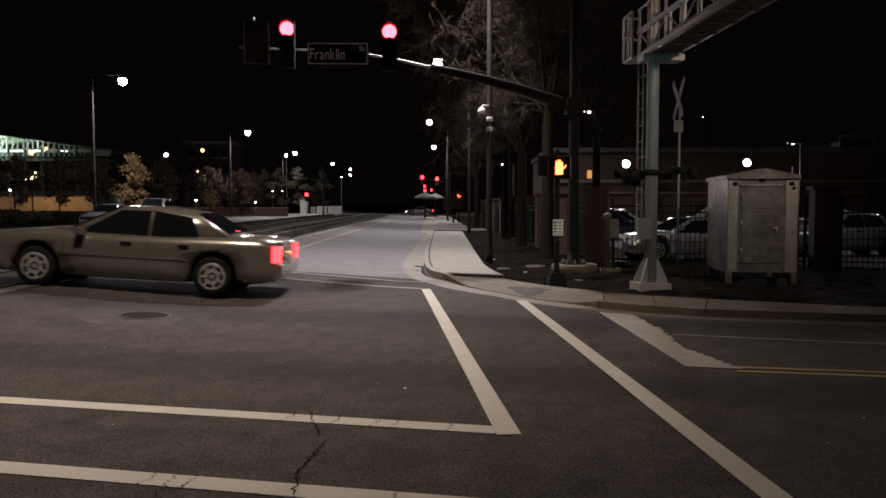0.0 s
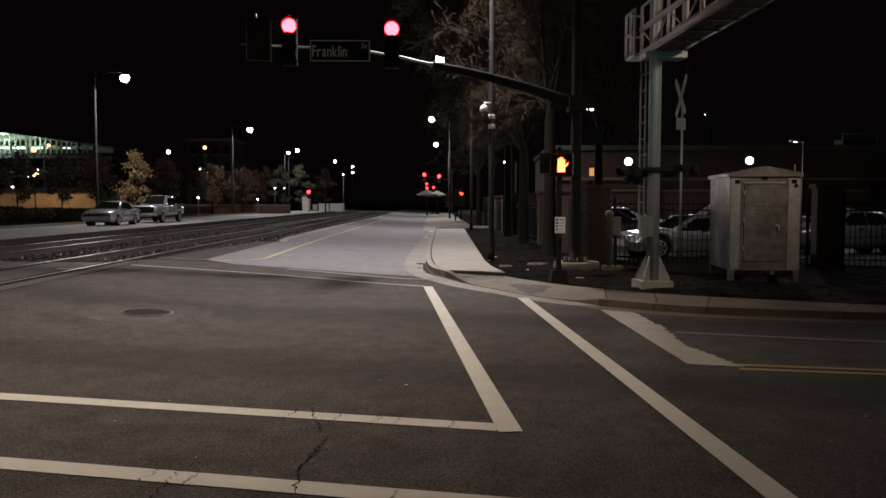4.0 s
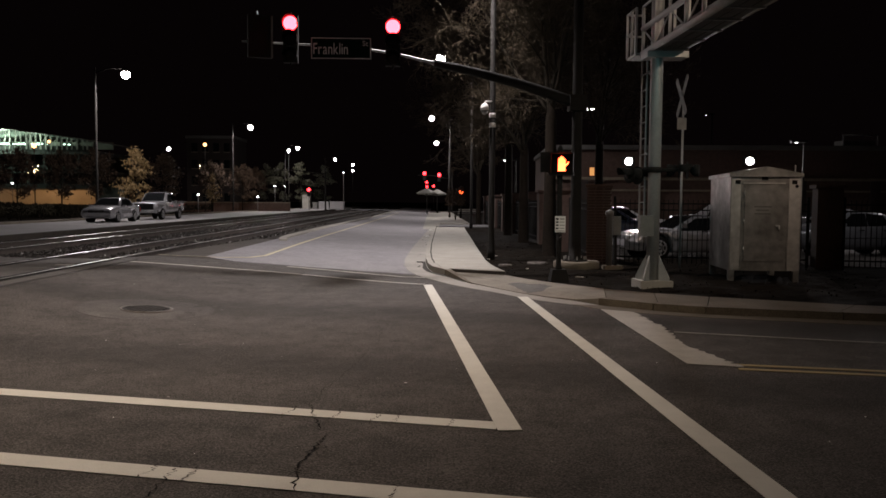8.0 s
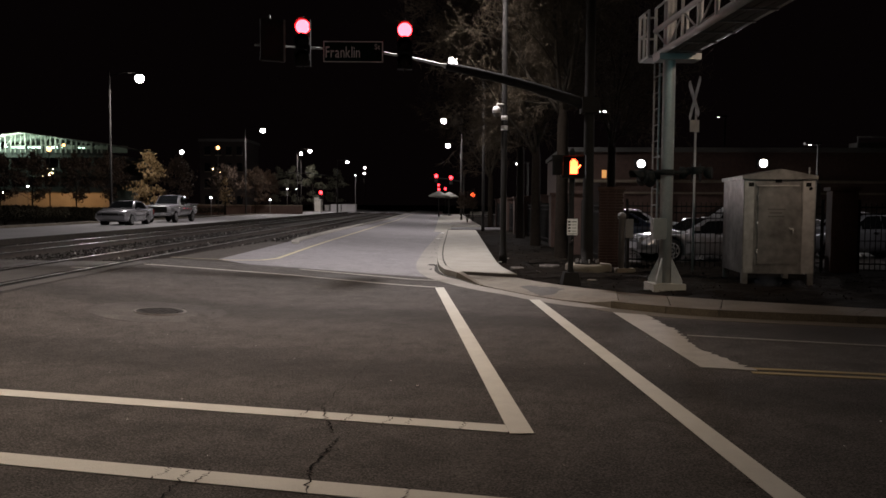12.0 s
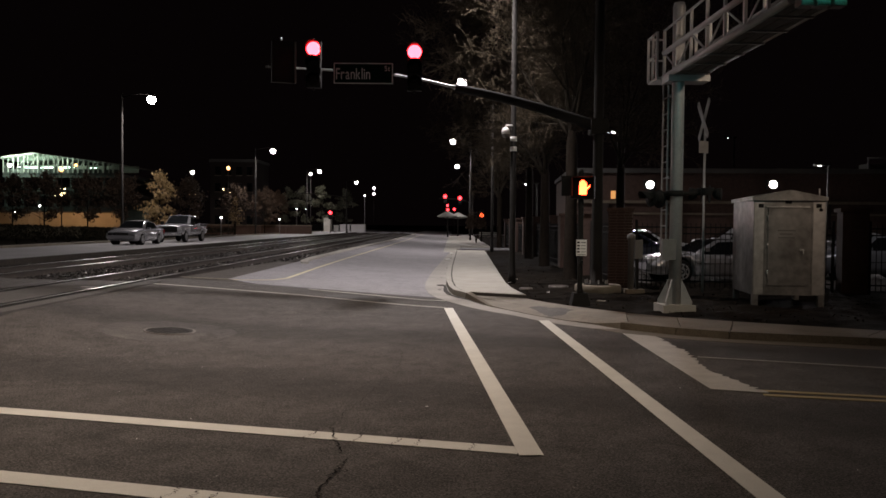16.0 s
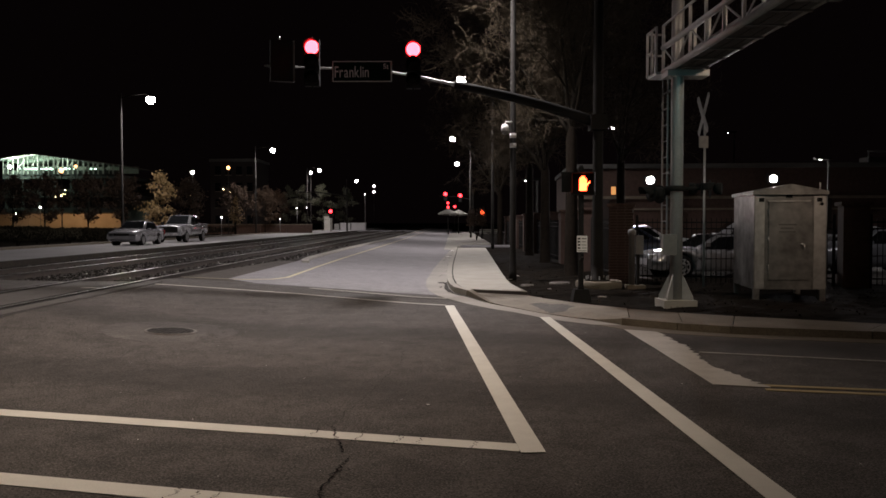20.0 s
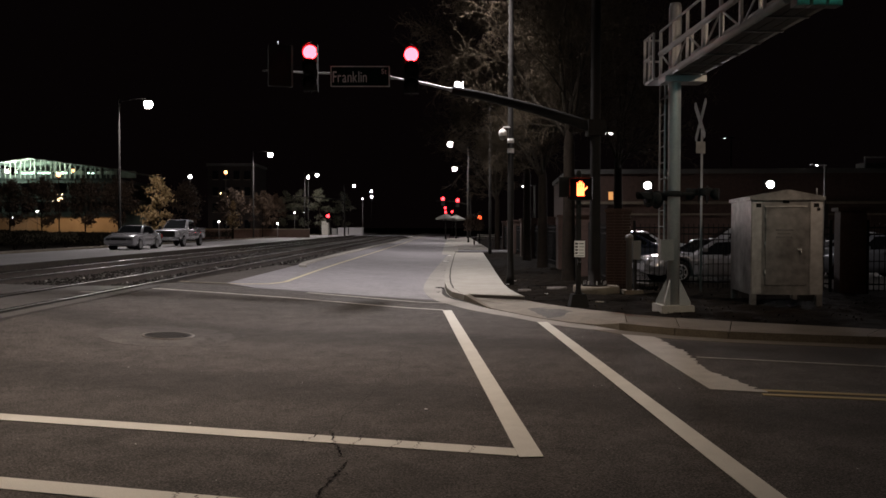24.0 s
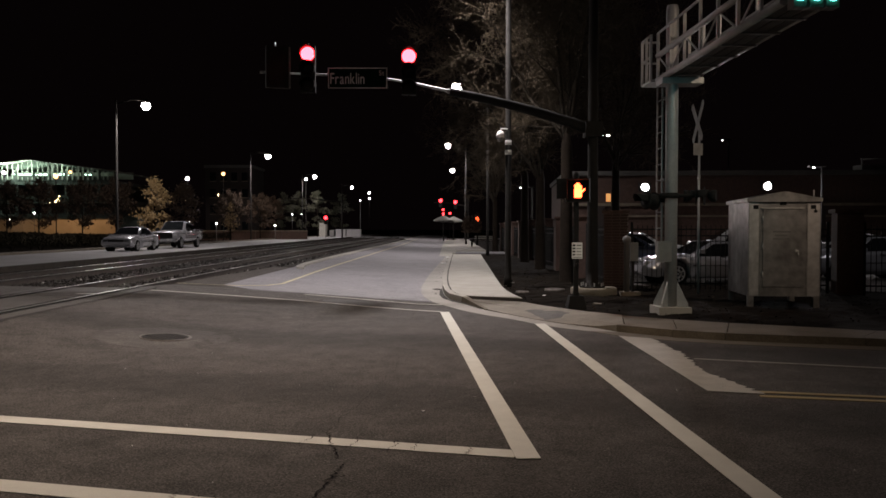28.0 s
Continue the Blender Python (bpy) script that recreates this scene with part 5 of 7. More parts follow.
def build_dome_camera():
    e = thing("dome_camera", pose(1.60, 21.25, 4.05), "white dome camera on a pole bracket", "camera")
    bm = bmesh.new()
    pipe(bm, [(.2, .05, .22), (.02, 0, .22), (0, 0, .16)], [.02] * 3, 8)
    part("bracket", bm, M_WHITESIGN, e)
    bm = bmesh.new()
    lathe(bm, [(.105, -.02), (.11, .06), (.08, .14), (.03, .17)], 18)
    part("cap", bm, M_WHITESIGN, e)
    bm = bmesh.new()
    lathe(bm, [(.02, -.13), (.07, -.10), (.098, -.03), (.1, -.02)], 18)
    part("dome", bm, M_GREYPAINT, e)
    for z in (.0, .22):
        f = thing("pole_band", pose(1.82, 21.35, 3.85 - z * 1.2), "pale tape band round a dark pole", "band")
        bm = bmesh.new()
        lathe(bm, [(.088, 0), (.088, .12)], 14)
        part("band", bm, M_WHITESIGN, f)


build_dome_camera()

# ---- vehicles ----
def loft(bm, sections, smooth=True):
    """A skin over half-sections mirrored left to right; each is a list of (x, y, z) from the bottom middle to the top middle."""
    rings = []
    for sec in sections:
        ring = [bm.verts.new(p) for p in sec]
        ring += [bm.verts.new((x, -y, z)) for x, y, z in sec[-2:0:-1]]
        rings.append(ring)
    k = len(rings[0])
    for a, b in zip(rings, rings[1:]):
        for i in range(k):
            bm.faces.new((a[i], a[(i + 1) % k], b[(i + 1) % k], b[i])).smooth = smooth
    bm.faces.new(rings[0][::-1])
    bm.faces.new(rings[-1])


def carve(ob, cutters):
    """Cuts round wheel openings into a body."""
    bm = bmesh.new()
    for (x, y0, y1, z, r) in cutters:
        tube(bm, (x, y0, z), (x, y1, z), r, n=28)
    bmesh.ops.recalc_face_normals(bm, faces=bm.faces)
    me = bpy.data.meshes.new("cut")
    bm.to_mesh(me)
    bm.free()
    c = new("cut", me)
    keep = ob.parent
    ob.parent = None
    md = ob.modifiers.new("cut", "BOOLEAN")
    md.operation, md.object, md.solver = "DIFFERENCE", c, "EXACT"
    bpy.context.view_layer.update()
    made = bpy.data.meshes.new_from_object(ob.evaluated_get(bpy.context.evaluated_depsgraph_get()))
    ob.modifiers.clear()
    old = ob.data
    ob.data = made
    if not made.materials:
        made.materials.append(old.materials[0])
    ob.parent = keep
    bpy.data.objects.remove(c)
    bpy.data.meshes.remove(me)


def wheel(parent, x, y, r, side, name="wheel"):
    w = new(name)
    w.parent, w.location = parent, (x, y, r)
    q = pose(0, 0, 0, 90, 0, 0)
    s = side
    bm = bmesh.new()
    lathe(bm, [(r * .66, -.11), (r * .90, -.115), (r * .985, -.085), (r, -.04), (r, .04), (r * .985, .085), (r * .90, .115), (r * .66, .11)], 32, q)
    part("tyre", bm, M_TYRE, w)
    bm = bmesh.new()
    prof = [(.03, .112), (.06, .105), (r * .25, .112), (r * .55, .108), (r * .62, .116), (r * .68, .116), (r * .68, .06)]
    lathe(bm, [(a, -b * s) for a, b in prof][::-1], 32, q)
    part("rim", bm, M_ALLOY, w)
    for k in range(7):
        bm = bmesh.new()
        box(bm, r * .2, r * .60, -.018, .018, .100, .124, q @ pose(0, 0, 0, 0 if s < 0 else 180, 0, 360 / 7 * k))
        part("spoke", bm, M_ALLOY, w)
    bm = bmesh.new()
    lathe(bm, [(r * .66, -.02), (r * .66, .02)], 24, q)
    part("brake_disc", bm, M_RUST, w)
    return w


def body_section(x, zb, zt, w, crown=.02):
    return [(x, 0, zb), (x, .86 * w, zb), (x, .955 * w, zb + .06), (x, .995 * w, zb + .22), (x, w, zt - .30 if zt - .30 > zb + .24 else zb + .26),
            (x, .985 * w, zt - .14), (x, .95 * w, zt - .05), (x, .86 * w, zt - .005), (x, .5 * w, zt + crown * .7), (x, 0, zt + crown)]


def panel(bm, corners, out, thick=.006):
    """A thin plate on four corners, standing out by out."""
    c = [Vector(p) for p in corners]
    n = (c[1] - c[0]).cross(c[3] - c[0]).normalized()
    if n.dot(out) < 0:
        n = -n
    lo = [bm.verts.new(p - n * .01) for p in c]
    hi = [bm.verts.new(p + n * thick) for p in c]
    bm.faces.new(lo)
    bm.faces.new(hi)
    for i in range(4):
        bm.faces.new((lo[i], lo[(i + 1) % 4], hi[(i + 1) % 4], hi[i]))


def sedan(m, paint, label, name="car", scale=1.0, lights=False, group="parked cars", long=5.26, tall=1.44):
    """A four-door saloon heading along +x."""
    e = thing(name, m, label, "car", group)
    k = long / 5.26
    h = tall / 1.44

    def tail(x):
        """The boot is a little shorter than the bonnet."""
        return x if x > -1.6 else -1.6 + (x + 1.6) * .88

    def st(x, zb, zt, w, c=.02):
        return body_section(tail(x) * k, zb, zt * h, w, c)
    bm = bmesh.new()
    loft(bm, [st(-2.63, .50, .82, .74), st(-2.60, .40, .92, .83), st(-2.52, .30, .99, .88), st(-2.2, .24, 1.01, .925), st(-1.6, .22, 1.00, .945), st(-.6, .20, .965, .95),
              st(.5, .20, .95, .95), st(1.15, .20, .95, .948), st(1.7, .21, .91, .94), st(2.2, .23, .845, .92), st(2.48, .28, .78, .87), st(2.58, .34, .70, .82), st(2.63, .44, .64, .74)])
    bmesh.ops.recalc_face_normals(bm, faces=bm.faces)
    body = part("body", bm, paint, e)
    fx, rx, r = 1.52 * k, -1.41 * k, .335
    carve(body, [(x, s * .60, s * 1.2, r + .01, r + .085) for x in (fx, rx) for s in (-1, 1)])
    for p in body.data.polygons:
        p.use_smooth = True
    for x in (fx, rx):
        for s in (-1, 1):
            bm = bmesh.new()
            tube(bm, (x, s * .59, r + .01), (x, s * .62, r + .01), r + .08, n=24)
            part("wheel_well", bm, M_BLACK, e)
    # cabin: pillars and roof
    G = [(-1.72, 1.0, .80, .80), (-1.02, 1.375, .665, .835), (-.35, 1.435, .635, .845), (.22, 1.41, .645, .845), (1.08, .965, .79, .80)]
    secs = []
    for x, z, wt, wb in G:
        z *= h
        secs.append([(x * k, 0, .88 * h), (x * k, wb, .90 * h), (x * k, wt + .015, z - .05), (x * k, wt - .07, z - .008), (x * k, wt * .5, z + .008), (x * k, 0, z + .012)])
    bm = bmesh.new()
    loft(bm, secs)
    part("roof", bm, paint, e)

    def side(x, f, s):
        """A point on the cabin's side at x, f of the way up."""
        for a, b in zip(G, G[1:]):
            if a[0] <= x <= b[0]:
                q = (x - a[0]) / (b[0] - a[0])
                z, wt, wb = (a[i] + (b[i] - a[i]) * q for i in (1, 2, 3))
                lo, hi = Vector((x * k, s * wb, .90 * h)), Vector((x * k, s * (wt + .015), z * h - .05))
                return lo + (hi - lo) * f
    for s in (-1, 1):
        out = Vector((0, s, .2))
        for x0, x1, x2, x3 in ((.88, .20, -.295, -.295), (-.345, -.345, -1.00, -1.17)):
            bm = bmesh.new()
            panel(bm, [side(x0, .10 if x0 < .7 else .16, s), side(x1, .95, s), side(x2, .95, s) if x2 > -1.0 else side(x2, .90, s), side(x3, .10, s)], out, .02)
            part("side_window", bm, M_CARGLASS, e, "dark tinted side window")
    for (x0, z0, w0), (x1, z1, w1), nm, ox in (((1.00, .995, .70), (.27, 1.385, .56), "windshield", 1), ((-1.64, 1.035, .70), (-1.06, 1.355, .57), "rear_window", -1)):
        bm = bmesh.new()
        panel(bm, [(x0 * k, -w0, z0 * h + .018), (x0 * k, w0, z0 * h + .018), (x1 * k, w1, z1 * h + .014), (x1 * k, -w1, z1 * h + .014)], Vector((ox, 0, 1)), .008)
        part(nm, bm, M_CARGLASS, e)
    # bumpers, trim, lamps, handles
    for x0, x1, nm in ((-2.69, -2.56, "rear_bumper"), (2.50, 2.68, "front_bumper")):
        bm = bmesh.new()
        box(bm, tail(x0) * k, tail(x1) * k, -.84, .84, .40, .58)
        bevel(bm, .045, 3)
        part(nm, bm, paint, e)
    for s in (-1, 1):
        bm = bmesh.new()
        box(bm, tail(-2.66) * k, tail(-2.50) * k, s * .84 - .03, s * .84 + .058, .63, .90)
        bevel(bm, .02, 2)
        part("tail_lamp", bm, M_TAIL if lights else M_TAILOFF, e, "tall lit red tail lamp" if lights else "red tail lamp")
        bm = bmesh.new()
        box(bm, 2.36 * k, 2.60 * k, s * .68 - .16, s * .68 + .16, .56, .70)
        bevel(bm, .03, 2)
        part("headlamp", bm, M_HEAD if lights else M_HEADOFF, e, "lit headlamp" if lights else "unlit headlamp")
        for x in (.02, -.92):
            bm = bmesh.new()
            box(bm, x * k - .09, x * k + .09, s * .955 - .012, s * .955 + .014, .80, .835)
            bevel(bm, .008, 1)
            part("door_handle", bm, M_CHROME, e)
        bm = bmesh.new()
        box(bm, rx + .43, fx - .43, s * .948 - .01, s * .948 + .012, .56, .58)
        part("side_trim", bm, M_CHROME, e, "thin chrome side trim")
        bm = bmesh.new()
        box(bm, .70 * k, .84 * k, s * .93 - .02, s * .93 + .16 * s if s > 0 else s * .93 + .02, .92, 1.03)
        if s < 0:
            box(bm, .70 * k, .84 * k, -1.09, -.95, .92, 1.03)
        bevel(bm, .025, 2)
        part("mirror", bm, paint, e)
        for x in (1.05, -.33, -1.22):
            bm = bmesh.new()
            box(bm, x * k - .004, x * k + .004, s * .952 - .004, s * .952 + .002, .30, .90)
            part("door_gap", bm, M_BLACK, e)
    bm = bmesh.new()
    box(bm, 2.60 * k, 2.66 * k, -.44, .44, .54, .72)
    bevel(bm, .02, 2)
    part("grille", bm, M_CHROME if lights else M_BLACK, e)
    bm = bmesh.new()
    box(bm, tail(-2.70) * k, tail(-2.685) * k, -.16, .16, .62 - .02, .74)
    part("number_plate", bm, M_WHITESIGN, e)
    if lights:
        bm = bmesh.new()
        box(bm, -1.60 * k, -1.50 * k, -.12, .12, 1.055 * h, 1.09 * h)
        part("high_brake_lamp", bm, M_TAIL, e, "lit red high brake lamp")
        bm = bmesh.new()
        box(bm, tail(-2.675) * k, tail(-2.65) * k, -.05, .05, .768, .778)
        part("plate_lamp", bm, M_AMBER, e, "small warm lamp over the plate")
        bm = bmesh.new()
        box(bm, tail(-2.66) * k, tail(-2.52) * k, -.74, .74, .93 * h, .955 * h)
        bevel(bm, .008, 1)
        part("deck_trim", bm, M_CHROME, e, "chrome strip across the boot lid")
        for s in (-1, 1):
            bm = bmesh.new()
            box(bm, 2.28 * k, 2.42 * k, s * .90 - .03, s * .90 + .02, .58, .66)
            part("side_marker", bm, M_AMBER, e, "lit amber side marker")
    for x in (fx, rx):
        for s in (-1, 1):
            wheel(e, x, s * .80, r, s)
    return e


M_TAIL = glow("lit_tail_lamp", (1.0, 0.03, 0.036), 7)
M_TAILOFF = surf("tail_lamp_red", (0.20, 0.01, 0.01), (0.28, 0.02, 0.02), 4, 0.15, bump=0)
M_HEAD = glow("lit_headlamp", (1.0, 0.92, 0.78), 30)
M_HEADOFF = surf("headlamp_glass", (0.35, 0.36, 0.37), (0.5, 0.5, 0.5), 6, 0.1, 0.4, bump=0)
M_AMBER = glow("amber_marker", (1.0, 0.45, 0.12), 7)


def paint(name, c, metal=0.35, rough=0.28):
    m = surf(name, tuple(v * .92 for v in c), tuple(min(1, v * 1.05) for v in c), 1.2, rough, metal, bump=0.0)
    m.node_tree.nodes["Principled BSDF"].inputs["Coat Weight"].default_value = 0.6
    m.node_tree.nodes["Principled BSDF"].inputs["Coat Roughness"].default_value = 0.06
    return m


P_CHAMPAGNE = paint("champagne_paint", (0.31, 0.295, 0.26), 0.7, 0.24)
P_SILVER = paint("silver_paint", (0.36, 0.36, 0.375), 0.5, 0.24)
P_WHITE = paint("white_car_paint", (0.74, 0.74, 0.76), 0.0)
P_DARK = paint("dark_blue_paint", (0.03, 0.04, 0.07))
P_GREY = paint("grey_car_paint", (0.20, 0.21, 0.23))


def pickup(m, pt, label):
    e = thing("pickup_truck", m, label, "truck", "parked cars")
    bm = bmesh.new()
    S = [(-2.85, .62, 1.10, .84), (-2.80, .55, 1.18, .94), (-1.2, .50, 1.19, .98), (-.9, .48, 1.19, .98), (.6, .46, 1.19, .98), (1.1, .46, 1.20, .98), (2.3, .48, 1.19, .96), (2.68, .50, 1.15, .93), (2.80, .56, 1.08, .84)]
    loft(bm, [body_section(*q) for q in S])
    bmesh.ops.recalc_face_normals(bm, faces=bm.faces)
    body = part("body", bm, pt, e)
    fx, rx, r = 1.85, -1.75, .40
    cuts = [(x, s * .60, s * 1.2, r + .03, r + .09) for x in (fx, rx) for s in (-1, 1)]
    carve(body, cuts)
    for p in body.data.polygons:
        p.use_smooth = True
    bm = bmesh.new()
    box(bm, -2.78, -.98, -.80, .80, 1.20, 1.215)
    part("bed", bm, M_BLACK, e, "dark open load bed")
    for s in (-1, 1):
        bm = bmesh.new()
        box(bm, -2.8, -.95, s * .90 - .06, s * .90 + .06, 1.17, 1.30)
        bevel(bm, .02, 2)
        part("bed_side", bm, pt, e)
    bm = bmesh.new()
    box(bm, -2.86, -2.78, -.92, .92, .74, 1.30)
    bevel(bm, .02, 2)
    part("tailgate", bm, pt, e)
    G = [(-.95, 1.22, .84, .90), (-.80, 1.84, .70, .90), (-.2, 1.88, .70, .90), (.35, 1.85, .70, .90), (1.15, 1.20, .82, .88)]
    bm = bmesh.new()
    loft(bm, [[(x, 0, 1.1), (x, wb, 1.12), (x, wt + .015, z - .06), (x, wt - .07, z - .01), (x, wt * .5, z + .008), (x, 0, z + .012)] for x, z, wt, wb in G])
    part("cab", bm, pt, e)
    for s in (-1, 1):
        for x0, x1, x2, x3 in ((.78, .30, -.10, -.10), (-.18, -.18, -.70, -.80)):
            bm = bmesh.new()
            lo, hi = s * .872, s * .735
            panel(bm, [(x0, lo, 1.26), (x1, hi, 1.74), (x2, hi, 1.74), (x3, lo, 1.26)], Vector((0, s, .2)), .012)
            part("side_window", bm, M_CARGLASS, e)
        bm = bmesh.new()
        box(bm, 2.55, 2.83, s * .77 - .14, s * .77 + .14, .84, 1.08)
        bevel(bm, .03, 2)
        part("headlamp", bm, M_HEADOFF, e)
        bm = bmesh.new()
        box(bm, -2.88, -2.80, s * .85 - .07, s * .85 + .07, .85, 1.18)
        part("tail_lamp", bm, M_TAILOFF, e)
        bm = bmesh.new()
        box(bm, .78, .92, s * 1.08 - .10, s * 1.08 + .10, 1.20, 1.42)
        bevel(bm, .03, 2)
        part("mirror", bm, M_BLACK, e)
        bm = bmesh.new()
        box(bm, -.02, .18, s * .985 - .012, s * .985 + .014, 1.02, 1.05)
        part("door_handle", bm, M_BLACK, e)
    bm = bmesh.new()
    panel(bm, [(1.07, -.72, 1.275), (1.07, .72, 1.275), (.42, .60, 1.815), (.42, -.60, 1.815)], Vector((1, 0, 1)), .035)
    part("windshield", bm, M_CARGLASS, e)
    bm = bmesh.new()
    box(bm, 2.70, 2.86, -.62, .62, .70, 1.09)
    bevel(bm, .02, 2)
    part("grille", bm, M_BLACK, e, "black grille")
    bm = bmesh.new()
    box(bm, 2.70, 2.93, -.90, .90, .47, .67)
    bevel(bm, .04, 2)
    part("front_bumper", bm, M_CHROME, e)
    for x in (fx, rx):
        for s in (-1, 1):
            wheel(e, x, s * .82, r, s)
    return e


# the two parked on the far road, heading towards the crossing
sedan(pose(-18.8, 48.2, 0.26, 0, 0, -90), P_SILVER, "parked silver saloon car on the far road", long=4.75, tall=1.46)
pickup(pose(-18.5, 55.6, 0.26, 0, 0, -90), P_SILVER, "parked silver pickup truck with a black grille")
# the saloon that drives off over the crossing
passing_car = sedan(pose(-4.945, 14.19, 0.16, 0, 0, 180), P_CHAMPAGNE, "champagne saloon car driving over the crossing, lights on", lights=True, group="")
# a far saloon that crosses the distant junction
far_car = sedan(pose(-0.4, 133, .1, 0, 0, 180), P_GREY, "distant grey saloon car crossing the far junction, lights on", lights=True, group="", long=4.7, tall=1.47)
# car park behind the fence
paving("car_park", [(5.2, 22.5), along(17.2, 60), along(60, 60), (5.2, 62)], M_ASPHALT, -.03, .2, label="asphalt car park behind the fence", category="car park")
LOT = ((8.0, 23.6, 187, P_SILVER, "low silver coupe parked close behind the fence", 1.27), (7.0, 30.2, -6, P_DARK, "dark blue saloon car parked behind a silver one", 1.5),
       (13.6, 25.4, 187, P_GREY, "grey saloon car parked behind the fence", 1.42), (11.6, 29.6, -10, P_WHITE, "tall white car in the second row", 1.66),
       (9.0, 36.0, -10, P_WHITE, "white saloon car in the back row", 1.47), (13.6, 35.5, -10, P_DARK, "dark blue saloon car in the back row", 1.47), (18.0, 33.8, -10, P_SILVER, "silver saloon car in the back row", 1.47),
       (19.6, 24.4, 187, P_DARK, "dark blue saloon parked behind the fence", 1.47))
for x, y, a, p, lab, high in LOT:
    sedan(pose(x, y, -.03, 0, 0, a), p, lab, long=4.7, tall=high, group="cars in the car park")

# ---- trees and shrubs ----
def bare_tree(m, label, seed, height=10.5, reach=1.0):
    """A bare street tree: a short trunk that forks into fanning stems, each with side limbs, sprays and twigs."""
    rnd = random.Random(seed)
    e = thing("tree", m, label, "tree", "bare street trees")
    trunk, limbs, fine = bmesh.new(), bmesh.new(), bmesh.new()

    def turned(d, degrees):
        """d bent away by so many degrees, to any side."""
        a = rnd.uniform(0, 2 * math.pi)
        side = d.orthogonal().normalized()
        side.rotate(Matrix.Rotation(a, 3, d))
        k = radians(degrees)
        return (d * math.cos(k) + side * math.sin(k)).normalized()

    def grow(p, d, length, r, depth):
        steps = (9, 6, 4, 3)[depth]
        wander = (.13, .17, .22, .25)[depth]
        pts, rad = [p], [r]
        for i in range(steps):
            d = (d + Vector([rnd.gauss(0, wander) for _ in range(3)]) + Vector((0, 0, .012 if depth < 2 else .02))).normalized()
            p = p + d * length / steps
            pts.append(p)
            rad.append(max(.005, r * (1 - .8 * (i + 1) / steps)))
        pipe(limbs if depth < 2 else fine, pts, rad, (8, 6, 4, 3)[depth])
        if depth == 3:
            return
        for k in range((17, 12, 8)[depth]):
            f = rnd.uniform((.06, .15, .1)[depth], 1.0)
            j = min(steps - 1, int(f * steps))
            q = pts[j] + (pts[j + 1] - pts[j]) * (f * steps - j)
            out = (pts[j + 1] - pts[j]).normalized()
            nd = turned(out, rnd.uniform(32, 62))
            grow(q, nd, (rnd.uniform(1.4, 3.0) * (1.2 - .6 * f) * reach, rnd.uniform(.55, 1.15), rnd.uniform(.22, .5))[depth], max(.008, rad[j] * (.42, .5, .6)[depth]), depth + 1)
    r0 = .19
    fork = height * .33
    pipe(trunk, [Vector((0, 0, -.1)), Vector((0, 0, .1)), Vector((0, 0, 1.0)), Vector((0, 0, fork * .6)), Vector((0, 0, fork)), Vector((0, 0, fork + .5))], [r0 * 1.6, r0 * 1.15, r0, r0 * .92, r0 * .85, r0 * .3], 14)
    stems = 6
    for k in range(stems):
        a = 2 * math.pi * k / stems + rnd.uniform(-.35, .35)
        lean = rnd.uniform(11, 27) if k else 4
        d = Vector((math.cos(a) * math.sin(radians(lean)), math.sin(a) * math.sin(radians(lean)), math.cos(radians(lean))))
        grow(Vector((0, .03, fork - .25 + .10 * k)), d, (height - fork) * rnd.uniform(.85, 1.05), r0 * rnd.uniform(.26, .42), 0)
    part("trunk", trunk, M_BARK, e)
    part("branchwork", limbs, M_LIMB, e)
    part("twigwork", fine, M_TWIG, e)
    return e


def leafy_tree(m, label, seed, height, width, material, leaves=900, base=.8, size=.16, name="tree", group="trees beyond the railway"):
    """A small tree of separate leaf tufts on limbs, narrowing upwards."""
    rnd = random.Random(seed)
    e = thing(name, m, label, "tree", group)
    bm = bmesh.new()
    pipe(bm, [Vector((0, 0, -.1)), Vector((0, 0, base)), Vector((.03, 0, height * .6)), Vector((0, 0, height * .95))], [.10, .075, .04, .012], 8)
    part("trunk", bm, M_BARK, e)
    limbs, crown = bmesh.new(), bmesh.new()
    tips = []
    for k in range(34):
        f = rnd.uniform(0, 1) ** 1.2
        z = base + (height - base) * f * .93
        r = width / 2 * (1 - f) ** .62 * (.45 + 1.0 * min(1, f * 5)) * rnd.uniform(.6, 1.0)
        a = rnd.uniform(0, 2 * math.pi)
        tip = Vector((r * math.cos(a), r * math.sin(a), z + r * .4))
        tube(limbs, (0, 0, z - r * .2), tip, .022, .006, 4, False)
        tips.append(tip)
    part("branchwork", limbs, M_BARK, e)
    for k in range(leaves):
        t = rnd.choice(tips)
        f = rnd.uniform(.25, 1.05)
        c = Vector((t.x * f, t.y * f, t.z - .15 * (1 - f))) + Vector([rnd.gauss(0, .17) for _ in range(3)])
        q = Euler([rnd.uniform(0, 6.3) for _ in range(3)]).to_matrix()
        s = size * rnd.uniform(.5, 1.2)
        vs = [crown.verts.new(c + q @ Vector(p) * s) for p in ((-.5, 0, 0), (0, -.28, .08), (.6, 0, 0), (0, .28, .08))]
        crown.faces.new(vs)
    part("crown", crown, material, e)
    return e


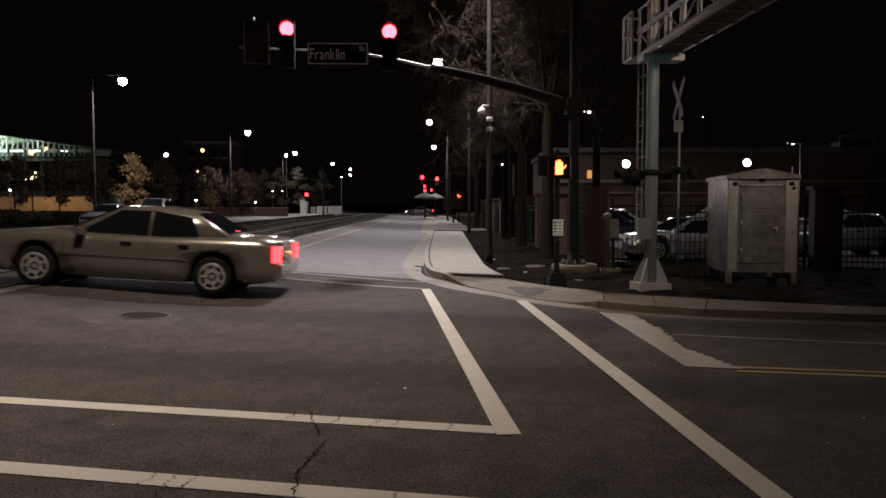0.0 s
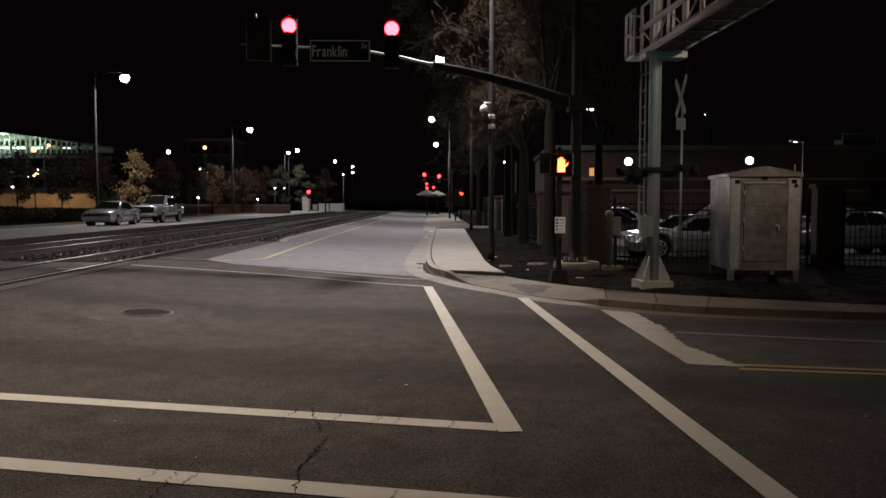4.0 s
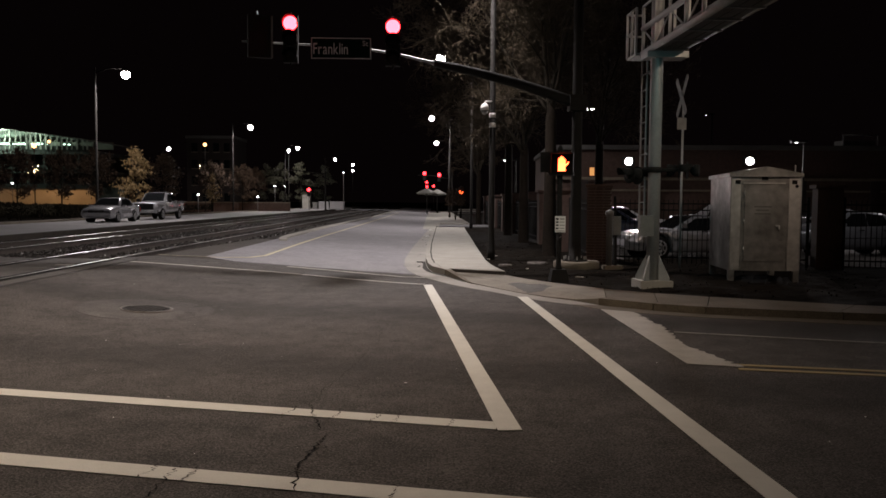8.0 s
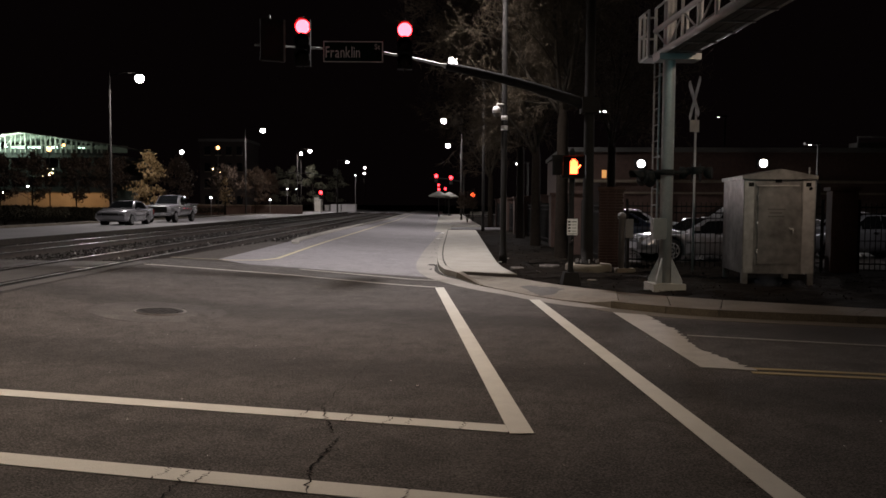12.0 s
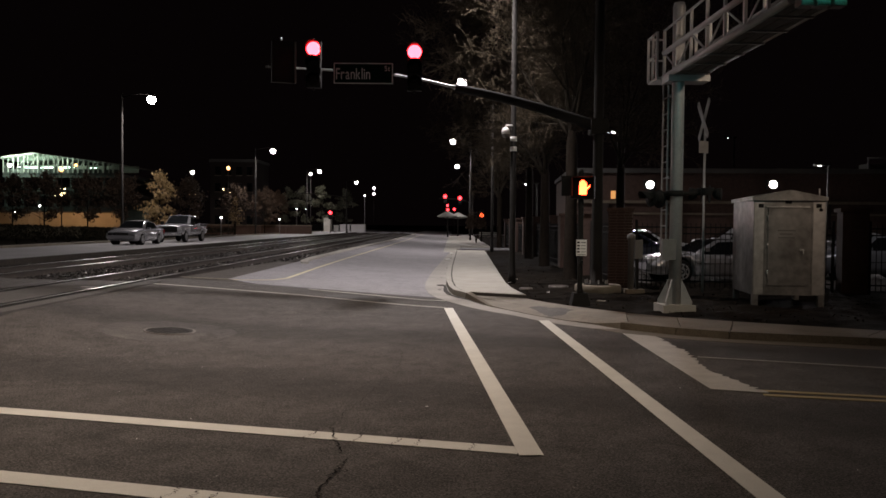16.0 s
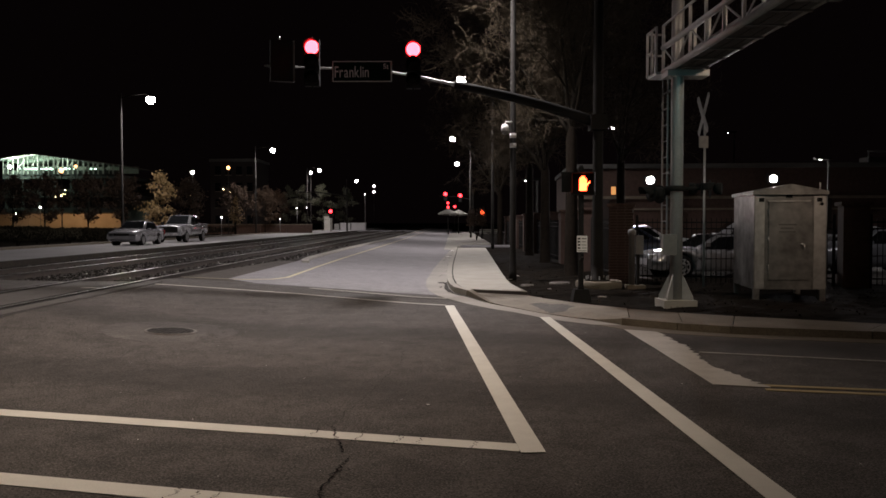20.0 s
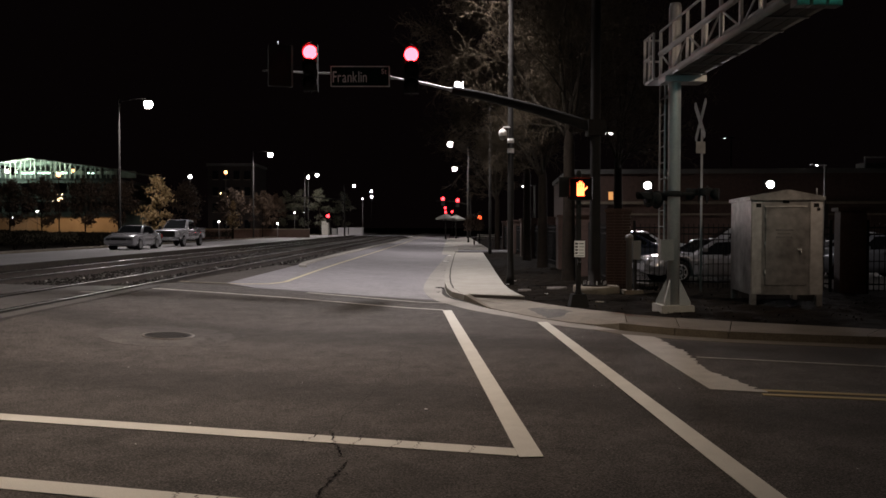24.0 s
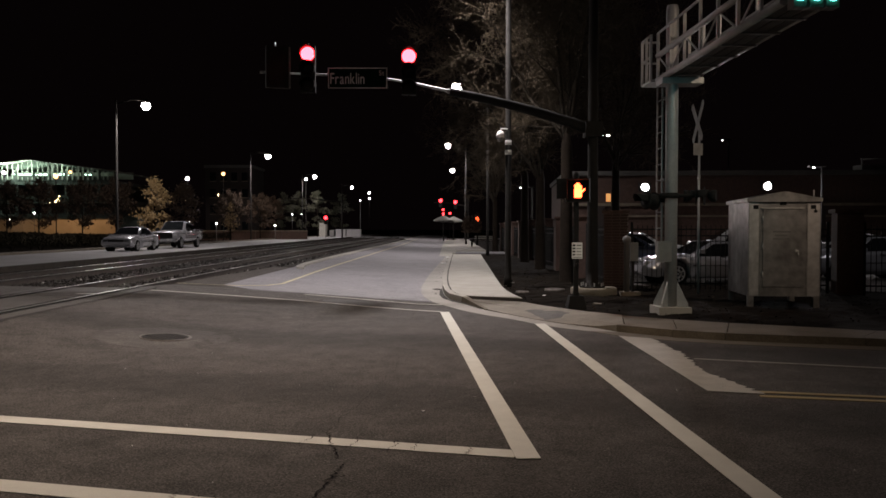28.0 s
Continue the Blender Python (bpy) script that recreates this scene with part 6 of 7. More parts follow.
def shrub(m, label, seed, w, h, material, n=420):
    rnd = random.Random(seed)
    e = thing("shrub", m, label, "shrub", "clipped shrubs")
    bm = bmesh.new()
    for k in range(8):
        a = rnd.uniform(0, 6.3)
        tube(bm, (0, 0, -.05), (w * .3 * math.cos(a), w * .3 * math.sin(a), h * .75), .02, .006, 4, False)
    part("stemwork", bm, M_BARK, e)
    bm = bmesh.new()
    for k in range(n):
        a, b, r = rnd.uniform(0, 6.3), rnd.uniform(-.1, 1), rnd.uniform(.55, 1.05)
        c = Vector((w / 2 * r * math.cos(a) * math.sqrt(max(0, 1 - b * b * .6)), w / 2 * r * math.sin(a) * math.sqrt(max(0, 1 - b * b * .6)), max(.05, h * (.45 + .5 * b * r))))
        q = Euler([rnd.uniform(0, 6.3) for _ in range(3)]).to_matrix()
        s = rnd.uniform(.08, .2)
        vs = [bm.verts.new(c + q @ Vector(p) * s) for p in ((-.5, 0, 0), (0, -.3, .1), (.6, 0, 0), (0, .3, .1))]
        bm.faces.new(vs)
    part("foliage", bm, material, e)
    return e


M_LEAF_TAN = surf("autumn_leaves", (0.16, 0.10, 0.04), (0.30, 0.20, 0.09), 3, 0.7, bump=0)
M_LEAF_RED = surf("russet_leaves", (0.030, 0.017, 0.009), (0.070, 0.040, 0.021), 3, 0.8, bump=0)
M_HEDGE = surf("hedge_leaves", (0.012, 0.011, 0.007), (0.030, 0.025, 0.015), 3, 0.9, bump=0, spec=0.1)
M_LEAF_GREEN = surf("evergreen_leaves", (0.024, 0.025, 0.014), (0.062, 0.060, 0.036), 3, 0.6, bump=0)
# Lighter than the trunk bark: lamplight high in the crowns put into colour
M_LIMB = surf("lit_limb_bark", (0.014, 0.012, 0.0095), (0.046, 0.038, 0.029), 6, 0.92, bump=0.3, fine=30, spec=0.08)
M_TWIG = surf("twig_bark", (0.034, 0.026, 0.018), (0.085, 0.067, 0.046), 6, 0.92, bump=0, spec=0.08)
T1 = bare_tree(pose(3.75, 23.6, -.06), "bare street tree with many fine pale branches", 11, 12.5)
T2 = bare_tree(pose(3.9, 31.0, -.06, 0, 0, 120), "bare street tree by the iron fence", 23, 11.0)
for y, a, s in ((37.2, 40, T1), (57.5, 75, T2)):
    copy_thing(s, pose(3.95, y, -.06, 0, 0, a))
copy_thing(T1, pose(7.4, 33.5, -.06, 0, 0, 200))
leafy_tree(pose(-22.6, 62.5, .12), "small conical tree with dry tan leaves", 5, 5.6, 2.9, M_LEAF_TAN, 2800, .7, .24)
RED = leafy_tree(pose(-29.5, 72.0, .12), "young tree with dark russet leaves", 6, 6.1, 4.6, M_LEAF_RED, 2400, 1.6, .26)
for x, y, a in ((-33.0, 73, 30), (-36.0, 71, 80), (-40.5, 74, 130), (-46, 78, 200), (-25.5, 78, 100), (-24.5, 92, 20), (-22.8, 100, 70), (-23.0, 108, 160), (-43.5, 70, 300)):
    copy_thing(RED, pose(x, y, .12, 0, 0, a))
leafy_tree(pose(-19.3 - 3.5, 86, .12), "small pale tree with sparse leaves", 8, 4.2, 1.8, M_LEAF_TAN, 500, 1.3, .2)
GR = leafy_tree(pose(-21.5, 138, .12), "tall evergreen tree under a street lamp", 9, 8.4, 5.5, M_LEAF_GREEN, 1500, 1.2, .4)
for x, y, a in ((-25.5, 142, 60), (-19.0, 150, 130), (-29, 146, 220)):
    copy_thing(GR, pose(x, y, .12, 0, 0, a))
SH = shrub(pose(-23.5, 60.5, .12), "low dark clipped shrub on the verge", 3, 1.7, 1.2, M_HEDGE)
for i, (x, y) in enumerate(((-23.4, 66.5), (-23.4, 69.5), (-23.5, 74), (-23.3, 80), (-23.5, 86), (-25.5, 50.5), (-27.2, 50.2), (-26.3, 55.2), (-28.9, 50.5), (-30.8, 51.5), (-32.6, 52), (-29.5, 57), (-34.8, 60), (-36.5, 64), (-31.5, 66), (-40, 66))):
    copy_thing(SH, pose(x, y, .12, 0, 0, 47 * i))

# ---- beyond the railway: wall, lamps, parking deck, far junction ----
M_WALLTAN = surf("tan_rendered_wall", (0.40, 0.32, 0.22), (0.52, 0.42, 0.30), 0.7, 0.9, bump=0.2)
M_DARKCONC = surf("weathered_concrete", (0.05, 0.05, 0.046), (0.09, 0.09, 0.085), 0.4, 0.9, bump=0.2)
M_DARKBRICK = surf("sooty_brick", (0.012, 0.008, 0.007), (0.028, 0.019, 0.016), 4, 0.9, bump=0.3, fine=30)
M_TUBE = glow("green_white_tube", (0.55, 1.0, 0.82), 6)
M_SPARK = glow("warm_fairy_light", (1.0, 0.72, 0.38), 16)
M_PATHLIGHT = glow("path_light", (0.95, 0.97, 1.0), 16)
M_FLOOD = glow("flood_lamp", (0.95, 0.98, 1.0), 45)
M_WINDOW = glow("lit_window", (1.0, 0.48, 0.16), 0.5)


def build_garden_wall(x0, x1, y, h, mat):
    e = thing("garden_wall", pose(0, y, 0), "long low tan wall under warm lamps", "wall", "walls beyond the far road")
    n = int((x1 - x0) / 3.0)
    for i in range(n):
        a, b = x0 + (x1 - x0) * i / n, x0 + (x1 - x0) * (i + 1) / n
        bm = bmesh.new()
        box(bm, a + .02, b - .02, -.12, .12, -.1, h)
        bevel(bm, .02, 1)
        part("panel", bm, mat, e)
    bm = bmesh.new()
    box(bm, x0, x1, -.18, .18, h, h + .12)
    part("coping", bm, M_CONCRETE_DIRTY, e)


build_garden_wall(-52, -35.0, 86, 2.6, M_WALLTAN)
build_garden_wall(-34.5, -17.5, 104, 1.3, M_BRICK)


M_BOXGREEN = surf("green_box_paint", (0.04, 0.06, 0.045), (0.07, 0.09, 0.07), 2, 0.6, bump=0.05)


def utility_box():
    e = thing("utility_box", pose(-29.4, 75, .1), "dull green utility box on the verge", "utility box")
    bm = bmesh.new()
    box(bm, -1.15, 1.15, -.5, .5, 0, 2.7)
    bevel(bm, .05, 2)
    part("case", bm, M_BOXGREEN, e)
    for x in (-.5, .5):
        bm = bmesh.new()
        box(bm, x - .45, x + .45, -.52, -.5, .15, 2.5)
        part("door", bm, M_BOXGREEN, e)


utility_box()


def post_lamp(x, y, z, lens, sparkle=False, head=.23):
    e = thing("post_lamp", pose(x, y, .1), "post lamp with a glowing globe" + (" and fairy lights" if sparkle else ""), "lamp post", "post lamps")
    h = z - .1
    bm = bmesh.new()
    lathe(bm, [(.09, 0), (.09, .4), (.055, .5), (.045, h - .2)], 10)
    part("post", bm, M_BRONZE, e)
    bm = bmesh.new()
    lathe(bm, [(.08, -head), (head * .8, -head * .6), (head, 0), (head * .8, head * .55), (.05, head)], 14, pose(0, 0, h))
    part("globe", bm, lens, e, "glowing globe")
    if sparkle:
        rnd = random.Random(int(x * 10))
        for i in range(11):
            a = rnd.uniform(0, 6.3)
            r = rnd.uniform(.25, .75)
            bm = bmesh.new()
            lathe(bm, [(.015, -.06), (.056, 0), (.015, .06)], 6, pose(r * math.cos(a), .3 * math.sin(a), h * .66 + rnd.uniform(-.35, .4)))
            part("fairy_light", bm, M_SPARK, e)
        bm = bmesh.new()
        for s in (-1, 1):
            tube(bm, (0, 0, h * .6), (s * .7, 0, h * .68), .015, n=5)
        part("bracket", bm, M_GREYPAINT, e)


for x, y, z, lens, sp in ((-38.8, 80, 6.9, M_LAMPWARM, True), (-56, 120, 10.2, M_LAMPWARM, False), (-60.5, 110, 9.4, M_LAMPCOOL, False), (-33.5, 105, 8.3, M_LAMPCOOL, True),
                          (-27.4, 100, 8.55, M_LAMPWARM, True), (-22.1, 130, 9.8, M_LAMPCOOL, False), (-16.3, 181, 9.9, M_LAMPCOOL, False), (-16.4, 182, 8.65, M_LAMPCOOL, False)):
    post_lamp(x, y, z, lens, sp)
spot("warm_light", (-38.8, 81.2, 6.5), (-39.5, 87.0, 0.5), 900, (1.0, 0.66, 0.36), 130)
spot("warm_light", (-27.4, 101.2, 8.1), (-27.4, 105.0, 0.5), 200, (1.0, 0.6, 0.28), 130)
lamp("post_light", (-22.1, 131.4, 9.4), 1500, COOL)


def path_light(x, y, z):
    e = thing("path_light", pose(x, y, .1), "short post with a small white light", "path light", "path lights")
    bm = bmesh.new()
    tube(bm, (0, 0, 0), (0, 0, z - .1), .03, n=8)
    part("post", bm, M_GREYPAINT, e)
    bm = bmesh.new()
    lathe(bm, [(.04, -.08), (.09, -.03), (.09, .04), (.03, .07)], 12, pose(0, 0, z))
    part("head", bm, M_PATHLIGHT, e)


for x, y, z in ((-41, 80, 3.1), (-44.5, 82, 2.5), (-21.8, 77, 2.05), (-20.9, 100, 2.0), (-24.0, 128, 3.9), (-22.4, 128, 3.9), (-13.2, 130, 6.2)):
    path_light(x, y, z)


def build_deck():
    """A parking deck: dark storeys and a lit top floor behind mullions, under a pitched canopy."""
    e = thing("parking_deck", pose(-73.5, 152, 0), "concrete parking deck with a green-lit top floor", "building")
    w, d, ridge = 23, 22, -4.4
    for k in range(3):
        bm = bmesh.new()
        box(bm, -w / 2, w / 2, 0, d, k * 3.6 + 2.9, k * 3.6 + 3.6)
        part("floor_slab", bm, M_DARKCONC, e)
        bm = bmesh.new()
        box(bm, -w / 2, w / 2, d - .3, d, k * 3.6, k * 3.6 + 2.9)
        part("back_wall", bm, M_DARKCONC, e)
        bm = bmesh.new()
        box(bm, -w / 2, w / 2, -.1, .1, k * 3.6 + 3.6, k * 3.6 + 4.5)
        part("parapet", bm, M_DARKCONC, e)
    for i in range(8):
        x = -w / 2 + .4 + (w - .8) * i / 7
        bm = bmesh.new()
        box(bm, x - .22, x + .22, .2, .7, 0, 13.0)
        part("column", bm, M_DARKCONC, e)
    for x0, z0, x1, z1 in ((-w / 2 - .4, 13.55, ridge, 14.6), (ridge, 14.6, w / 2 + .4, 12.45)):
        bm = bmesh.new()
        a = [(x0, z0), (x1, z1), (x1, z1 + .18), (x0, z0 + .18)]
        lo = [bm.verts.new((x, -2.8, z)) for x, z in a]
        hi = [bm.verts.new((x, d, z)) for x, z in a]
        bm.faces.new(lo)
        bm.faces.new(hi[::-1])
        for i in range(4):
            bm.faces.new((lo[i], hi[i], hi[(i + 1) % 4], lo[(i + 1) % 4]))
        part("canopy", bm, M_CONCRETE, e)
    bm = bmesh.new()
    box(bm, -w / 2, w / 2, 8.0, 8.3, 11.6, 13.0)
    part("back_wall", bm, M_CONCRETE, e)
    rnd = random.Random(14)
    for x in (-10.2, -9.0, -7.6, -6.4, -5.0, -3.0, -1.2, 3.2):
        bm = bmesh.new()
        box(bm, x - .5, x + .5, 5.0 + rnd.uniform(-1, 1), 5.2 + rnd.uniform(1, 2), 12.35, 12.47)
        part("light_tube", bm, M_TUBE, e, "glowing greenish tube")
    # roof struts, and the uneven mullions of the front
    for i in range(9):
        x = -11 + 2.4 * i
        top = 13.6 + (x + 11.9) * .14 if x < ridge else 14.6 - (x - ridge) * .132
        bm = bmesh.new()
        tube(bm, (x, -.3, 11.9), (x + rnd.uniform(.8, 2.0), -.3, top - .1), .06, n=6)
        part("brace", bm, M_CONCRETE, e)
    for i in range(24):
        x = -11.2 + .96 * i + rnd.uniform(-.12, .12)
        top = 13.6 + (x + 11.9) * .14 if x < ridge else 14.6 - (x - ridge) * .132
        r = rnd.uniform(.03, .09) if x < -4 else rnd.uniform(.06, .18)
        bm = bmesh.new()
        box(bm, x - r, x + r, -.35, -.15, 11.0, top)
        part("mullion", bm, M_CONCRETE, e)


build_deck()
for x, watts in ((-82.0, 1150), (-78.5, 650), (-72.5, 260), (-66.5, 35)):
    lamp("deck_light", (x, 150.0, 13.1), watts, (0.62, 1.0, 0.85))


def far_signal(x, y, z, lens=.2, name="traffic_signal", mat=None, post=False):
    e = thing(name, pose(x, y, z), "distant traffic signal showing red", "traffic signal", "distant signals")
    bm = bmesh.new()
    box(bm, -.25, .25, .02, .3, -1.0, .28)
    bevel(bm, .03, 1)
    part("housing", bm, M_BLACK, e)
    bm = bmesh.new()
    lathe(bm, [(lens, 0), (lens * .8, .05), (.02, .08)], 16, pose(0, 0, 0, 90, 0, 0))
    part("lens", bm, mat or M_REDFAR, e, "glowing red lens")
    if post:
        bm = bmesh.new()
        tube(bm, (0, .2, .1), (0, .2, -z), .06, n=8)
        part("post", bm, M_BRONZE, e)


def far_mast(px, y, top, x_end, label, z_pole=6.6):
    e = thing("signal_mast", pose(px, y, 0.05), label, "traffic light pole")
    bm = bmesh.new()
    lathe(bm, [(.16, 0), (.13, .5), (.09, z_pole)], 10)
    part("pole", bm, M_BRONZE, e)
    bm = bmesh.new()
    pipe(bm, [(0, 0, top - .6), ((x_end - px) * .5, 0, top - .1), (x_end - px, 0, top)], [.1, .08, .05], 8)
    part("arm", bm, M_BRONZE, e)


far_mast(4.2, 121, 5.6, -1.0, "distant signal mast with an arm over the road")
for x, z in ((0.0, 5.95), (2.25, 5.72)):
    far_signal(x, 120.85, z, .27)
for x, y, z, l in ((0.45, 150, 5.3, .22), (0.5, 150, 4.5, .22), (1.75, 150, 4.6, .22)):
    far_signal(x, y, z, l, post=True)
far_signal(3.35, 72, 2.5, .16, "pedestrian_signal", M_HANDLENS, True)
far_mast(-14.8, 119, 6.2, -23.5, "distant signal mast beyond the far road")
far_signal(-17.2, 118.5, 3.3, .26, post=True)


def canopy(x, y, label):
    e = thing("canopy", pose(x, y, .1), label, "canopy")
    bm = bmesh.new()
    n, R = 10, 1.3
    c = bm.verts.new((0, 0, 3.25))
    ring = [bm.verts.new((R * math.cos(6.2832 * i / n), R * math.sin(6.2832 * i / n), 2.6 + .05 * (i % 2))) for i in range(n)]
    low = [bm.verts.new((v.co.x, v.co.y, v.co.z - .12)) for v in ring]
    for i in range(n):
        bm.faces.new((c, ring[i], ring[(i + 1) % n]))
        bm.faces.new((ring[i], low[i], low[(i + 1) % n], ring[(i + 1) % n]))
    part("roof", bm, M_CONCRETE, e, "pale pitched roof")
    bm = bmesh.new()
    tube(bm, (0, 0, 0), (0, 0, 3.2), .09, .07, 10)
    part("post", bm, M_BRONZE, e)
    for i in range(n):
        bm = bmesh.new()
        tube(bm, (0, 0, 2.35), (R * .95 * math.cos(6.2832 * i / n), R * .95 * math.sin(6.2832 * i / n), 2.5), .025, n=5)
        part("rib", bm, M_GREYPAINT, e)


canopy(0.35, 100, "pale pitched shelter roof on a post by the road")
canopy(1.75, 107, "pale pitched shelter roof on a post by the road")
# Point light without a fitting, added to brighten the two pale roofs
lamp("roof_fill_light", (1.3, 101, 4.2), 130, COOL, .15)


def build_planter():
    """Bushy planting bed on the pavement, farther along the road."""
    shrub(pose(2.6, 66, .1), "dense dark bush at the pavement edge", 31, 1.7, 2.9, M_LEAF_RED, 900)
    e = thing("bench", pose(4.1, 74, .1), "pale slatted bench on the pavement", "bench")
    for k in range(4):
        bm = bmesh.new()
        box(bm, -.9, .9, .1 * k, .1 * k + .08, .43, .46)
        part("slat", bm, M_CONCRETE, e)
    for k in range(2):
        bm = bmesh.new()
        box(bm, -.9, .9, .40, .43, .58 + .16 * k, .70 + .16 * k)
        part("back_slat", bm, M_CONCRETE, e)
    for x in (-.75, .75):
        bm = bmesh.new()
        box(bm, x - .04, x + .04, .02, .40, 0, .43)
        part("leg", bm, M_BLACK, e)


build_planter()
paving("pavement_far", [(0.77, 52.5), (7.0, 52.5), (7.0, 56), (1.0, 56)], M_ASPHALT_LIGHT, .0, .2, label="concrete driveway across the pavement", category="pavement")
paving("pavement_far", [(1.1, 56.01), (3.2, 56.01), (4.0, 118), (2.4, 118)], M_CONCRETE, .1, .3, label="concrete pavement farther along the road", category="pavement")


def white_box(x, y, w, h, label, mat):
    e = thing("storage_box", pose(x, y, .1), label, "box", "storage boxes")
    bm = bmesh.new()
    box(bm, -w / 2, w / 2, -.6, .6, 0, h)
    bevel(bm, .04, 2)
    part("case", bm, mat, e)
    bm = bmesh.new()
    box(bm, -w / 2 - .04, w / 2 + .04, -.64, .64, h, h + .08)
    part("lid", bm, mat, e)


white_box(-20.3, 137.2, 1.3, 2.5, "tall pale utility cabinet beside the far road", M_CONCRETE)
white_box(-17.4, 138, 1.7, 1.4, "pale storage box beside the far road", M_LEFT_ROAD)
white_box(-15.1, 138, 2.5, 1.4, "wide pale storage box beside the far road", M_LEFT_ROAD)
white_box(-18.9, 138, .8, 1.25, "grey storage box beside the far road", M_GREYPAINT)


# ---- brick warehouse behind the car park ----
def build_warehouse():
    e = thing("brick_warehouse", pose(8.0, 50.0, 0, 0, 0, -4), "long low dark brick warehouse with wall lamps", "building")
    L, H, D = 64, 4.95, 14
    bm = bmesh.new()
    box(bm, 0, L, 0, D, -.1, H)
    part("wall", bm, M_BRICK, e)
    bm = bmesh.new()
    box(bm, -.15, L + .15, -.15, D, H, H + .28)
    part("roof", bm, M_DARKCONC, e)
    bm = bmesh.new()
    box(bm, -.05, L, -.14, 0, 3.05, 3.22)
    part("ledge", bm, M_CONCRETE_DIRTY, e, "pale stone ledge")
    for i in range(14):
        x = 2 + 4.5 * i
        bm = bmesh.new()
        box(bm, x - .3, x + .3, -.12, 0, 0, 3.05)
        part("pilaster", bm, M_DARKBRICK, e)
    bm = bmesh.new()
    box(bm, -.05, L, -.10, 0, 2.35, 2.47)
    part("ledge", bm, M_CONCRETE_DIRTY, e, "pale stone ledge")
    bm = bmesh.new()
    box(bm, 2.42, 2.70, -.05, .02, 3.32, 3.82)
    part("lit_window", bm, M_WINDOW, e, "small window glowing amber")


build_warehouse()


def wall_lamp(x, y, z):
    e = thing("wall_lamp", pose(x, y, z), "bright white flood lamp on a wall bracket", "flood lamp", "flood lamps")
    bm = bmesh.new()
    box(bm, -.12, .12, .1, .7, -.06, .06)
    part("bracket", bm, M_BLACK, e)
    bm = bmesh.new()
    box(bm, -.36, .36, -.12, .14, -.24, .30)
    bevel(bm, .04, 2)
    part("case", bm, M_BLACK, e)
    bm = bmesh.new()
    lathe(bm, [(.23, 0), (.21, .04), (.05, .07)], 20, pose(0, -.115, .02, 90, 0, 0))
    part("lens", bm, M_FLOOD, e, "glaring white lens")


for x, y, z in ((12.6, 48.9, 4.15), (19.95, 48.4, 4.2)):
    wall_lamp(x, y, z)
    spot("flood_light", (x, y - .4, z), (x - .6, y - 14, 0), 2200, COOL, 174, 0.3, 0.15)


def pole_light(x, y, z, label, size=.3):
    e = thing("pole_light", pose(x, y, -.05), label, "pole light", "far pole lights")
    bm = bmesh.new()
    tube(bm, (.5, .3, 0), (.5, .3, z + .1), .06, n=8)
    part("pole", bm, M_BLACK, e)
    bm = bmesh.new()
    box(bm, -.35, .6, .05, .35, z + .1, z + .2)
    part("head", bm, M_BLACK, e)
    bm = bmesh.new()
    box(bm, -size, size, .3 - size, .3, z + .1 - size * .3, z + .1)
    bevel(bm, .03, 1)
    part("lens", bm, M_PATHLIGHT, e)


pole_light(12.7, 60.5, 8.75, "tall dark pole with a flat white light")
pole_light(22.05, 46.5, 5.2, "dark pole with a flat white light before the warehouse", .07)
pole_light(21.4, 60, 8.3, "far dark pole with a tiny light", .045)
# Pole and light out of view, added to brighten the cars behind the fence
pole_light(23.0, 31.0, 8.0, "unseen pole light added to light the car park")
spot("added_lot_light", (22.9, 31.1, 7.9), (17.0, 28.0, 0), 700, COOL, 140)
pole_light(4.9, 46.5, 4.0, "short pole with a white light fitting", .2)


def hedge(x0, x1, y, h, seed):
    """A trimmed hedge of leaf tufts on stems."""
    rnd = random.Random(seed)
    e = thing("hedge", pose(x0, y, .1), "long dark clipped hedge on the verge", "hedge", "hedges")
    L = x1 - x0
    bm = bmesh.new()
    k = .2
    while k < L:
        tube(bm, (k, 0, -.05), (k + rnd.uniform(-.1, .1), rnd.uniform(-.2, .2), h * .8), .02, .008, 4, False)
        k += .5
    part("stemwork", bm, M_BARK, e)
    bm = bmesh.new()
    for i in range(int(L * 800)):
        f = rnd.random()
        c = Vector((rnd.uniform(0, L), rnd.choice((-.38, .38, rnd.uniform(-.38, .38))) + rnd.gauss(0, .06), h * f ** .7 + rnd.gauss(0, .05)))
        q = Euler([rnd.uniform(0, 6.3) for _ in range(3)]).to_matrix()
        s = rnd.uniform(.16, .34)
        bm.faces.new([bm.verts.new(c + q @ Vector(p) * s) for p in ((-.5, 0, 0), (0, -.3, .1), (.6, 0, 0), (0, .3, .1))])
    part("foliage", bm, M_HEDGE, e)


hedge(-52, -33.5, 66.5, 1.15, 41)
hedge(-33.0, -27.0, 66.5, 1.0, 42)


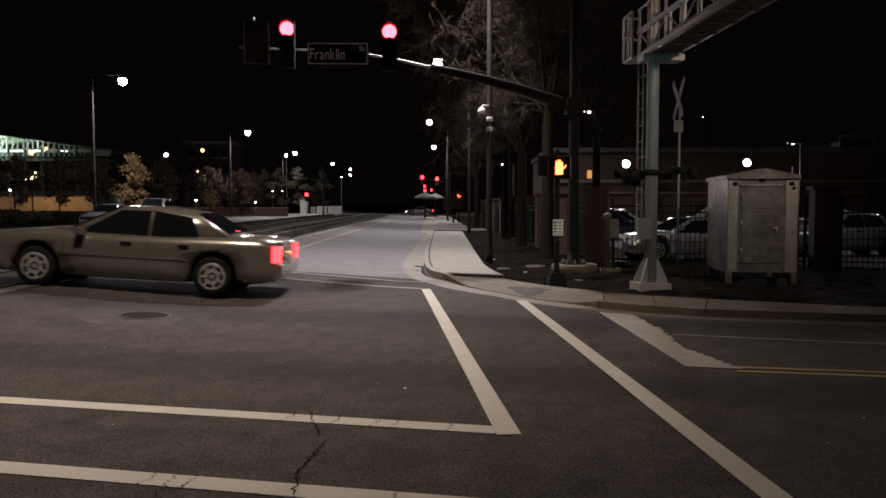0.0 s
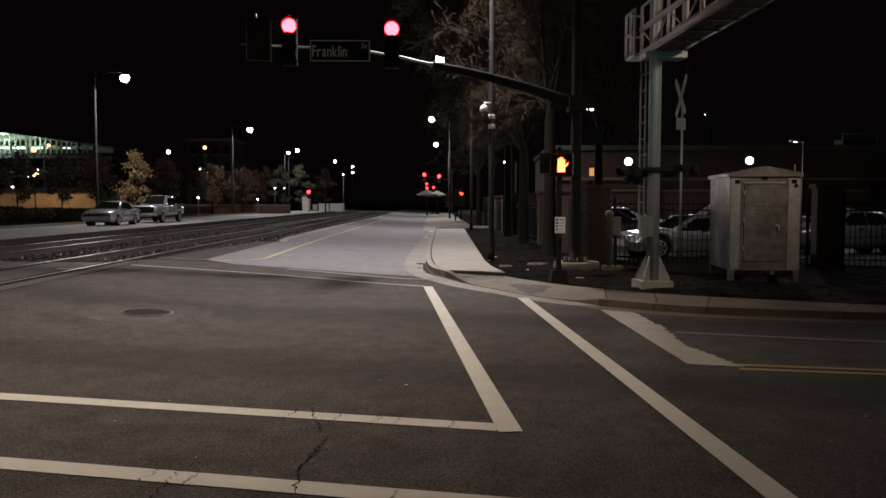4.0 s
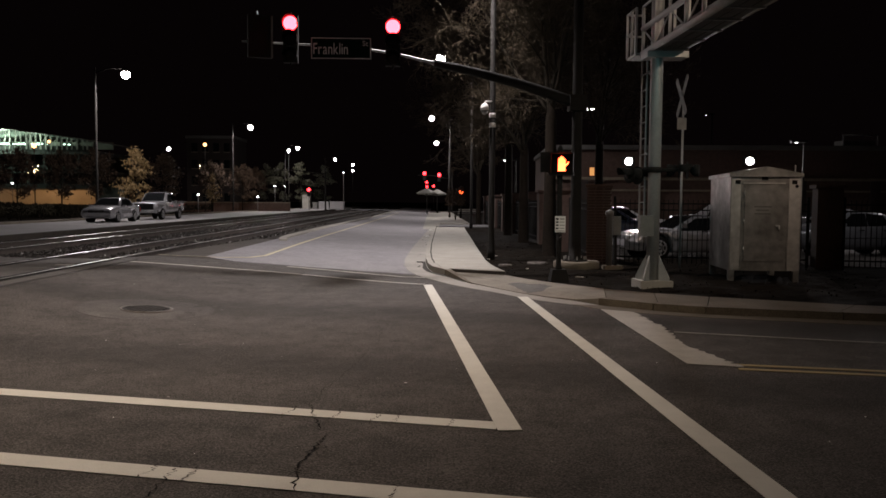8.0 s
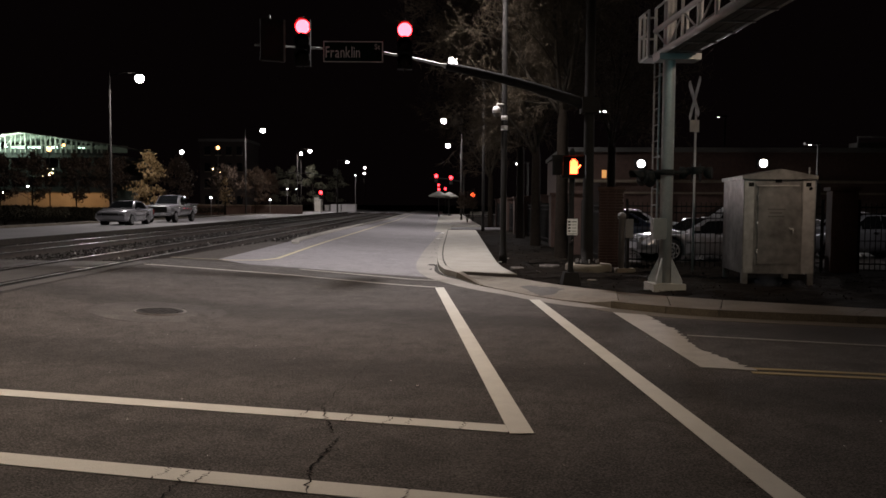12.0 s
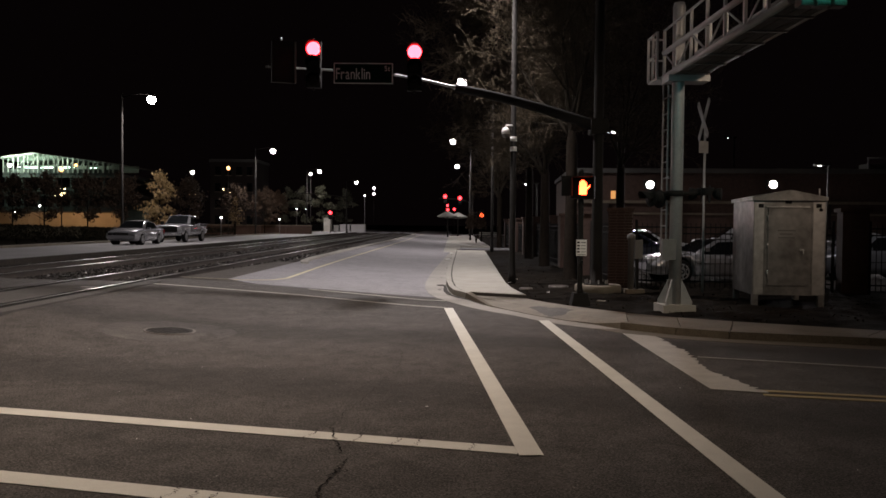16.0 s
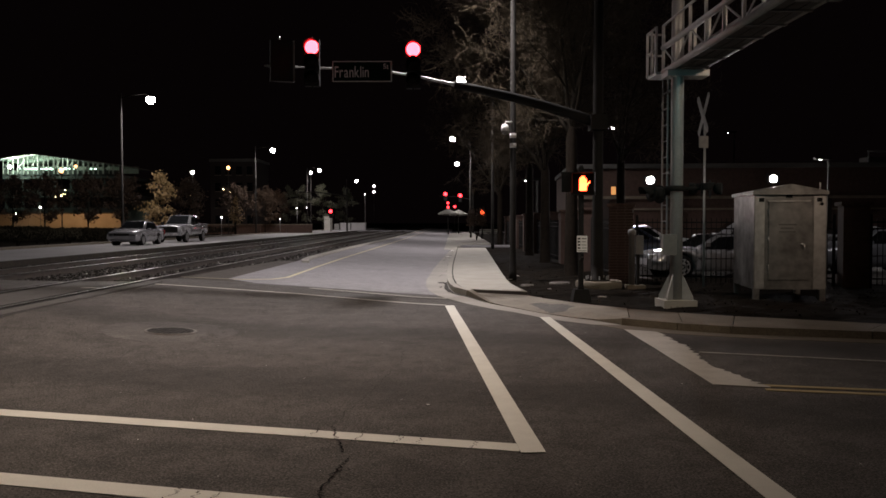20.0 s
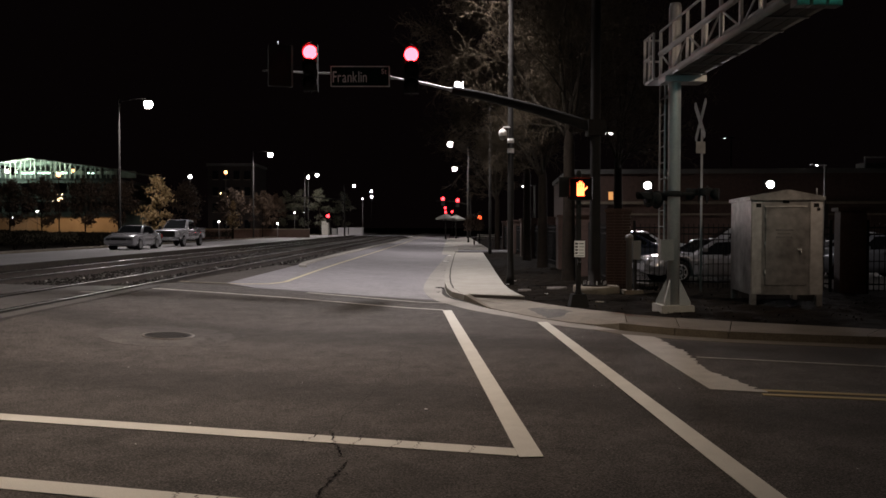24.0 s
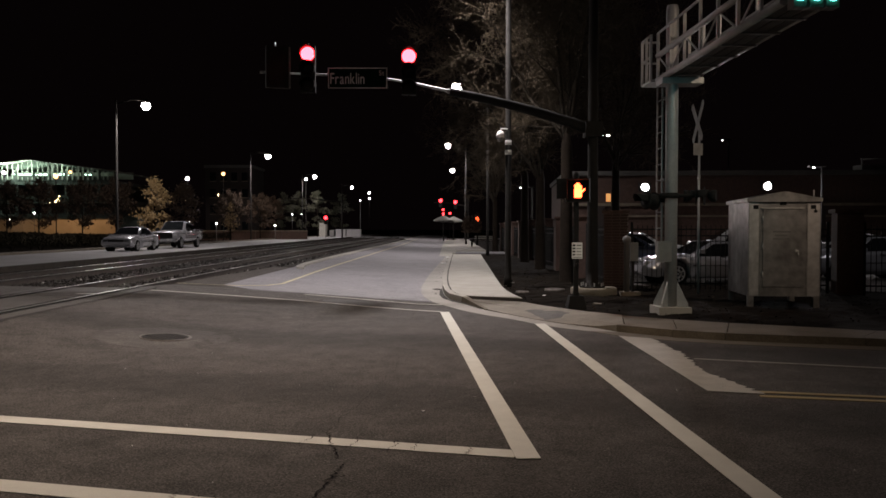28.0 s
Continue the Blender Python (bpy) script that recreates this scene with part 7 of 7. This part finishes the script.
def office_block():
    e = thing("office_block", pose(-44.5, 150, 0), "dim flat-roofed brick building far behind the trees", "building")
    bm = bmesh.new()
    box(bm, 0, 8.8, 0, 10, 0, 13.2)
    part("wall", bm, M_DARKBRICK, e)
    bm = bmesh.new()
    box(bm, -.2, 9.0, -.2, 10.2, 13.2, 13.7)
    part("roof", bm, M_DARKCONC, e)
    for r in range(4):
        for c in range(4):
            x, z = .9 + c * 2.0, 1.4 + r * 3.1
            bm = bmesh.new()
            box(bm, x, x + 1.1, -.05, .02, z, z + 1.6)
            w = part("window", bm, M_CARGLASS, e)
            bm = bmesh.new()
            box(bm, x - .08, x + 1.18, -.12, 0, z - .14, z - .01)
            part("sill", bm, M_CONCRETE_DIRTY, w)


office_block()


def roof_unit(x, y, z):
    e = thing("roof_unit", pose(x, y, z), "pale frame of a unit on the warehouse roof", "roof unit")
    bm = bmesh.new()
    box(bm, -1.0, 1.0, -.6, .6, 0, .45)
    part("case", bm, M_GREYPAINT, e)
    for s in (-1, 1):
        bm = bmesh.new()
        tube(bm, (s * 1.1, -.7, 0), (s * 1.1, -.7, .8), .05, n=8)
        part("post", bm, M_GALV, e)
    bm = bmesh.new()
    tube(bm, (-1.15, -.7, .78), (1.15, -.7, .78), .05, n=8)
    part("rail", bm, M_GALV, e)


roof_unit(27.5, 50.3, 5.2)


def motions():
    """The saloon drives off along the cross street, its wheels rolling."""
    way, x, y, step = [], -4.945, 14.19, 0.25
    for i in range(1200):
        turn = radians(13.6) * min(1.0, max(0.0, (i * step - 8.0) / 14.0))
        way.append((x, y, turn))
        x -= math.cos(turn) * step
        y += math.sin(turn) * step

    def at(t):
        d = 8.45 * t
        i = int(d / step)
        k = d / step - i
        (x0, y0, a), (x1, y1, b) = way[i], way[i + 1]
        px, py, a = x0 + (x1 - x0) * k, y0 + (y1 - y0) * k, a + (b - a) * k
        f = lift(px - 1.52 * math.cos(a), py + 1.52 * math.sin(a))
        r = lift(px + 1.41 * math.cos(a), py - 1.41 * math.sin(a))
        return d, pose(px, py, (f + r) / 2 + 0.008, 0, -math.degrees(math.atan2(f - r, 2.93)), 180 - math.degrees(a))
    steps = [i * 0.1 for i in range(15)] + [1.5 + 0.5 * i for i in range(54)]
    walk(passing_car, [(t, at(t)[1]) for t in steps])
    wheels = [o for o in passing_car.children if o.name.startswith("wheel") and o.type == "EMPTY"]
    times = [i / 30 for i in range(0, 841)]
    for w in wheels:
        x, y, z = w.location
        walk(w, [(t, pose(x, y, z) @ Matrix.Rotation(at(t)[0] / 0.335, 4, "Y")) for t in times])

    def far(t):
        x = -0.4 - 11.7 * t
        return pose(x, 133, lift(x, 133) + .035, 0, 0, 180)
    walk(far_car, [(t, far(t)) for t in steps])
    for w in [o for o in far_car.children if o.name.startswith("wheel") and o.type == "EMPTY"]:
        x, y, z = w.location
        walk(w, [(t, pose(x, y, z) @ Matrix.Rotation(11.7 * t / 0.335, 4, "Y")) for t in times])


motions()
